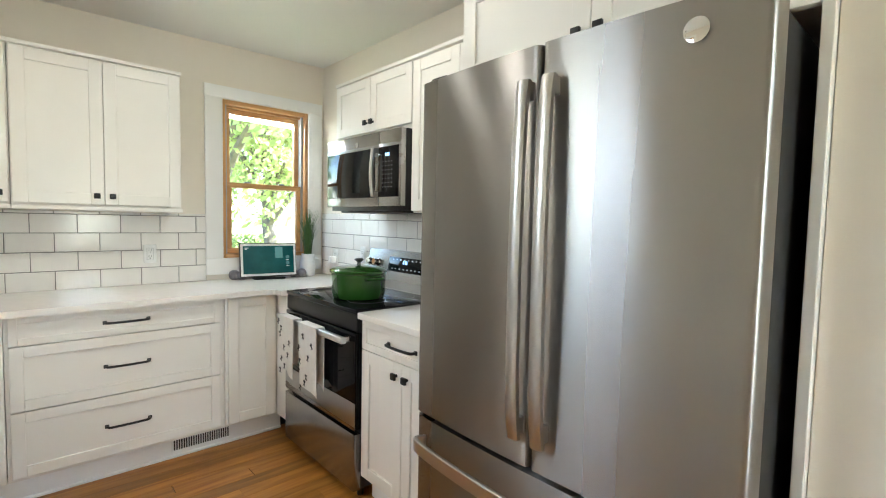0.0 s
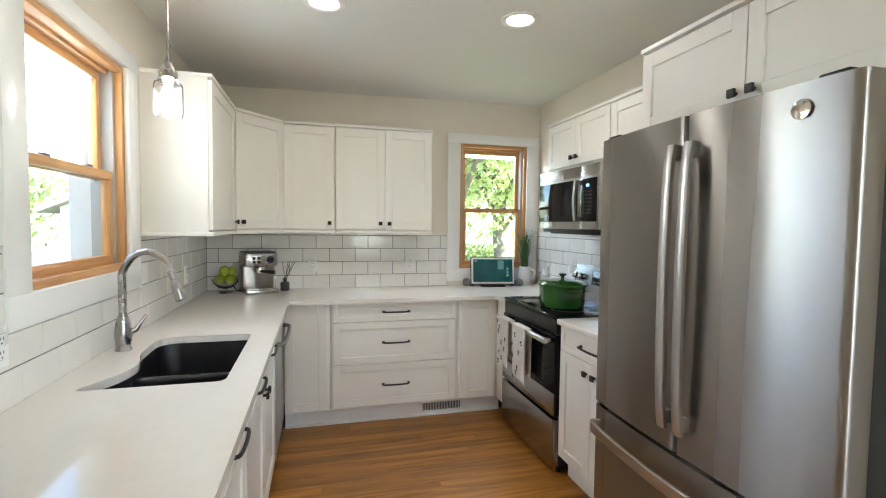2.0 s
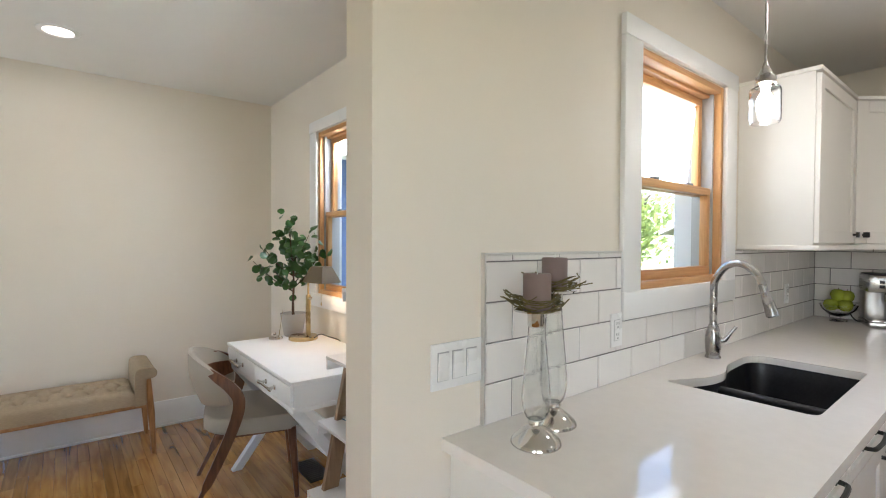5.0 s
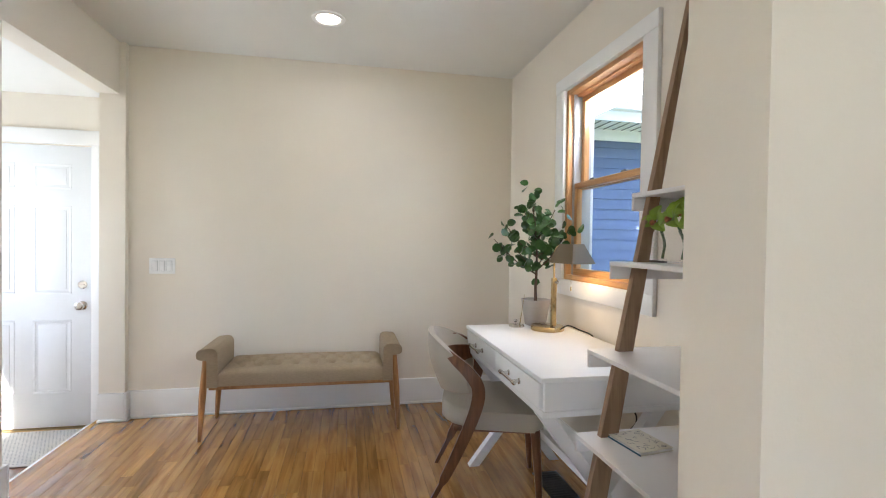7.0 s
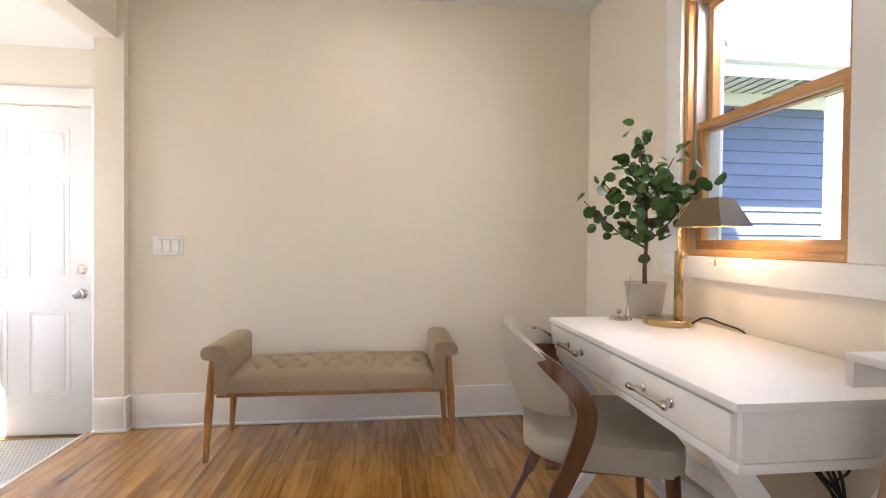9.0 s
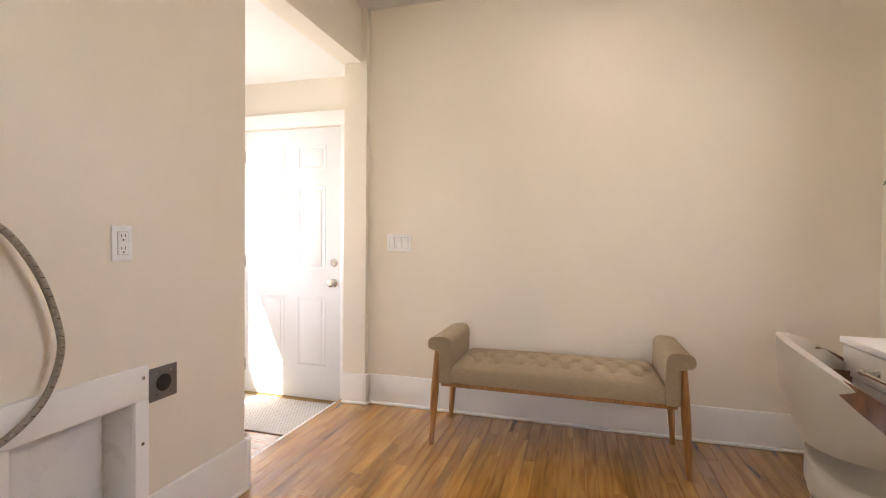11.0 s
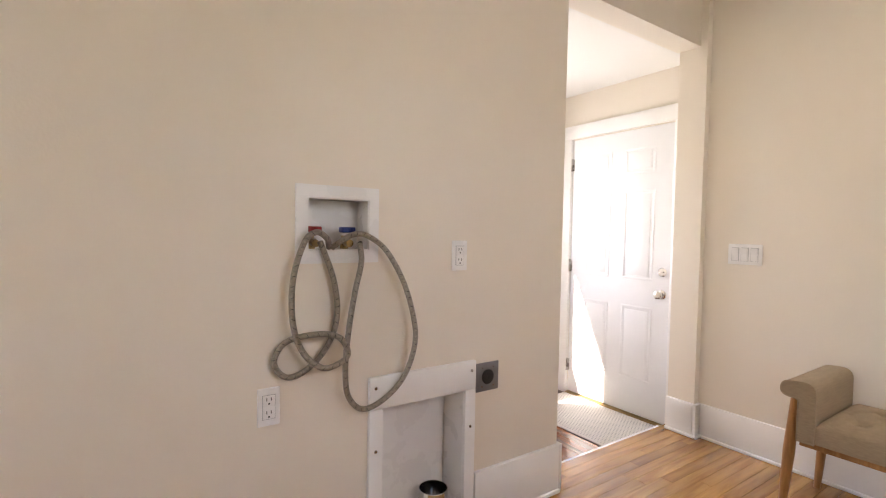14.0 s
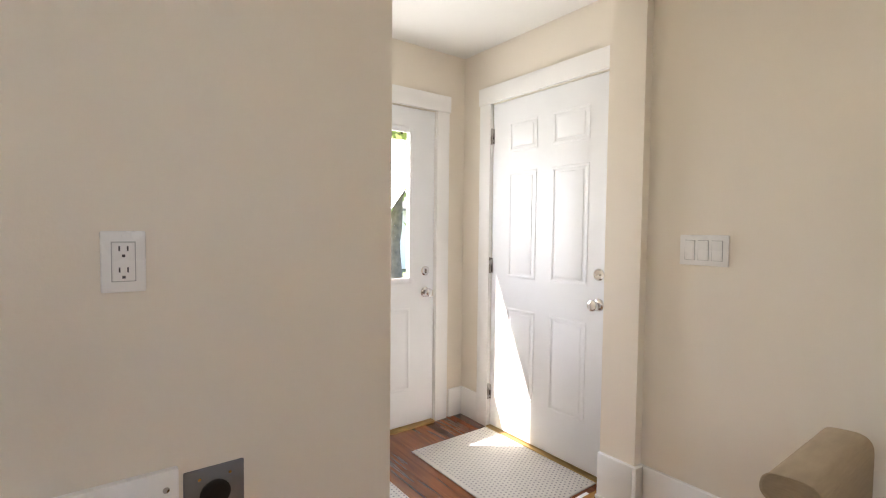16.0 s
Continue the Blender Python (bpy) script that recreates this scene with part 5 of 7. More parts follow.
part("steam_wand", bm, CHROME, es)
bm = B()
tube(bm, smooth_path([(-0.05, 0.122, 0.03), (-0.12, 0.10, 0.006), (-0.15, 0.13, 0.05), (-0.12, 0.15, 0.10)], 6), 0.004, 6)
part("power_cord", bm, BLACK, es, "black power cord")

df = thing("reed_diffuser", "black square reed diffuser with dark sticks", "diffuser", (0.585, 4.115, CT1))
bm = B()
box(bm, 0.553, 0.617, 4.083, 4.147, 0.914, 0.982, 0.008)
lathe(bm, [(0.014, 0), (0.014, 0.02), (0.017, 0.022), (0.017, 0.03)], 0.585, 4.115, 0.980, 14)
part("bottle", bm, BLACK, df)
for dx, dy in ((0.06, 0.01), (0.035, -0.03), (0.075, 0.045), (-0.02, 0.02), (0.02, 0.03)):
    bm = B()
    tube(bm, [(0.585, 4.115, 0.99), (0.585 + dx, 4.115 + dy, 1.135)], 0.002, 5)
    part("reed", bm, BLACK, df)

for x, y, cz in ((0.165, 1.205, 0.335), (0.115, 1.335, 0.37)):
    c = thing("candle_stand", "tall crackled silver glass candle stand with mauve candle", "candle holder", (x, y, CT1), "pair of candle stands")
    k = cz / 0.40
    bm = B()
    lathe(bm, [(0.058, 0), (0.0605, 0.003), (0.0600, 0.007), (0.056, 0.013), (0.049, 0.020), (0.040, 0.028), (0.030, 0.036), (0.022, 0.041), (0.018, 0.044), (0.0165, 0.047), (0.019, 0.050), (0.020, 0.053), (0.018, 0.058)], x, y, CT1, 40)
    part("foot", bm, CHROME, c, "polished silver domed foot")
    bm = B()
    lathe(bm, [(0.018, 0.0585), (0.026, 0.068), (0.032, 0.085), (0.0345, 0.105), (0.0345, 0.14 * k), (0.031, 0.19 * k), (0.026, 0.25 * k), (0.022, 0.30 * k), (0.020, 0.335 * k), (0.018, 0.335 * k), (0.020, 0.30 * k), (0.024, 0.25 * k), (0.029, 0.19 * k), (0.0325, 0.14 * k), (0.0325, 0.105), (0.030, 0.086), (0.024, 0.070), (0.016, 0.062)], x, y, CT1, 40)
    part("stem", bm, MERCURY, c)
    bm = B()
    lathe(bm, [(0.021, 0.3355 * k), (0.022, 0.338 * k), (0.022, 0.375 * k), (0.020, 0.378 * k), (0, 0.378 * k)], x, y, CT1, 28)
    part("collar", bm, CHROME, c)
    bm = B()
    lathe(bm, [(0.055, 0.3785 * k), (0.058, 0.385 * k), (0, 0.385 * k)], x, y, CT1, 24)
    part("cup", bm, CHROME, c)
    bm = B()
    h0 = CT1 + 0.385 * k + 0.0005
    lathe(bm, [(0.032, 0), (0.033, 0.003), (0.033, 0.080), (0.031, 0.083), (0.010, 0.080), (0, 0.080)], x, y, h0, 28)
    candle = part("candle", bm, CANDLE, c)
    bm = B()
    tube(bm, [(x, y, h0 + 0.079), (x + 0.002, y, h0 + 0.093)], 0.0012, 5)
    part("wick", bm, PAPER, candle)
    rng = random.Random(int(y * 100))
    bm = B()
    for i in range(46):
        a0 = rng.random() * 6.283
        span = rng.uniform(0.9, 2.2)
        rr = rng.uniform(0.040, 0.066)
        zz = rng.uniform(0.002, 0.030)
        pts = []
        for s_ in range(6):
            a = a0 + span * s_ / 5
            flare = 1 + (0.55 * rng.random() if s_ == 5 else 0)
            pts.append((x + rr * flare * math.cos(a), y + rr * flare * math.sin(a), h0 + zz + 0.006 * math.sin(2 * a) + (0.02 * rng.random() if s_ == 5 else 0)))
        tube(bm, pts, 0.0016, 4)
    part("vine_wreath", bm, STRAW, c, "ring of dry tangled vine")

mg = thing("magazine", "colourful magazine lying on the small worktop", "magazine", m=pose(2.42, 2.18, CT1, 0, 0, 12))
bm = B()
box(bm, -0.13, 0.13, -0.10, 0.10, 0, 0.008, 0.002)
part("cover", bm, MAGRED, mg)
bm = B()
box(bm, -0.11, 0.02, -0.08, 0.06, 0.0082, 0.0088)
part("picture", bm, GRASSLEAF, mg, smooth=False)


# ---- switches and outlets ----
def wall_plate(name, label, category, m, w, h, kind, group=""):
    """Local x across, z out of the wall, y up."""
    t = thing(name, label, category, m=m, group=group)
    bm = B()
    box(bm, -w / 2, w / 2, -h / 2, h / 2, 0, 0.006, 0.003)
    part("plate", bm, PLASTIC, t)
    if kind == "switch":
        for i in (-1, 0, 1):
            bm = B()
            box(bm, i * 0.046 - 0.0165, i * 0.046 + 0.0165, -0.034, 0.034, 0.0062, 0.011, 0.002, pose(0, 0, 0, 2.5, 0, 0))
            part("rocker", bm, PLASTIC, t)
            bm = B()
            box(bm, i * 0.046 - 0.0182, i * 0.046 + 0.0182, -0.0355, 0.0355, 0.0058, 0.0066)
            part("rocker_gap", bm, LINER, t, smooth=False)
    else:
        bm = B()
        box(bm, -0.017, 0.017, -0.0345, 0.0345, 0.006, 0.009, 0.002)
        face = part("receptacle", bm, PLASTIC, t)
        bm = B()
        box(bm, -0.0185, 0.0185, -0.036, 0.036, 0.0058, 0.0066)
        part("receptacle_gap", bm, LINER, t, smooth=False)
        bm = B()
        for s_ in (-0.019, 0.019):
            box(bm, -0.0075, -0.0050, s_ + 0.000, s_ + 0.009, 0.0085, 0.0094)
            box(bm, 0.0050, 0.0075, s_ + 0.000, s_ + 0.009, 0.0085, 0.0094)
            box(bm, -0.0025, 0.0025, s_ - 0.011, s_ - 0.006, 0.0085, 0.0094)
        part("slots", bm, SLOT, face, smooth=False)
    for s_ in (-1, 1):
        bm = B()
        lathe(bm, [(0.003, 0.006), (0.003, 0.0072), (0, 0.0072)], 0, s_ * (h / 2 - 0.010), 0, 10)
        part("screw", bm, PLASTIC, t)
    return t


def plate_at(direction, x, y, z):
    return pose(x, y, z, 90, 0, {"east": 90, "south": 0, "west": -90, "north": 180}[direction])


wall_plate("triple_switch", "white triple rocker switch on the sink wall", "switch", plate_at("east", 0.0, 1.095, 1.09), 0.165, 0.114, "switch")
wall_plate("triple_switch", "white triple rocker switch beside the entry opening", "switch", plate_at("east", WX, -0.816, 1.043), 0.165, 0.108, "switch")
TF = 0.0135
for x in (0.79, 1.585):
    wall_plate("outlet", "white outlet on the tiled back wall", "outlet", plate_at("south", x, KY1 - TF, 1.105), 0.070, 0.114, "outlet", "backsplash outlets")
wall_plate("outlet", "white outlet on the tiles beside the window", "outlet", plate_at("east", TF, 1.80, 1.095), 0.070, 0.114, "outlet", "backsplash outlets")
wall_plate("outlet", "white outlet on the tiles by the fruit bowl", "outlet", plate_at("east", TF, 3.62, 1.10), 0.070, 0.114, "outlet", "backsplash outlets")
wall_plate("outlet", "white outlet with a plugged charger near the jug", "outlet", plate_at("west", KX1 - TF, 3.98, 1.06), 0.070, 0.114, "outlet", "backsplash outlets")
wall_plate("outlet", "white outlet on the tiles behind the range", "outlet", plate_at("west", KX1 - TF, 3.60, 1.10), 0.070, 0.114, "outlet", "backsplash outlets")
wall_plate("outlet", "white outlet low on the laundry wall", "outlet", plate_at("north", -0.793, HY, 0.613), 0.064, 0.112, "outlet", "laundry outlets")
wall_plate("outlet", "white outlet on the laundry wall", "outlet", plate_at("north", -1.468, HY, 1.045), 0.068, 0.110, "outlet", "laundry outlets")
ch = thing("charger", "white plug-in charger cube", "charger", (2.70, 3.98, 1.03))
bm = B()
box(bm, KX1 - TF - 0.055, KX1 - TF - 0.0101, 3.955, 4.005, 1.015, 1.065, 0.006)
part("cube", bm, PLASTIC, ch)

# ---- ceiling lamps ----
for x, y in DOWNLIGHTS:
    d = thing("recessed_downlight", "lit round recessed downlight with white trim ring", "ceiling light", (x, y, ceil_z(x, y) - 0.01), "recessed downlights")
    bm = B()
    lathe(bm, [(0.098, 0), (0.096, -0.006), (0.074, -0.008), (0.068, -0.003), (0.068, 0.0)], x, y, ceil_z(x, y) - 0.0015, 32)
    part("trim_ring", bm, TRIM, d)
    bm = B()
    lathe(bm, [(0.066, -0.002), (0.066, -0.004), (0.0, -0.004)], x, y, ceil_z(x, y) - 0.0015, 32)
    part("lens", bm, DISC, d, "glowing white lens")
PX, PY = 0.29, 2.31
p = thing("pendant_light", "lit clear glass jar pendant on a thin rod", "pendant light", (PX, PY, 1.82))
PZ = ceil_z(PX, PY)
bm = B()
lathe(bm, [(0.062, 0), (0.062, -0.016), (0.058, -0.022), (0.020, -0.026), (0.010, -0.034), (0.0, -0.034)], PX, PY, PZ - 0.0015, 28)
part("canopy", bm, NICKEL, p, "brushed nickel ceiling canopy")
bm = B()
tube(bm, [(PX, PY, PZ - 0.03), (PX, PY, 2.04)], 0.0042, 8)
part("rod", bm, NICKEL, p)
bm = B()
lathe(bm, [(0.005, 0.070), (0.008, 0.060), (0.013, 0.045), (0.021, 0.028), (0.024, 0.018), (0.031, 0.014), (0.033, 0.006), (0.033, -0.010), (0.0, -0.010)], PX, PY, 1.982, 24)
part("socket", bm, NICKEL, p, "domed nickel jar cap")
bm = B()
lathe(bm, [(0.034, 0.062), (0.036, 0.054), (0.047, 0.046), (0.050, 0.034), (0.050, -0.066), (0.046, -0.078), (0.043, -0.078), (0.047, -0.064), (0.047, 0.032), (0.044, 0.043), (0.034, 0.050)], PX, PY, 1.907, 32)
j = part("jar", bm, GLASS, p, "clear glass jar shade")
j.visible_shadow = False
bm = B()
lathe(bm, [(0.012, 0.060), (0.013, 0.035), (0.026, 0.010), (0.030, -0.008), (0.026, -0.026), (0.014, -0.037), (0.0, -0.040)], PX, PY, 1.907, 20)
part("bulb", bm, BULB, p, "glowing bulb")


# ---- nook: bench ----
bn = thing("upholstered_bench", "oatmeal linen tufted bench with rolled arms and beech legs", "bench", (-2.87, 0.17, 0))
BX0, BX1, BY0, BY1 = -3.075, -2.655, -0.335, 0.675


def cushion(x0, x1, y0, y1, z0, z1, puff, buttons, nx=56, ny=120):
    """A padded seat whose top sinks at the buttons."""
    bm = B()
    grid = []
    for j in range(ny + 1):
        row = []
        for i in range(nx + 1):
            x, y = x0 + (x1 - x0) * i / nx, y0 + (y1 - y0) * j / ny
            ex, ey = min(i, nx - i) / nx * (x1 - x0), min(j, ny - j) / ny * (y1 - y0)
            round_ = min(1.0, ex / 0.035) ** 0.5 * min(1.0, ey / 0.035) ** 0.5
            z = z1 - 0.03 * (1 - round_) + puff * math.sin(math.pi * i / nx) * math.sin(math.pi * j / ny)
            for bx_, by_ in buttons:
                d2 = ((x - bx_) ** 2 + (y - by_) ** 2)
                z -= 0.024 * math.exp(-d2 / 0.0006)
            u_, v_ = (x + 2.975) / 0.11, (y - BY0 - 0.11) / 0.113
            inside = min(1.0, max(0.0, (u_ + 0.35) / 0.3)) * min(1.0, max(0.0, (2.35 - u_) / 0.3)) * min(1.0, ey / 0.05)
            for w_ in (v_ - u_ / 2, v_ + u_ / 2):
                z -= inside * 0.009 * math.exp(-((abs((w_ + 0.5) % 1 - 0.5) * 0.113 / 0.009) ** 2))
            row.append(bm.verts.new((x, y, z)))
        grid.append(row)
    for j in range(ny):
        for i in range(nx):
            bm.faces.new((grid[j][i], grid[j][i + 1], grid[j + 1][i + 1], grid[j + 1][i]))
    rim = [grid[0][i] for i in range(nx + 1)] + [grid[j][nx] for j in range(1, ny + 1)] + [grid[ny][i] for i in range(nx - 1, -1, -1)] + [grid[j][0] for j in range(ny - 1, 0, -1)]
    low = [bm.verts.new((v.co.x, v.co.y, z0)) for v in rim]
    n = len(rim)
    for i in range(n):
        bm.faces.new((rim[i], low[i], low[(i + 1) % n], rim[(i + 1) % n]))
    bm.faces.new(low)
    return bm


tufts = [(x, BY0 + 0.11 + k * 0.113 + o) for x, o in ((-2.975, 0.0), (-2.865, 0.055), (-2.755, 0.0)) for k in range(8)]
part("seat", cushion(BX0, BX1, BY0, BY1, 0.335, 0.432, 0.022, tufts), LINEN, bn)
for bx_, by_ in tufts:
    bm = B()
    lathe(bm, [(0.008, 0), (0.006, 0.004), (0, 0.005)], bx_, by_, 0.417, 10)
    part("tuft_button", bm, LINEN, bn)
for s_, y in ((-1, BY0), (1, BY1)):
    bm = B()
    prof = [(0.0, 0.335), (0.0, 0.545)]
    pts = [(0.0, 0.335), (0.0, 0.50), (0.012, 0.545), (0.045, 0.568), (-0.0, 0.0)]
    poly = rounded([(-0.002, 0.333), (-0.002, 0.572), (0.112, 0.562), (0.118, 0.505), (0.055, 0.498), (0.055, 0.333)], [0.004, 0.05, 0.03, 0.03, 0.012, 0.004], 6)
    prism(bm, [(s_ * a, b) for a, b in poly], BX0 - 0.004, BX1 + 0.008, Matrix(((0, 0, 1, 0), (1, 0, 0, y), (0, 1, 0, 0), (0, 0, 0, 1))))
    arm = part("rolled_arm", bm, LINEN, bn)
    bm = B()
    ring = [(BX1 + 0.009, y + s_ * a, b) for a, b in poly]
    tube(bm, ring + [ring[0]], 0.003, 6)
    part("piping", bm, LINEN, arm)
bm = B()
box(bm, BX0 + 0.01, BX1 - 0.005, BY0 - 0.05, BY1 + 0.05, 0.312, 0.3325, 0.003)
part("seat_rail", bm, TEAK, bn)
for x, lean in ((BX1 - 0.012, 0.0), (BX0 + 0.02, 0.0)):
    for s_, y in ((-1, BY0), (1, BY1)):
        bm = B()
        tube(bm, [(x - 0.0, y + s_ * 0.102, 0.0), (x, y + s_ * 0.085, 0.28), (x, y + s_ * 0.070, 0.497)], [0.013, 0.021, 0.016], 12)
        part("leg", bm, TEAK, bn)

# ---- nook: desk ----
DX0, DX1, DY0, DY1 = -2.165, -1.117, 1.10, 1.66
dk = thing("writing_desk", "white lacquered two-drawer desk on crossed legs", "desk", (-1.64, 1.38, 0))
bm = B()
box(bm, DX0, DX1, DY0, DY1, 0.752, 0.770, 0.002)
part("top", bm, LAMINATE, dk)
bm = B()
box(bm, DX0 + 0.004, DX1 - 0.004, DY0 + 0.016, DY1 - 0.003, 0.650, 0.7515, 0.002)
part("case", bm, LAMINATE, dk)
bm = B()
box(bm, DX0 + 0.002, DX1 - 0.002, DY0 + 0.008, DY1 - 0.003, 0.628, 0.6495, 0.002)
part("base_frame", bm, LAMINATE, dk)
for p, q in ((DX0 + 0.018, (DX0 + DX1) / 2 - 0.004), ((DX0 + DX1) / 2 + 0.004, DX1 - 0.018)):
    bm = B()
    box(bm, p, q, DY0 + 0.001, DY0 + 0.0158, 0.656, 0.745, 0.002)
    dr = part("drawer_front", bm, LAMINATE, dk)
    c = (p + q) / 2
    bm = B()
    tube(bm, [(c - 0.075, DY0 - 0.030, 0.700), (c + 0.075, DY0 - 0.030, 0.700)], 0.006, 10)
    for s_ in (-0.06, 0.06):
        tube(bm, [(c + s_, DY0 + 0.001, 0.700), (c + s_, DY0 - 0.034, 0.700)], 0.0075, 10)
        lathe(bm, [(0.012, 0), (0.012, 0.004), (0.008, 0.006)], seg=14, m=pose(c + s_, DY0 + 0.0008, 0.700, 90, 0, 0))
    for s_ in (-0.079, 0.079):
        lathe(bm, [(0.004, -0.009), (0.009, -0.005), (0.009, 0.005), (0.004, 0.009)], seg=12, m=pose(c + s_, DY0 - 0.030, 0.700, 0, 90, 0))
    part("handle", bm, CHROME, dr, "ringed chrome bar handle")
for x in (DX0 + 0.045, DX1 - 0.085):
    for y0_, y1_, k in ((DY0 + 0.035, DY1 - 0.05, 0.0), (DY1 - 0.05, DY0 + 0.035, 0.001)):
        bm = B()
        a, b = Vector((x + k, y0_, 0.0)), Vector((x + k, y1_, 0.628))
        d = b - a
        prism(bm, [(y0_ - 0.028, 0.0), (y0_ + 0.028, 0.0), (y1_ + 0.028, 0.628), (y1_ - 0.028, 0.628)], x + k, x + k + 0.042, Matrix(((0, 0, 1, 0), (1, 0, 0, 0), (0, 1, 0, 0), (0, 0, 0, 1))))
        part("crossed_leg", bm, LAMINATE, dk, smooth=False)
bm = B()
box(bm, DX0 + 0.087, DX1 - 0.085, 1.358, 1.392, 0.300, 0.335, 0.002)
part("stretcher", bm, LAMINATE, dk)

lp = thing("desk_lamp", "aged brass desk lamp with trapezoid metal shade, lit", "lamp", (-1.95, 1.49, 0.77))
bm = B()
lathe(bm, [(0.088, 0), (0.090, 0.003), (0.090, 0.020), (0.084, 0.025), (0.0, 0.026)], -1.975, 1.505, 0.7702, 40)
part("base", bm, BRASS, lp)
bm = B()
box(bm, -1.947, -1.923, 1.508, 1.532, 0.7965, 1.055, 0.002)
stem = part("post", bm, BRASS, lp)
bm = B()
tube(bm, smooth_path([(-1.935, 1.52, 1.05), (-1.935, 1.52, 1.17), (-1.930, 1.523, 1.205), (-1.905, 1.533, 1.228), (-1.850, 1.548, 1.232)], 5), 0.006, 10)
part("arm", bm, BRASS, lp)
bm = B()
lathe(bm, [(0.006, 0), (0.006, 0.014), (0.010, 0.018), (0.010, 0.028), (0.0, 0.03)], seg=12, m=pose(-1.923, 1.52, 1.035, 0, 90, 0))
part("set_screw", bm, CHROME, stem)
bm = B()
sx, sy, sz0, sz1 = -1.80, 1.55, 1.140, 1.238
sm = pose(sx, sy, 0, 0, 0, 12)
wb, db, wt, dt = 0.098, 0.072, 0.054, 0.034
ring = []
for w, d, z in ((wb, db, sz0), (wt, dt, sz1), (wt - 0.002, dt - 0.002, sz1 - 0.003), (wb - 0.003, db - 0.003, sz0)):
    ring.append([bm.verts.new(sm @ Vector((a * w, b * d, z))) for a, b in ((-1, -1), (1, -1), (1, 1), (-1, 1))])
for a, b in zip(ring, ring[1:]):
    for i in range(4):
        bm.faces.new((a[i], a[(i + 1) % 4], b[(i + 1) % 4], b[i]))
bm.faces.new(ring[2])
bm.faces.new(list(reversed(ring[1])))
for i in range(4):
    bm.faces.new((ring[0][i], ring[3][i], ring[3][(i + 1) % 4], ring[0][(i + 1) % 4]))
part("shade", bm, SHADEBRASS, lp, "trapezoid brass shade", smooth=False)
bm = B()
lathe(bm, [(0.008, 0.03), (0.016, 0.01), (0.018, 0.0), (0.012, -0.014), (0.0, -0.018)], sx, sy, 1.20, 16)
part("bulb", bm, SHADEBULB, lp, "glowing warm bulb")
bm = B()
for i in range(22):
    lathe(bm, [(0.0, -0.0022), (0.0022, 0), (0.0, 0.0022)], sx + 0.06, sy - 0.03, 1.135 - i * 0.005, 6)
lathe(bm, [(0.004, -0.02), (0.003, 0)], sx + 0.06, sy - 0.03, 1.027, 8)
part("pull_chain", bm, BRASS, lp)
cd = thing("lamp_cord", "black lamp cord hanging behind the desk", "cord", (-1.86, 1.6, 0.772))
bm = B()
tube(bm, smooth_path([(-1.87, 1.53, 0.79), (-1.84, 1.56, 0.815), (-1.80, 1.60, 0.80), (-1.77, 1.655, 0.775), (-1.76, 1.672, 0.72), (-1.60, 1.672, 0.62), (-1.40, 1.665, 0.50), (-1.45, 1.66, 0.40), (-1.35, 1.66, 0.36), (-1.30, 1.665, 0.45)], 6), 0.0035, 6)
part("cable", bm, BLACK, cd)
cd = thing("cable_tangle", "loops of black cable hanging under the desk", "cord", (-1.30, 1.45, 0.55))
bm = B()
for k in range(3):
    tube(bm, smooth_path([(-1.34 + 0.02 * k, 1.45, 0.627), (-1.38 + 0.03 * k, 1.47, 0.56), (-1.30 + 0.02 * k, 1.50, 0.50 - 0.03 * k), (-1.25, 1.49, 0.47 - 0.02 * k), (-1.28 + 0.02 * k, 1.46, 0.56), (-1.31, 1.44, 0.627)], 6), 0.004, 6)
part("cable", bm, BLACK, cd)

ic = thing("desk_ornament", "small chrome pen stand with a clear ball", "ornament", (-2.085, 1.37, 0.77))
bm = B()
lathe(bm, [(0.042, 0), (0.044, 0.004), (0.040, 0.013), (0.034, 0.015), (0.0, 0.014)], -2.085, 1.37, 0.7702, 28)
part("dish", bm, CHROME, ic)
bm = B()
lathe(bm, [(0.0, -0.011), (0.008, -0.008), (0.011, 0), (0.008, 0.008), (0.0, 0.011)], -2.092, 1.365, 0.803, 16)
part("ball", bm, CHROME, ic)
bm = B()
tube(bm, [(-2.075, 1.385, 0.784), (-2.085, 1.40, 0.86), (-2.10, 1.42, 0.95)], [0.003, 0.0015, 0.001], 6)
part("pen", bm, BRASS, ic)

# potted tree on the desk
pt = thing("potted_plant", "small round-leaved artificial tree in a grey pot", "plant", (-2.13, 1.50, 0.77))
TX, TY = -2.13, 1.50
bm = B()
lathe(bm, [(0.055, 0), (0.060, 0.006), (0.082, 0.140), (0.084, 0.147), (0.078, 0.147), (0.072, 0.125), (0.0, 0.122)], TX, TY, 0.7702, 32)
part("pot", bm, CLAY, pt)
bm = B()
tube(bm, smooth_path([(TX, TY, 0.88), (TX - 0.006, TY, 0.98), (TX + 0.004, TY, 1.08), (TX, TY, 1.20), (TX - 0.012, TY - 0.01, 1.34), (TX - 0.02, TY - 0.02, 1.48)], 5), [0.010 - 0.00028 * i for i in range(26)], 8)
limb_ends = []
rng = random.Random(11)
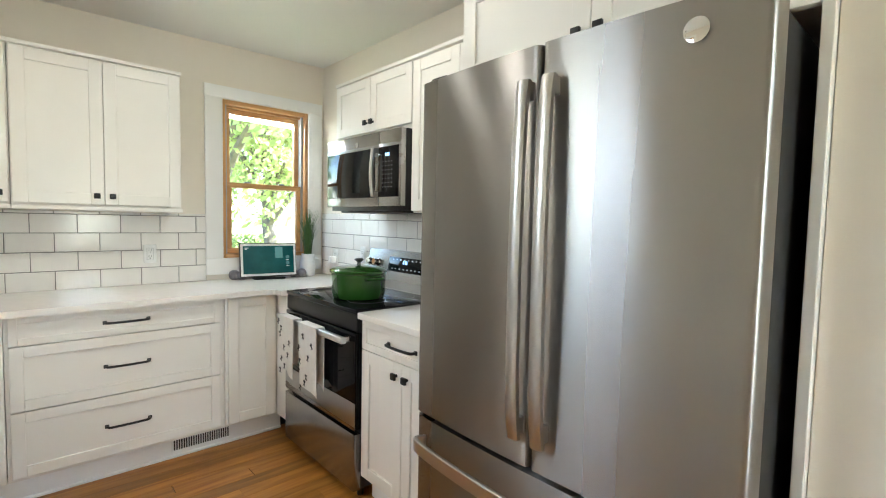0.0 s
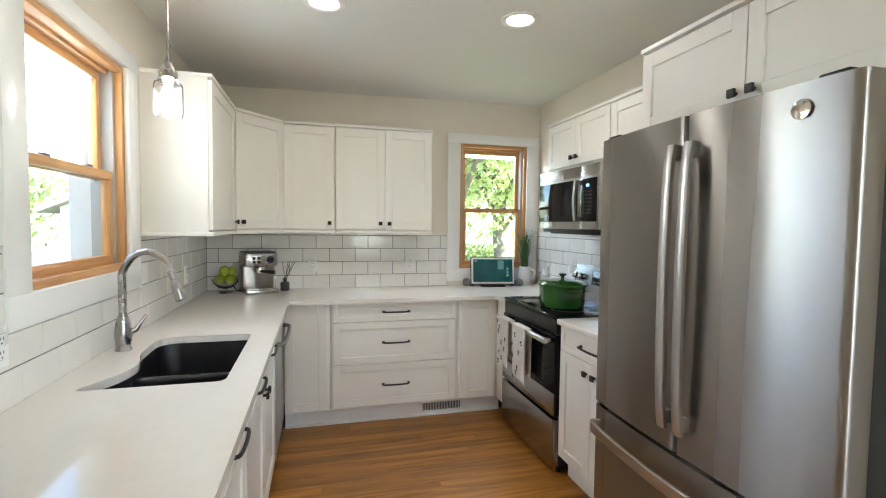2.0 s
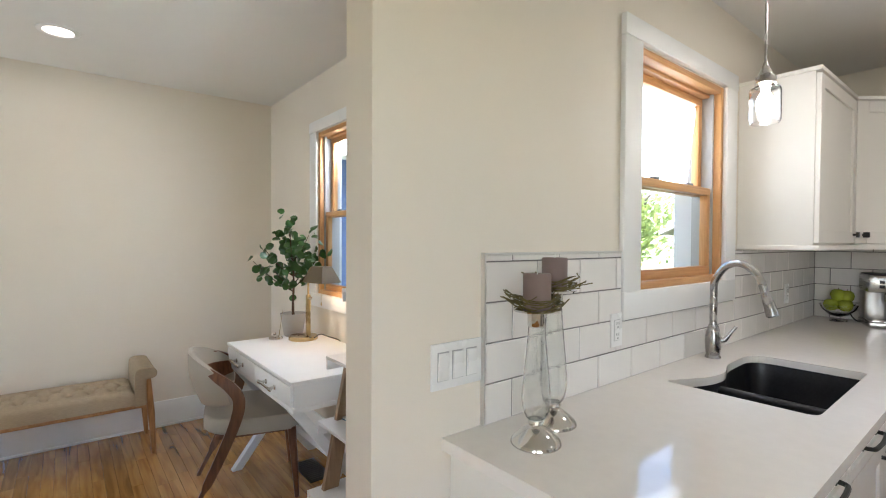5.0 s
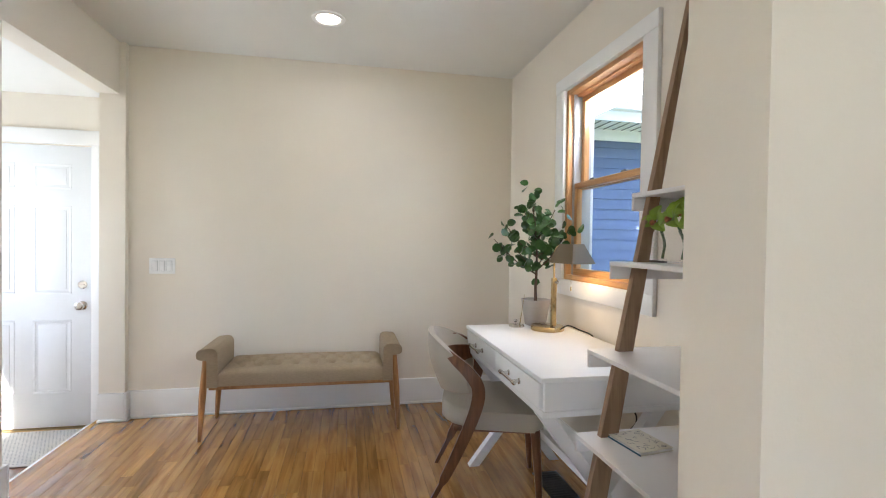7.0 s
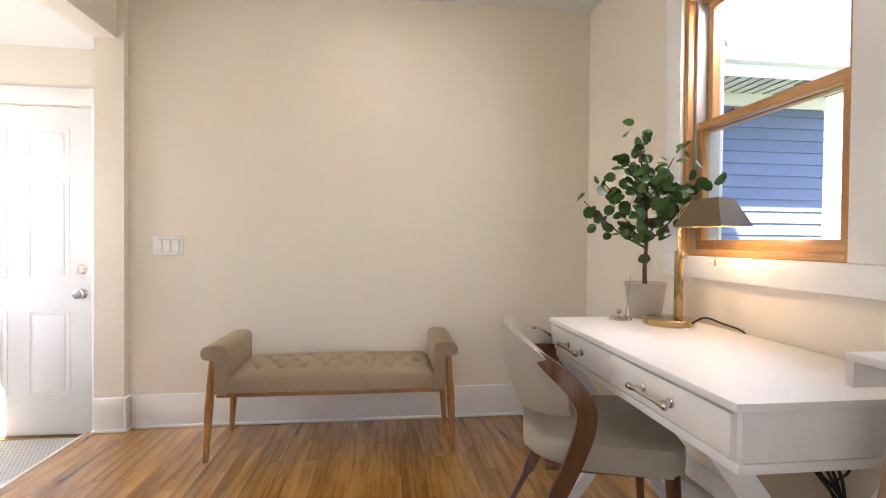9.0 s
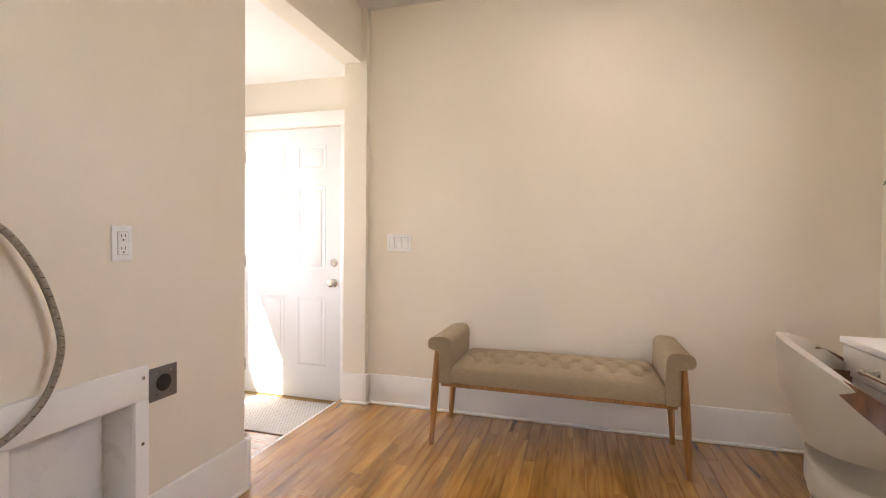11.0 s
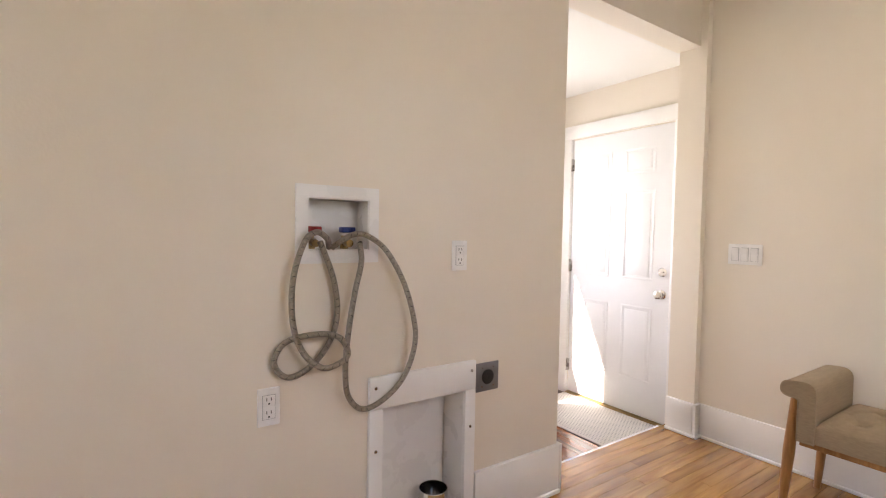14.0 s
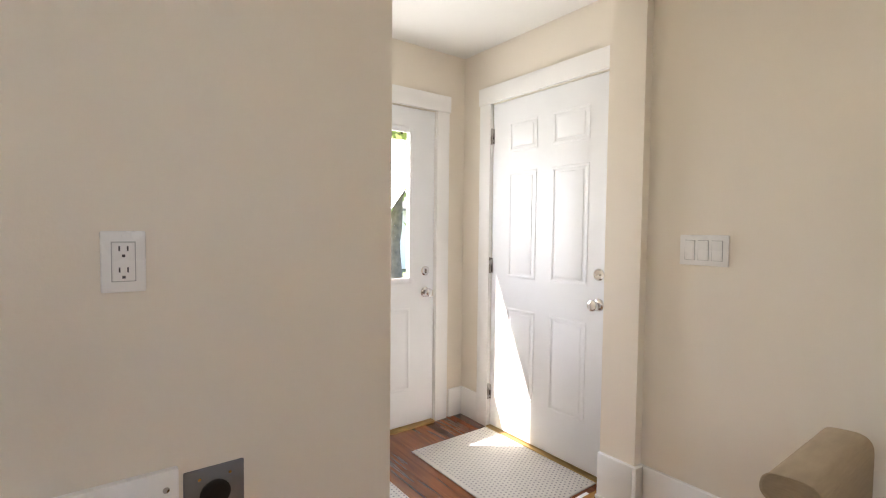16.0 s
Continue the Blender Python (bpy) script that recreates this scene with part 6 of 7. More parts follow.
for a, z0_, out, up in ((4.24, 1.06, 0.25, 0.20), (0.5, 1.08, 0.22, 0.24), (5.2, 1.08, 0.17, 0.12), (1.9, 1.10, 0.12, 0.18), (4.5, 1.16, 0.18, 0.18), (0.1, 1.16, 0.20, 0.10), (2.9, 1.20, 0.14, 0.18), (5.8, 1.22, 0.14, 0.16), (1.0, 1.26, 0.10, 0.17), (3.9, 1.30, 0.10, 0.16)):
    e = Vector((TX + out * math.cos(a), min(TY + out * math.sin(a), 1.665), z0_ + up))
    path = smooth_path([(TX, TY, z0_), (TX + 0.45 * (e.x - TX), TY + 0.45 * (e.y - TY), z0_ + 0.35 * up), e], 5)
    tube(bm, path, [0.0050 - 0.0003 * i for i in range(len(path))], 5)
    limb_ends.append(path)
part("trunk", bm, BARK, pt)
bm = B()
def round_leaf(bm, c, n, size, up):
    side = n.cross(up).normalized()
    upv = side.cross(n).normalized()
    ring = [bm.verts.new(c + size * (math.cos(k * math.pi / 4) * side * 0.95 + (math.sin(k * math.pi / 4) + 0.15) * upv) + n * size * 0.12 * math.cos(k * math.pi / 2)) for k in range(8)]
    mid_ = bm.verts.new(c)
    for k in range(8):
        bm.faces.new((ring[k], ring[(k + 1) % 8], mid_))
for path in limb_ends + [smooth_path([(TX, TY, 1.25), (TX - 0.015, TY - 0.01, 1.40), (TX - 0.02, TY - 0.02, 1.54)], 5)]:
    for i in range(19):
        q = path[min(len(path) - 1, int(len(path) * (0.35 + 0.65 * rng.random())))]
        off = Vector((rng.gauss(0, 0.030), rng.gauss(0, 0.030), rng.gauss(0.0, 0.030)))
        n = Vector((rng.gauss(0.4, 0.7), rng.gauss(-0.5, 0.7), rng.gauss(0.5, 0.6))).normalized()
        c = q + off
        c.y = min(c.y, 1.672)
        round_leaf(bm, c, n, rng.uniform(0.018, 0.031), Vector((rng.gauss(0, 1), rng.gauss(0, 1), 0.4)))
part("leaves", bm, LEAF, pt, "round dark green leaves", smooth=False)

# ---- chair ----
chm = pose(-1.865, 1.138, 0, 0, 0, -16)
chr_ = thing("desk_chair", "pale leather desk chair with curved walnut frame", "chair", m=chm)
bm = B()
poly = rounded([(-0.235, -0.225), (0.235, -0.225), (0.255, 0.255), (-0.255, 0.255)], [0.19, 0.19, 0.06, 0.06], 8)
prism(bm, poly, 0.385, 0.468)
bmesh.ops.bevel(bm, geom=[e for e in bm.edges if abs(e.verts[0].co.z - e.verts[1].co.z) < 1e-5], offset=0.028, segments=4, profile=0.5, affect="EDGES")
part("seat", bm, LEATHER, chr_)


def shell_(bm, r, a0, a1, z0, z1, thick, lean, drop, n=26, nz=10):
    """A curved back: an arc round the seat, leaning outwards as it rises, its upper edge falling towards the ends."""
    inner, outer_ = [], []
    for i in range(n + 1):
        a = radians(a0 + (a1 - a0) * i / n)
        k = abs(2 * i / n - 1)
        top = z1 - drop * k ** 2.2
        bot = z0 + 0.03 * k ** 2
        colo, coli = [], []
        for j in range(nz + 1):
            z = bot + (top - bot) * j / nz
            push = lean * (z - z0) + 0.012 * math.sin(math.pi * j / nz)
            e = thick * (0.5 + 0.5 * math.sin(math.pi * min(max(j / nz, 0.06), 0.94)))
            coli.append(bm.verts.new(((r + push - e / 2) * math.cos(a), (r + push - e / 2) * math.sin(a) + 0.02, z)))
            colo.append(bm.verts.new(((r + push + e / 2) * math.cos(a), (r + push + e / 2) * math.sin(a) + 0.02, z)))
        inner.append(coli)
        outer_.append(colo)
    for i in range(n):
        for j in range(nz):
            bm.faces.new((inner[i][j], inner[i][j + 1], inner[i + 1][j + 1], inner[i + 1][j]))
            bm.faces.new((outer_[i][j], outer_[i + 1][j], outer_[i + 1][j + 1], outer_[i][j + 1]))
        for j in (0, nz):
            bm.faces.new((inner[i][j], inner[i + 1][j], outer_[i + 1][j], outer_[i][j]))
    for i in (0, n):
        for j in range(nz):
            bm.faces.new((inner[i][j], outer_[i][j], outer_[i][j + 1], inner[i][j + 1]))
    return bm


part("backrest", shell_(B(), 0.250, 203, 337, 0.520, 0.800, 0.042, 0.22, 0.13), LEATHER, chr_)
for s_ in (-1, 1):
    bm = B()
    path = smooth_path([(s_ * 0.205, -0.195, 0.728), (s_ * 0.250, -0.150, 0.700), (s_ * 0.277, -0.085, 0.648), (s_ * 0.281, -0.045, 0.575), (s_ * 0.274, -0.070, 0.45), (s_ * 0.254, -0.165, 0.22), (s_ * 0.232, -0.275, 0.0)], 7)
    widths = [0.016 + 0.013 * math.sin(math.pi * i / (len(path) - 1)) for i in range(len(path))]
    rings = []
    for i, q in enumerate(path):
        d = (path[min(i + 1, len(path) - 1)] - path[max(i - 1, 0)]).normalized()
        flat = Vector((1, 0, 0))
        across = d.cross(flat).normalized()
        w = widths[i] * (0.55 if i > len(path) - 6 else 1)
        rings.append([bm.verts.new(q + flat * a * 0.011 + across * b * w) for a, b in ((-1, -1), (1, -1), (1, 1), (-1, 1))])
    for a, b in zip(rings, rings[1:]):
        for k in range(4):
            bm.faces.new((a[k], a[(k + 1) % 4], b[(k + 1) % 4], b[k]))
    bm.faces.new(rings[0])
    bm.faces.new(list(reversed(rings[-1])))
    part("bent_back_leg", bm, WALNUT, chr_)
    bm = B()
    tube(bm, [(s_ * 0.215, 0.215, 0.385), (s_ * 0.222, 0.230, 0.20), (s_ * 0.228, 0.242, 0.0)], [0.023, 0.019, 0.012], 10)
    part("front_leg", bm, WALNUT, chr_)
bm = B()
shell_(bm, 0.229, 206, 334, 0.575, 0.690, 0.010, 0.22, 0.02, 20, 4)
part("inner_band", bm, WALNUT, chr_)
bm = B()
box(bm, -0.21, 0.21, -0.16, 0.22, 0.362, 0.3855, 0.004)
part("seat_rail", bm, WALNUT, chr_)

# ---- leaning shelf ----
sh = thing("ladder_shelf", "leaning ladder shelf with white trays and wooden rails", "shelf", (-0.68, 1.4, 0))
SX0, SX1 = -1.005, -0.36


def rail_y(z):
    return 1.108 + 0.204 * z


for x in (SX0 + 0.03, SX1 - 0.07):
    bm = B()
    prism(bm, [(rail_y(0) - 0.0, 0.0), (rail_y(0) + 0.080, 0.0), (rail_y(2.05) + 0.016, 2.05), (rail_y(2.05), 2.05)], x, x + 0.023, Matrix(((0, 0, 1, 0), (1, 0, 0, 0), (0, 1, 0, 0), (0, 0, 0, 1))))
    part("rail", bm, RAIL, sh, smooth=False)
SHELVES = ((1.125, 0.336), (1.172, 0.622), (1.210, 0.896), (1.284, 1.184), (1.360, 1.410))
for y, z in SHELVES:
    bm = B()
    box(bm, SX0, SX1, y, NY - 0.005, z - 0.014, z, 0.001)
    tray = part("tray", bm, SHELFWHITE, sh)
    bm = B()
    box(bm, SX0, SX0 + 0.014, y + 0.001, NY - 0.006, z - 0.058, z - 0.0145, 0.001)
    part("end_apron", bm, SHELFWHITE, tray)
    bm = B()
    box(bm, SX0 + 0.0145, SX1, NY - 0.020, NY - 0.006, z - 0.058, z - 0.0145, 0.001)
    part("back_apron", bm, SHELFWHITE, tray)

bk = thing("picture_book", "hardback book with patterned cream cover and blue spine", "book", m=pose(-0.893, 1.332, 0.622, 0, 0, 8))
bm = B()
box(bm, -0.070, 0.070, -0.058, 0.058, 0.0016, 0.0095)
part("pages", bm, PAPER, bk, smooth=False)
bm = B()
box(bm, -0.073, 0.073, -0.061, 0.061, 0.0096, 0.0112, 0.0006)
box(bm, -0.073, 0.073, -0.061, 0.061, 0.0, 0.0018)
cov = part("cover", bm, BOOKCOVER, bk)
bm = B()
box(bm, -0.0735, 0.0735, -0.0635, -0.0612, 0.0, 0.0050, 0.001)
part("spine", bm, BOOKBLUE, bk)
rng = random.Random(5)
bm = B()
for i in range(46):
    cx, cy, a = rng.uniform(-0.062, 0.062), rng.uniform(-0.048, 0.048), rng.uniform(0, 180)
    box(bm, -0.007, 0.007, -0.0008, 0.0008, 0.0113, 0.0116, 0, pose(cx, cy, 0, 0, 0, a))
part("cover_drawing", bm, INK, cov, "loose ink line drawing", smooth=False)

ob_ = thing("orchid_planter", "square glass planter with lime green orchids and stones", "plant", (-0.72, 1.46, 1.184))
gx0_, gx1_, gy0_, gy1_, gz_ = -0.975, -0.56, 1.40, 1.55, 1.1845
for a in ((gx0_, gx1_, gy0_, gy0_ + 0.005), (gx0_, gx1_, gy1_ - 0.005, gy1_), (gx0_, gx0_ + 0.005, gy0_ + 0.005, gy1_ - 0.005), (gx1_ - 0.005, gx1_, gy0_ + 0.005, gy1_ - 0.005)):
    bm = B()
    box(bm, *a, gz_, gz_ + 0.098)
    part("glass_panel", bm, GLASS, ob_, smooth=False)
bm = B()
box(bm, gx0_ + 0.005, gx1_ - 0.005, gy0_ + 0.005, gy1_ - 0.005, gz_, gz_ + 0.006)
part("glass_base", bm, GLASS, ob_, smooth=False)
bm = B()
for i in range(20):
    c = Vector((rng.uniform(gx0_ + 0.045, gx1_ - 0.03), rng.uniform(gy0_ + 0.03, gy1_ - 0.03), gz_ + 0.016 + 0.045 * rng.random()))
    s_ = rng.uniform(0.018, 0.032)
    bmesh.ops.create_icosphere(bm, subdivisions=2, radius=1.0, matrix=Matrix.Translation(c) @ Euler((rng.random(), rng.random(), rng.random() * 6)).to_matrix().to_4x4() @ Matrix.Diagonal((s_ * 1.3, s_, s_ * 0.6, 1)))
part("stones", bm, ROCK, ob_)


def petal(bm, m, length, width, cup):
    """An ovate petal along local y, cupped and curling back at its tip."""
    rows_ = []
    for j in range(7):
        k = j / 6
        w = width * (math.sin(math.pi * (0.12 + 0.85 * k)) ** 0.7)
        z = cup * math.sin(math.pi * k) * 0.5 - 0.012 * k ** 3
        rows_.append([bm.verts.new(m @ Vector((u * w, 0.003 + length * k, z + 0.35 * abs(u) * w - (0.003 if u == 0 else 0)))) for u in (-1, -0.5, 0, 0.5, 1)])
    for a, b in zip(rows_, rows_[1:]):
        for i in range(4):
            bm.faces.new((a[i], a[i + 1], b[i + 1], b[i]))


BLOOMS = ((-0.935, 1.405, 1.318), (-0.845, 1.395, 1.322), (-0.885, 1.460, 1.345), (-0.785, 1.430, 1.352), (-0.745, 1.395, 1.312),
          (-0.695, 1.450, 1.350), (-0.655, 1.400, 1.330), (-0.605, 1.450, 1.348), (-0.815, 1.480, 1.330), (-0.725, 1.490, 1.335))
for fx, fy, fz in BLOOMS:
    n = Vector((rng.gauss(0.30, 0.30), rng.gauss(-0.85, 0.15), rng.gauss(0.10, 0.20))).normalized()
    base = Matrix.Translation((fx, fy, fz)) @ n.to_track_quat("Z", "Y").to_matrix().to_4x4() @ pose(0, 0, 0, 0, 0, rng.uniform(-25, 25))
    fl = None
    for a, length, width in ((0, 0.046, 0.021), (122, 0.047, 0.021), (238, 0.047, 0.021), (62, 0.045, 0.017), (298, 0.045, 0.017)):
        bm = B()
        petal(bm, base @ pose(0, 0, 0, 0, 0, a + rng.uniform(-7, 7)) @ pose(0, 0, 0, rng.uniform(8, 26), 0, 0), length, width, 0.014)
        if fl is None:
            fl = part("orchid_flower", bm, ORCHID, ob_, "lime green orchid bloom")
        else:
            part("petal", bm, ORCHID, fl)
    bm = B()
    lathe(bm, [(0.0, 0.0), (0.005, 0.004), (0.006, 0.012), (0.010, 0.019), (0.008, 0.020), (0.004, 0.012), (0.0, 0.010)], seg=12, m=base @ pose(0, -0.004, 0.002, 25, 0, 0))
    part("lip", bm, LIP, fl, "cream and rusty red lip")
    bm = B()
    tube(bm, smooth_path([(fx + 0.015, max(fy, 1.42), 1.198), (fx + 0.010, max(fy, 1.42) + 0.01, 1.25), (fx, fy + 0.006, fz - 0.004)], 4), 0.0042, 6)
    part("stalk", bm, GRASSLEAF, ob_)

ps = thing("pinned_notice", "printed white notice sheet pinned to the wall", "paper", m=pose(-0.985, NY, 1.715, 90, 3, 0))
bm = B()
box(bm, -0.108, 0.108, -0.142, 0.142, 0.0005, 0.0012)
sheet = part("sheet", bm, PAPER, ps, smooth=False)
rng = random.Random(9)
LINES = [(-0.060, 0.062, 0.105, 0.1095)] + [(-0.082 + (0.008 if rng.random() < 0.4 else 0), rng.uniform(0.0, 0.085), 0.090 - i * 0.0098, 0.0919 - i * 0.0098) for i in range(19)]
for x0, x1, y0, y1 in LINES:
    bm = B()
    box(bm, x0, x1, y0, y1, 0.0014, 0.0018)
    part("print_line", bm, INK, sheet, smooth=False)
bm = B()
lathe(bm, [(0.006, 0.001), (0.004, 0.006), (0.006, 0.009), (0, 0.010)], 0.0, 0.132, 0, 12)
part("pin", bm, BRASS, ps)

vt = thing("floor_register", "black metal floor heating register", "vent", (-1.80, 1.50, 0.001))
bm = B()
box(bm, -1.95, -1.66, 1.42, 1.56, 0.0005, 0.006, 0.002)
part("frame", bm, BLACK, vt)
for i in range(12):
    bm = B()
    box(bm, -1.935 + i * 0.022, -1.925 + i * 0.022, 1.435, 1.545, 0.0061, 0.0072)
    part("slat", bm, DARKPLASTIC, vt, smooth=False)

# ---- laundry wall ----
hb = thing("washer_valve_box", "recessed white washer outlet box with two valves", "outlet box", (-1.0, HY, 1.03))
bm = B()
for a in ((-1.137, -0.866, 1.027, 1.067), (-1.137, -0.866, 1.228, 1.266), (-1.137, -1.103, 1.067, 1.228), (-0.904, -0.866, 1.067, 1.228)):
    bm = B()
    box(bm, a[0], a[1], HY, HY + 0.006, a[2], a[3])
    part("flange", bm, PLASTIC, hb, smooth=False)
bm = B()
box(bm, -1.103, -0.904, HY - 0.085, HY - 0.082, 1.067, 1.228)
part("recess_back", bm, PLASTIC, hb, smooth=False)
for a in ((-1.103, -1.100, 1.067, 1.228), (-0.907, -0.904, 1.067, 1.228), (-1.100, -0.907, 1.067, 1.070), (-1.100, -0.907, 1.225, 1.228)):
    bm = B()
    box(bm, a[0], a[1], HY - 0.082, HY + 0.001, a[2], a[3])
    part("recess_side", bm, PLASTIC, hb, smooth=False)
bm = B()
for x0, x1, z in ((-1.03, -0.99, 1.155), (-0.985, -0.95, 1.155), (-1.07, -1.02, 1.247)):
    box(bm, x0, x1, HY - 0.0819, HY - 0.0812, z, z + 0.005)
part("moulded_mark", bm, PLASTIC, hb, smooth=False)
for x, mat_ in ((-0.925, RED), (-1.035, BLUE)):
    bm = B()
    lathe(bm, [(0.013, 0), (0.013, 0.018), (0.010, 0.020), (0.010, 0.040), (0.013, 0.042)], x, HY - 0.035, 1.0705, 16)
    valve = part("valve", bm, BRASS, hb, "brass stop valve")
    bm = B()
    box(bm, x - 0.022, x + 0.022, HY - 0.030, HY + 0.006, 1.122, 1.140, 0.004)
    for k in range(4):
        box(bm, x - 0.019 + k * 0.011, x - 0.014 + k * 0.011, HY + 0.0061, HY + 0.010, 1.123, 1.139)
    part("valve_handle", bm, mat_, valve)
    bm = B()
    tube(bm, [(x, HY - 0.035, 1.095), (x, HY - 0.010, 1.092), (x, HY + 0.012, 1.088)], [0.011, 0.013, 0.012], 10)
    part("coupling", bm, BRASS, valve)

HOSE_Y = HY + 0.022
def hose(name, pts, label):
    h = thing(name, label, "hose", (pts[0][0], HY + 0.02, min(p[2] for p in pts)), "washer hoses")
    path = smooth_path(pts, 12)
    bm = B()
    tube(bm, path, 0.0090, 12)
    tub = part("braid", bm, BRAID, h)
    bm = B()
    dist = 0.0
    for i in range(1, len(path)):
        dist += (path[i] - path[i - 1]).length
        if dist > 0.022:
            dist = 0.0
            d = (path[i] - path[i - 1]).normalized()
            mm = Matrix.Translation(path[i]) @ d.to_track_quat("Z", "Y").to_matrix().to_4x4() @ pose(0, 0, 0, 28, 0, 0)
            lathe(bm, [(0.0091, -0.0008), (0.0096, 0), (0.0091, 0.0008)], seg=12, m=mm)
    tagged(part("tracer_bands", bm, PRINT, tub, "thin dark tracer stripes"), kind="stuff")
    return h


y1_, y2_, y3_ = HY + 0.040, HY + 0.062, HY + 0.020
hose("washer_hose", [(-0.968, HY + 0.010, 1.076), (-0.950, y1_, 1.104), (-0.918, y1_, 1.122), (-0.882, y1_, 1.092), (-0.850, y1_, 0.985), (-0.850, y1_, 0.860), (-0.880, y1_, 0.770), (-0.930, y2_, 0.722),
                     (-0.985, y2_, 0.728), (-1.012, y2_, 0.755), (-0.985, y2_, 0.805), (-0.920, y2_, 0.823), (-0.840, y3_, 0.802), (-0.803, y3_, 0.750), (-0.826, y3_, 0.704), (-0.870, y3_, 0.697),
                     (-0.930, y3_, 0.735), (-0.975, y3_, 0.80), (-0.993, y3_, 0.88), (-0.980, y3_, 0.975), (-0.952, y3_, 1.055), (-0.935, y3_, 1.095)],
     "braided steel washer hose looped in a knot")
hose("washer_hose", [(-0.975, HY + 0.014, 1.075), (-1.000, y1_, 1.100), (-1.040, y1_, 1.118), (-1.085, y1_, 1.112), (-1.150, y1_, 1.065), (-1.215, y1_, 0.960), (-1.255, y1_, 0.840), (-1.262, y1_, 0.750), (-1.225, y1_, 0.650),
                     (-1.155, y1_, 0.585), (-1.075, y1_, 0.562), (-1.025, y1_, 0.610), (-1.013, y1_, 0.690), (-1.020, y1_, 0.800), (-1.040, y1_, 0.930), (-1.062, y1_, 1.03), (-1.062, y3_ + 0.006, 1.090)],
     "braided steel washer hose hung in one long loop")

db = thing("dryer_vent_box", "recessed white dryer vent box with metal duct", "vent box", (-1.33, HY, 0.0))
bm = B()
for a in ((-1.548, -1.108, 0.540, 0.648), (-1.158, -1.108, 0.0, 0.540), (-1.548, -1.500, 0.0, 0.540)):
    bm = B()
    box(bm, a[0], a[1], HY + 0.0, HY + 0.018, a[2], a[3], 0.003)
    part("surround_board", bm, TRIM, db)
bm = B()
box(bm, -1.5045, -1.1585, HY - 0.128, HY - 0.124, 0.031, 0.5345)
part("recess_back", bm, PLASTIC, db, smooth=False)
for a in ((-1.5045, -1.5005, 0.031, 0.5345), (-1.1625, -1.1585, 0.031, 0.5345), (-1.5005, -1.1625, 0.531, 0.5345), (-1.5005, -1.1625, 0.031, 0.035)):
    bm = B()
    box(bm, a[0], a[1], HY - 0.124, HY + 0.0005, a[2], a[3])
    part("recess_side", bm, PLASTIC, db, smooth=False)
for x, z in ((-1.130, 0.612), (-1.527, 0.612), (-1.132, 0.40), (-1.524, 0.40), (-1.132, 0.22)):
    bm = B()
    lathe(bm, [(0.006, 0), (0.005, 0.002), (0, 0.0022)], seg=12, m=pose(x, HY + 0.018, z, -90, 0, 0))
    part("screw", bm, NICKEL, db)
bm = B()
lathe(bm, [(0.056, 0.0), (0.056, 0.125), (0.053, 0.125), (0.053, 0.02), (0.0, 0.02)], -1.415, HY - 0.062, 0.035, 28)
part("duct", bm, CHROME, db, "shiny round metal duct")

do = thing("dryer_outlet", "grey steel plate with a round black dryer socket", "outlet", m=plate_at("north", -1.613, HY, 0.573))
bm = B()
box(bm, -0.056, 0.056, -0.056, 0.056, 0, 0.007, 0.003)
part("plate", bm, GREYPLATE, do)
bm = B()
lathe(bm, [(0.029, 0.007), (0.029, 0.010), (0.025, 0.012), (0.0, 0.009)], seg=24)
part("socket", bm, BLACK, do)
for x, y in ((-0.028, 0.036), (0.028, 0.036), (-0.028, -0.036), (0.028, -0.036)):
    bm = B()
    lathe(bm, [(0.0035, 0.007), (0.003, 0.0085), (0, 0.0085)], x, y, 0, 10)
    part("screw", bm, CHROME, do)

# ---- entry ----
def mat_rug(name, x0, x1, y0, y1, label):
    r_ = thing(name, label, "rug", ((x0 + x1) / 2, (y0 + y1) / 2, EZ), "entry mats")
    bm = B()
    box(bm, x0, x1, y0, y1, EZ + 0.0005, EZ + 0.008, 0.003)
    part("weave", bm, RUG, r_)
    bm = B()
    nx, ny = int((x1 - x0) / 0.022), int((y1 - y0) / 0.022)
    for i in range(nx):
        for j in range(ny):
            cx, cy = x0 + 0.012 + i * 0.022, y0 + 0.012 + (j + 0.5 * (i % 2)) * 0.022
            if cy > y1 - 0.01:
                continue
            v = [bm.verts.new((cx + a * 0.0062, cy + b * 0.0062, EZ + 0.0086)) for a, b in ((-1, 0), (0, -1), (1, 0), (0, 1))]
            bm.faces.new(v)
    tagged(part("diamond_pattern", bm, RUGDARK, r_, "small grey woven diamonds", smooth=False), kind="stuff")


mat_rug("entry_mat", -3.43, -2.86, -2.24, -1.42, "grey and white diamond-woven mat before the panelled door")
mat_rug("entry_mat", -2.60, -2.15, -2.45, -1.55, "grey and white diamond-woven mat in the entry")
el = thing("entry_ceiling_light", "flat white round ceiling light in the entry", "ceiling light", (-2.66, -1.93, ECEIL - 0.02))
bm = B()
lathe(bm, [(0.09, 0), (0.088, -0.012), (0.07, -0.018), (0.0, -0.020)], -2.66, -1.93, ECEIL - 0.0005, 28)
part("disc", bm, TRIM, el)


# ---- outside ----
bm = B()
v = [bm.verts.new(p) for p in ((-400, -400, -0.62), (400, -400, -0.62), (400, 400, -0.62), (-400, 400, -0.62))]
bm.faces.new(v)
structure("ground", bm, LAWN, "mown lawn", "ground")
bm = B()
box(bm, -60, 60, 19.0, 25.5, -0.615, -0.56)
structure("road", bm, ASPHALT, "pale worn street", "road")
bm = B()
box(bm, -60, 60, 17.2, 18.4, -0.615, -0.55)
structure("pavement", bm, QUARTZ, "pale concrete footpath", "pavement")


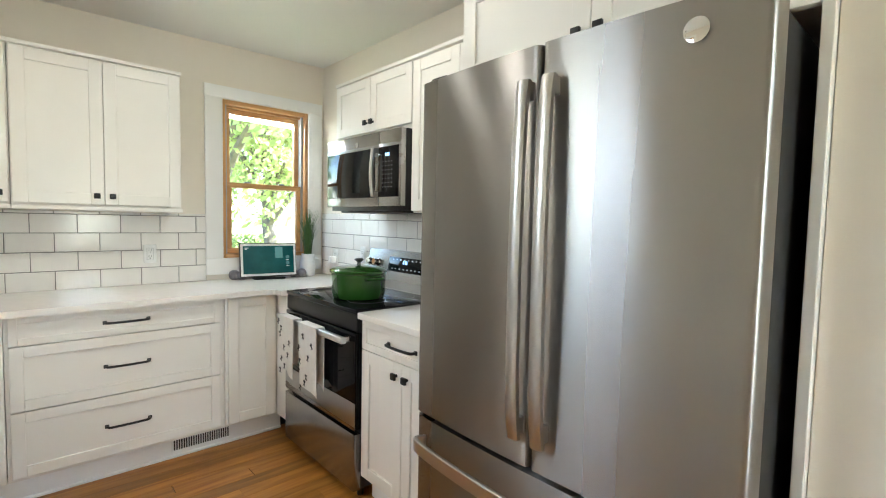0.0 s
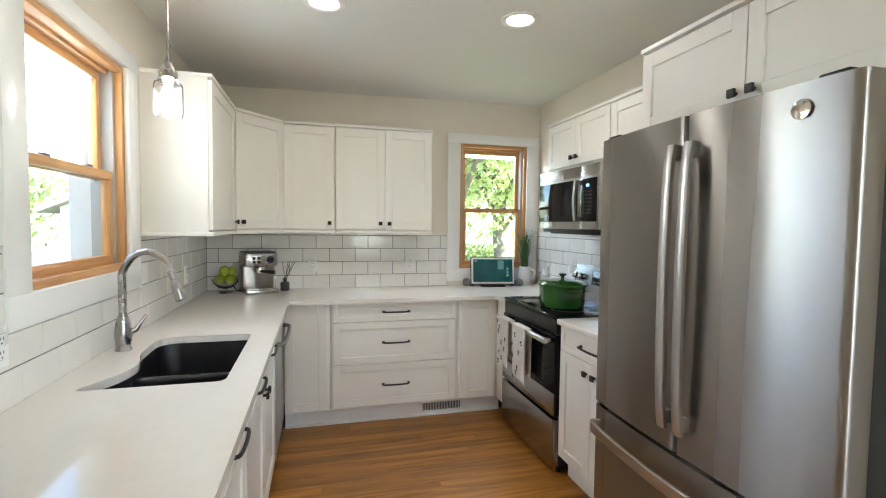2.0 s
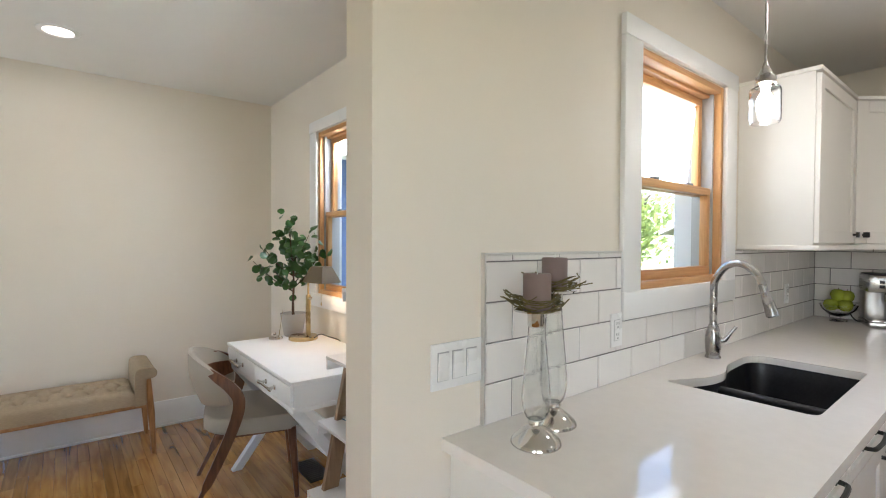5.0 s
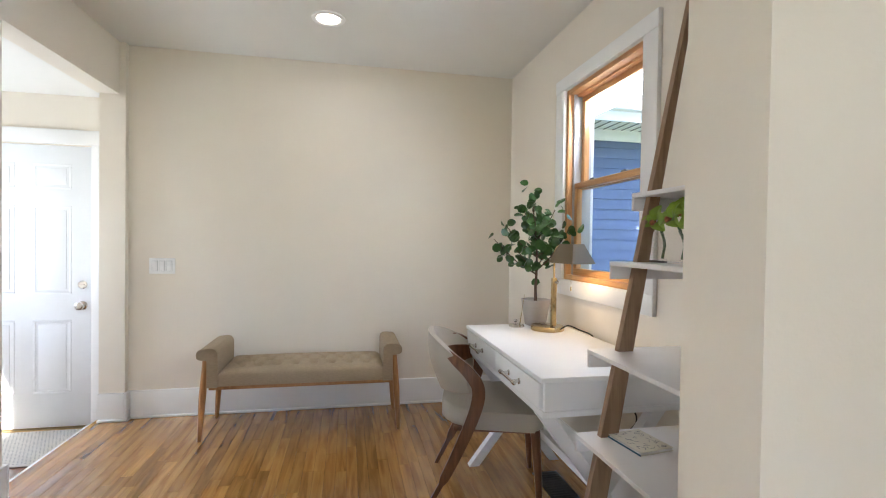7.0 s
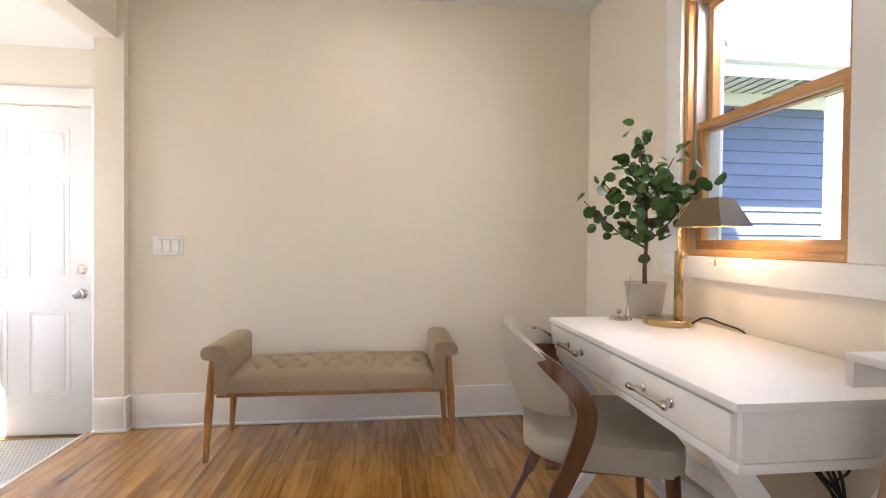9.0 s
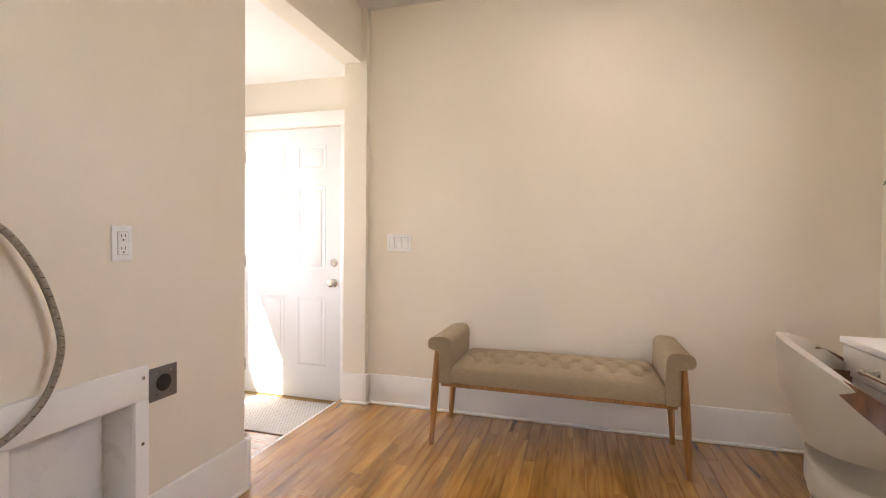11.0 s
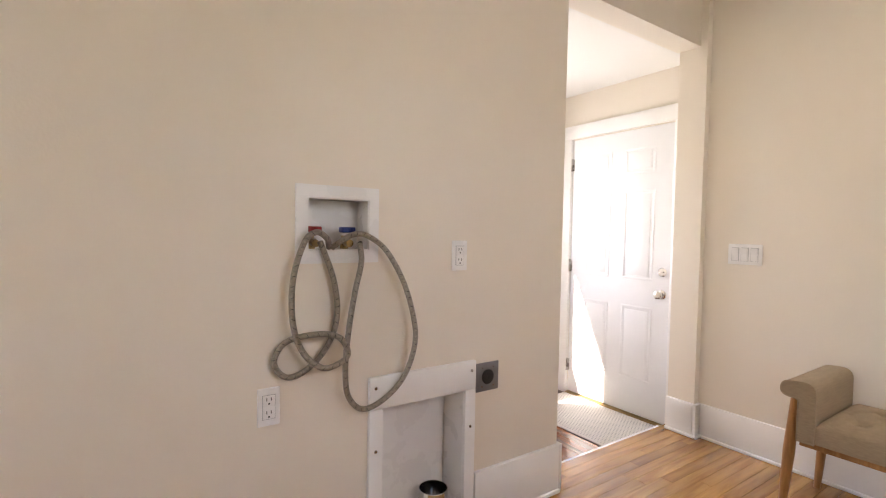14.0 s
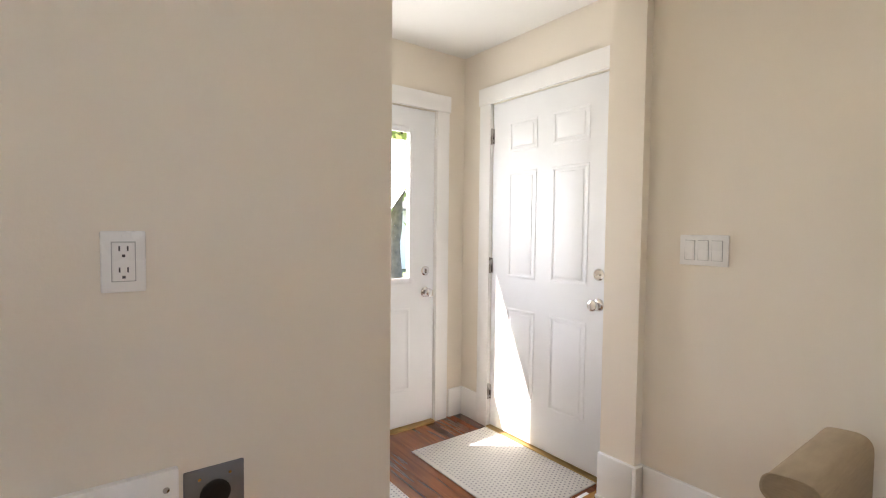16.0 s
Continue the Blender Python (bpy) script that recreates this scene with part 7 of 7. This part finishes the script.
def tree(name, x, y, height, spread, trunk_h, seed, label, leaves=5200, leaf=0.13):
    t = thing(name, label, "tree", (x, y, -0.62), "garden trees")
    rng = random.Random(seed)
    bm = B()
    z0 = -0.62
    tube(bm, smooth_path([(x, y, z0), (x + 0.05, y, z0 + trunk_h * 0.5), (x - 0.05, y + 0.1, z0 + trunk_h), (x, y, z0 + height * 0.75)], 5), [0.26 * (1 - i / 18) + 0.03 for i in range(16)], 10)
    ends = []
    for i in range(13):
        a = i * 2.4 + rng.random()
        zb = z0 + trunk_h * (0.8 + 0.9 * rng.random())
        out = spread * rng.uniform(0.5, 0.95)
        e = Vector((x + out * math.cos(a), y + out * math.sin(a), zb + (height - trunk_h) * rng.uniform(0.15, 0.7)))
        path = smooth_path([(x, y, zb), (x + 0.4 * (e.x - x), y + 0.4 * (e.y - y), zb + 0.6 * (e.z - zb)), e], 5)
        tube(bm, path, [0.09 * (1 - k / 13) + 0.012 for k in range(len(path))], 6)
        ends.append(path)
    part("trunk", bm, TREEBARK, t)
    verts, faces = [], []
    clumps = []
    for path in ends:
        for k in range(5):
            q = path[int((0.35 + 0.65 * rng.random()) * (len(path) - 1))]
            clumps.append((q + Vector((rng.gauss(0, 0.5), rng.gauss(0, 0.5), rng.gauss(0.2, 0.4))), rng.uniform(0.45, 0.95)))
    for i in range(leaves):
        c, r_ = clumps[rng.randrange(len(clumps))]
        p_ = c + Vector((rng.gauss(0, 1), rng.gauss(0, 1), rng.gauss(0, 0.7))) * r_ * 0.6
        n = Vector((rng.gauss(0, 1), rng.gauss(0, 1), rng.gauss(0.6, 1))).normalized()
        a = n.orthogonal().normalized()
        b = n.cross(a)
        s = leaf * rng.uniform(0.6, 1.2)
        k = len(verts)
        verts += [tuple(p_ - a * s), tuple(p_ + b * s * 0.5), tuple(p_ + a * s), tuple(p_ - b * s * 0.5)]
        faces.append((k, k + 1, k + 2, k + 3))
    me = bpy.data.meshes.new("crown")
    o = ORIGIN[t]
    me.from_pydata([(p_[0] - o.x, p_[1] - o.y, p_[2] - o.z) for p_ in verts], [], faces)
    me.materials.append(TREELEAF)
    ob = new("crown", me)
    ob.parent = t
    ORIGIN[ob] = o


tree("tree", 3.7, 10.4, 8.5, 3.8, 2.5, 1, "leafy maple in the front garden", 15000, 0.085)
tree("tree", -7.4, 13.6, 4.4, 2.1, 1.0, 9, "low bushy tree beside the white garage", 6000, 0.11)
tree("tree", 6.5, 14.5, 9.0, 3.8, 2.2, 2, "leafy green street maple", 12000, 0.10)
tree("tree", 1.2, 27.0, 11.0, 5.0, 2.6, 3, "leafy tree across the street", 6500, 0.20)
tree("tree", 9.0, 30.0, 12.0, 5.5, 2.8, 4, "leafy tree across the street", 6500, 0.20)
tree("tree", 14.5, 26.0, 11.0, 5.0, 2.6, 8, "leafy tree across the street", 6500, 0.20)
tree("tree", -8.6, -12.0, 9.0, 4.2, 2.4, 7, "leafy tree behind the house", 6000, 0.17)


def shrub(x, y, r_, h, seed):
    t = thing("shrub", "rounded green garden shrub", "shrub", (x, y, -0.62), "garden shrubs")
    rng = random.Random(seed)
    verts, faces = [], []
    for i in range(2600):
        a, u = rng.random() * 6.283, rng.random()
        rr = r_ * (0.55 + 0.5 * rng.random()) * (1 - 0.35 * u)
        p_ = Vector((rr * math.cos(a), rr * math.sin(a), h * u + rng.gauss(0, 0.05)))
        n = Vector((rng.gauss(0, 1), rng.gauss(0, 1), rng.gauss(0.5, 1))).normalized()
        q, w = n.orthogonal().normalized(), None
        w = n.cross(q)
        k, s = len(verts), 0.07
        verts += [tuple(p_ - q * s), tuple(p_ + w * s * 0.5), tuple(p_ + q * s), tuple(p_ - w * s * 0.5)]
        faces.append((k, k + 1, k + 2, k + 3))
    me = bpy.data.meshes.new("foliage")
    me.from_pydata(verts, [], faces)
    me.materials.append(TREELEAF)
    ob = new("foliage", me)
    ob.parent = t


for i, (x, y, r_, h) in enumerate(((3.0, 12.6, 1.2, 1.9), (5.0, 13.2, 1.0, 0.9), (1.9, 13.0, 1.1, 1.6), (6.2, 15.8, 1.3, 1.4))):
    shrub(x, y, r_, h, 40 + i)


def cottage(name, x0, x1, y0, y1, wall_h, ridge, along, label, windows=()):
    """A gabled house; along says which way the ridge runs."""
    h = thing(name, label, "house", ((x0 + x1) / 2, (y0 + y1) / 2, -0.62))
    z0 = -0.62
    bm = B()
    if along == "y":
        mid_ = (x0 + x1) / 2
        prism(bm, [(x0, z0), (x1, z0), (x1, wall_h), (mid_, ridge), (x0, wall_h)], y0, y1, Matrix(((1, 0, 0, 0), (0, 0, 1, 0), (0, 1, 0, 0), (0, 0, 0, 1))))
    else:
        mid_ = (y0 + y1) / 2
        prism(bm, [(y0, z0), (y1, z0), (y1, wall_h), (mid_, ridge), (y0, wall_h)], x0, x1, Matrix(((0, 0, 1, 0), (1, 0, 0, 0), (0, 1, 0, 0), (0, 0, 0, 1))))
    part("wall", bm, HOUSEWHITE, h, smooth=False)
    bm = B()
    o, th = 0.35, 0.10
    if along == "y":
        for s in (-1, 1):
            e = x0 if s < 0 else x1
            k = (ridge - wall_h) / abs(mid_ - e)
            pr = [(e + s * o, wall_h - k * o), (mid_, ridge), (mid_, ridge + th), (e + s * o, wall_h - k * o + th)]
            prism(bm, pr, y0 - o, y1 + o, Matrix(((1, 0, 0, 0), (0, 0, 1, 0), (0, 1, 0, 0), (0, 0, 0, 1))))
    else:
        for s in (-1, 1):
            e = y0 if s < 0 else y1
            k = (ridge - wall_h) / abs(mid_ - e)
            pr = [(e + s * o, wall_h - k * o), (mid_, ridge), (mid_, ridge + th), (e + s * o, wall_h - k * o + th)]
            prism(bm, pr, x0 - o, x1 + o, Matrix(((0, 0, 1, 0), (1, 0, 0, 0), (0, 1, 0, 0), (0, 0, 0, 1))))
    part("roof", bm, SHINGLE, h, smooth=False)
    for wx0, wx1, wy0, wy1, wz0, wz1 in windows:
        bm = B()
        box(bm, wx0, wx1, wy0, wy1, wz0, wz1)
        part("window", bm, BLACKGLASS, h, smooth=False)


cottage("neighbour_house", -4.9, -0.6, 13.0, 16.6, 1.75, 2.7, "y", "white clapboard garage next door", ((-3.2, -2.2, 12.96, 12.99, 0.4, 1.4),))
cottage("street_house", 3.0, 11.0, 34.0, 42.0, 3.0, 6.0, "x", "white house across the street", ((4.5, 5.6, 33.96, 33.99, 0.8, 2.2), (8.0, 9.1, 33.96, 33.99, 0.8, 2.2)))
cottage("back_house", -17.0, -10.0, -24.0, -17.0, 2.0, 3.6, "x", "pale house behind the garden", ((-13.5, -12.4, -16.99, -16.96, 0.4, 1.5),))

# the wing with blue-grey boards seen from the nook window
wg = thing("garage_wing", "blue-grey clapboard wing with white eave", "house wing", (-5.6, 4.6, -0.62))
bm = B()
box(bm, -7.6, -4.44, 1.92, 4.7, -0.62, 2.62)
part("wall", bm, SIDING, wg, smooth=False)
side_parts = []
for i in range(27):
    z = -0.55 + i * 0.115
    bm = B()
    vs = [(-4.44, z), (-4.425, z), (-4.437, z + 0.113), (-4.44, z + 0.113)]
    prism(bm, vs, 1.93, 4.69, Matrix(((1, 0, 0, 0), (0, 0, 1, 0), (0, 1, 0, 0), (0, 0, 0, 1))))
    part("clapboard", bm, SIDING, wg, smooth=False)
bm = B()
box(bm, -4.44, -3.852, 1.85, 4.8, 2.525, 2.545)
sof = part("soffit", bm, SOFFIT, wg, smooth=False)
bm = B()
for i in range(26):
    y = 1.9 + i * 0.11
    box(bm, -4.43, -3.86, y, y + 0.010, 2.518, 2.5248)
part("soffit_groove", bm, GREYPLATE, sof, smooth=False)
bm = B()
box(bm, -4.424, -4.40, 1.93, 4.69, 2.40, 2.524, 0.002)
part("frieze_board", bm, SOFFIT, wg)
bm = B()
box(bm, -3.852, -3.830, 1.85, 4.8, 2.46, 2.66, 0.002)
part("fascia", bm, SOFFIT, wg)
bm = B()
prism(bm, [(-3.828, 2.56), (-3.77, 2.57), (-3.755, 2.66), (-3.828, 2.66)], 1.85, 4.8, Matrix(((1, 0, 0, 0), (0, 0, 1, 0), (0, 1, 0, 0), (0, 0, 0, 1))))
part("gutter", bm, SOFFIT, wg, smooth=False)
bm = B()
prism(bm, [(-3.77, 2.665), (-7.7, 3.2), (-7.7, 3.3), (-3.77, 2.72)], 1.85, 4.8, Matrix(((1, 0, 0, 0), (0, 0, 1, 0), (0, 1, 0, 0), (0, 0, 0, 1))))
part("roof", bm, SHINGLE, wg, smooth=False)

# the house's own roof with eaves; carried far east, unseen, to block sun
bm = B()
box(bm, EX - 0.30, KX1 + 3.0, EY - 0.14, HY, CEIL + 0.125, CEIL + 0.25)
box(bm, WX - 0.16, KX1 + 3.0, HY, NY + 0.16, CEIL + 0.125, CEIL + 0.25)
box(bm, -0.2, KX1 + 0.4, NY + 0.16, KY1 + 0.20, CEIL + 0.125, CEIL + 0.25)
structure("roof_eave", bm, SOFFIT, "white eave slab of the house roof, extended east to block sun", "roof")

# unseen block, added to cast the diagonal shadow on the wing's siding
bm = B()
box(bm, WX - 0.14, 1.2, HY, NY + 0.14, CEIL + 0.2502, 5.66)
structure("wall_upper_storey", bm, SIDING, "unseen blue-grey block added above the nook to shade the wing", "wall")

# ---- tiles ----
def tile_mesh(w, h, t=0.009):
    """A tile with softly rounded face edges, its lower corner at the origin, x across, y out of the wall, z up."""
    me = bpy.data.meshes.new("tile")
    e = 0.0022
    v = [(0, 0, 0), (w, 0, 0), (w, 0, h), (0, 0, h), (0, t - e, 0), (w, t - e, 0), (w, t - e, h), (0, t - e, h), (e, t, e), (w - e, t, e), (w - e, t, h - e), (e, t, h - e)]
    f = [(0, 4, 5, 1), (1, 5, 6, 2), (2, 6, 7, 3), (3, 7, 4, 0), (4, 8, 9, 5), (5, 9, 10, 6), (6, 10, 11, 7), (7, 11, 8, 4), (8, 11, 10, 9)]
    me.from_pydata(v, [], [tuple(reversed(q)) for q in f])
    me.materials.append(TILE)
    return me


TILES = {}
TW, TH, GAP = 0.2026, 0.1036, 0.0037
rng = random.Random(21)


def tiled(parent_name, direction, start, stop, rows, holes, grout_depth, label, phase=0.0, z0=CT1 + 0.0005, top=None):
    """Running-bond tiling on a wall. start and stop along the wall; holes (a0, a1, z0, z1) stay free."""
    root = tagged(new(parent_name), label, "tiling", kind="structure")
    for r_ in range(rows):
        zlo = z0 + r_ * (TH + GAP)
        zhi = zlo + TH
        if top:
            zhi = min(zhi, top)
        if zhi - zlo < 0.012:
            continue
        a = start - (0 if (r_ % 2) else (TW + GAP) / 2) - phase
        while a < stop:
            p, q = max(a, start), min(a + TW, stop)
            a += TW + GAP
            pieces = [(p, q, zlo, zhi)]
            for h0, h1, lo, hi in holes:
                nxt = []
                for (p_, q_, l_, u_) in pieces:
                    if q_ <= h0 or p_ >= h1 or u_ <= lo or l_ >= hi:
                        nxt.append((p_, q_, l_, u_))
                        continue
                    if p_ < h0:
                        nxt.append((p_, h0, l_, u_))
                    if q_ > h1:
                        nxt.append((h1, q_, l_, u_))
                    if l_ < lo:
                        nxt.append((max(p_, h0), min(q_, h1), l_, lo))
                    if u_ > hi:
                        nxt.append((max(p_, h0), min(q_, h1), hi, u_))
                pieces = nxt
            for p_, q_, l_, u_ in pieces:
                w, h = q_ - p_, u_ - l_
                if w < 0.012 or h < 0.012:
                    continue
                key = (round(w, 4), round(h, 4))
                if key not in TILES:
                    TILES[key] = tile_mesh(*key)
                ob = new("tile", TILES[key])
                ob.parent = root
                k = rng.uniform(-0.35, 0.35)
                if direction == "south":
                    ob.matrix_basis = pose(q_, KY1 - 0.004, l_, 0, 0, 180 + k)
                elif direction == "east":
                    ob.matrix_basis = pose(0.004, q_, l_, 0, 0, -90 + k)
                else:
                    ob.matrix_basis = pose(KX1 - 0.004, p_, l_, 0, 0, 90 + k)
    return root


UB = UZ0 - 0.026
t_back = tiled("tiling_back", "south", 0.014, 1.908, 5, [], 0.004, "glossy white running-bond wall tiles with grey grout", 0.02, top=UB)
t_west = tiled("tiling_sink", "east", 1.186, KY1 - 0.014, 5, [(1.836, 2.834, 1.118, 2.3)], 0.004, "glossy white running-bond wall tiles with grey grout", 0.0, top=UB)
t_east = tiled("tiling_east", "west", 2.035, KY1 - 0.014, 5, [], 0.004, "glossy white running-bond wall tiles with grey grout", 0.05, top=1.384)
for root, bx in ((t_back, (0.001, 1.910, KY1 - 0.0100, KY1 - 0.0002)), (t_west, (0.0002, 0.0100, 1.184, KY1 - 0.0105)), (t_east, (KX1 - 0.0100, KX1 - 0.0002, 2.035, KY1 - 0.0105))):
    ORIGIN[root] = Vector((0, 0, 0))
    bm = B()
    if root == t_west:
        box(bm, bx[0], bx[1], bx[2], 1.837, CT1, UB)
        box(bm, bx[0], bx[1], 1.837, 2.833, CT1, 1.119)
        box(bm, bx[0], bx[1], 2.833, bx[3], CT1, UB)
    else:
        box(bm, *bx, CT1, UB if root == t_back else 1.385)
    part("grout", bm, GROUT, root, smooth=False)
bm = B()
box(bm, 0.0002, 0.0145, 1.178, 1.1838, CT1, UB + 0.006, 0.001)
box(bm, 0.0002, 0.0145, 1.184, 1.836, UB + 0.0002, UB + 0.006, 0.001)
part("edge_trim", bm, EDGEMETAL, t_west, "slim brushed metal edge trim")


# ---- floor boards ----
BOARDS = {}


def board_mesh(length, width, mat):
    key = (round(length, 2), width, mat.name)
    if key not in BOARDS:
        me = bpy.data.meshes.new("floor_board")
        l, w, t, e = key[0] / 2, width / 2, 0.016, 0.0006
        v = [(-l, -w, -t), (l, -w, -t), (l, w, -t), (-l, w, -t), (-l, -w, -e), (l, -w, -e), (l, w, -e), (-l, w, -e),
             (-l + e, -w + e, 0), (l - e, -w + e, 0), (l - e, w - e, 0), (-l + e, w - e, 0)]
        f = [(0, 1, 5, 4), (1, 2, 6, 5), (2, 3, 7, 6), (3, 0, 4, 7), (4, 5, 9, 8), (5, 6, 10, 9), (6, 7, 11, 10), (7, 4, 8, 11), (8, 9, 10, 11)]
        me.from_pydata(v, [], f)
        me.materials.append(mat)
        BOARDS[key] = me
    return BOARDS[key]


def lay(name, x0, x1, y0, y1, width, mat, z, along, seed, label, lengths):
    root = tagged(new(name), label, "floor", kind="structure")
    rng = random.Random(seed)
    a0, a1, c0, c1 = (x0, x1, y0, y1) if along == "x" else (y0, y1, x0, x1)
    n = int(math.ceil((c1 - c0) / width))
    w = (c1 - c0) / n
    for i in range(n):
        c = c0 + (i + 0.5) * w
        a = a0 - rng.random() * 0.3
        while a < a1 - 0.01:
            b = a + rng.choice(lengths)
            p, q = max(a, a0), min(b, a1)
            if a1 - q < 0.18:
                q, b = a1, a1 + 1
            a = b
            ob = new("floor_board", board_mesh(q - p - 0.0006, round(w - 0.0006, 4), mat))
            ob.parent = root
            m = ((p + q) / 2, c) if along == "x" else (c, (p + q) / 2)
            ob.matrix_basis = pose(m[0], m[1], z + rng.uniform(-0.0003, 0.0003), 0, 0, 0 if along == "x" else 90)


lay("floor_nook", WX, -0.06, -1.215, NY, 0.0572, OAK, 0.0, "x", 3, "honey oak strip floor with a satin finish", (0.45, 0.65, 0.8, 1.0, 1.2))
lay("floor_kitchen", -0.06, KX1, -1.066, KY1 - 0.5, 0.083, FIR, 0.0, "x", 4, "orange-brown fir board floor with a satin finish", (1.2, 1.6, 2.0, 2.6))
lay("floor_entry", EX, -2.1, EY, -1.230, 0.083, DARKFIR, EZ, "y", 5, "dark reddish fir board floor in the entry", (1.3, 1.6))
bm = B()
box(bm, -3.085, -2.022, -1.232, -1.2155, EZ, -0.001, 0.001)
structure("trim_step_riser", bm, TRIM, "white step riser at the entry", "trim")
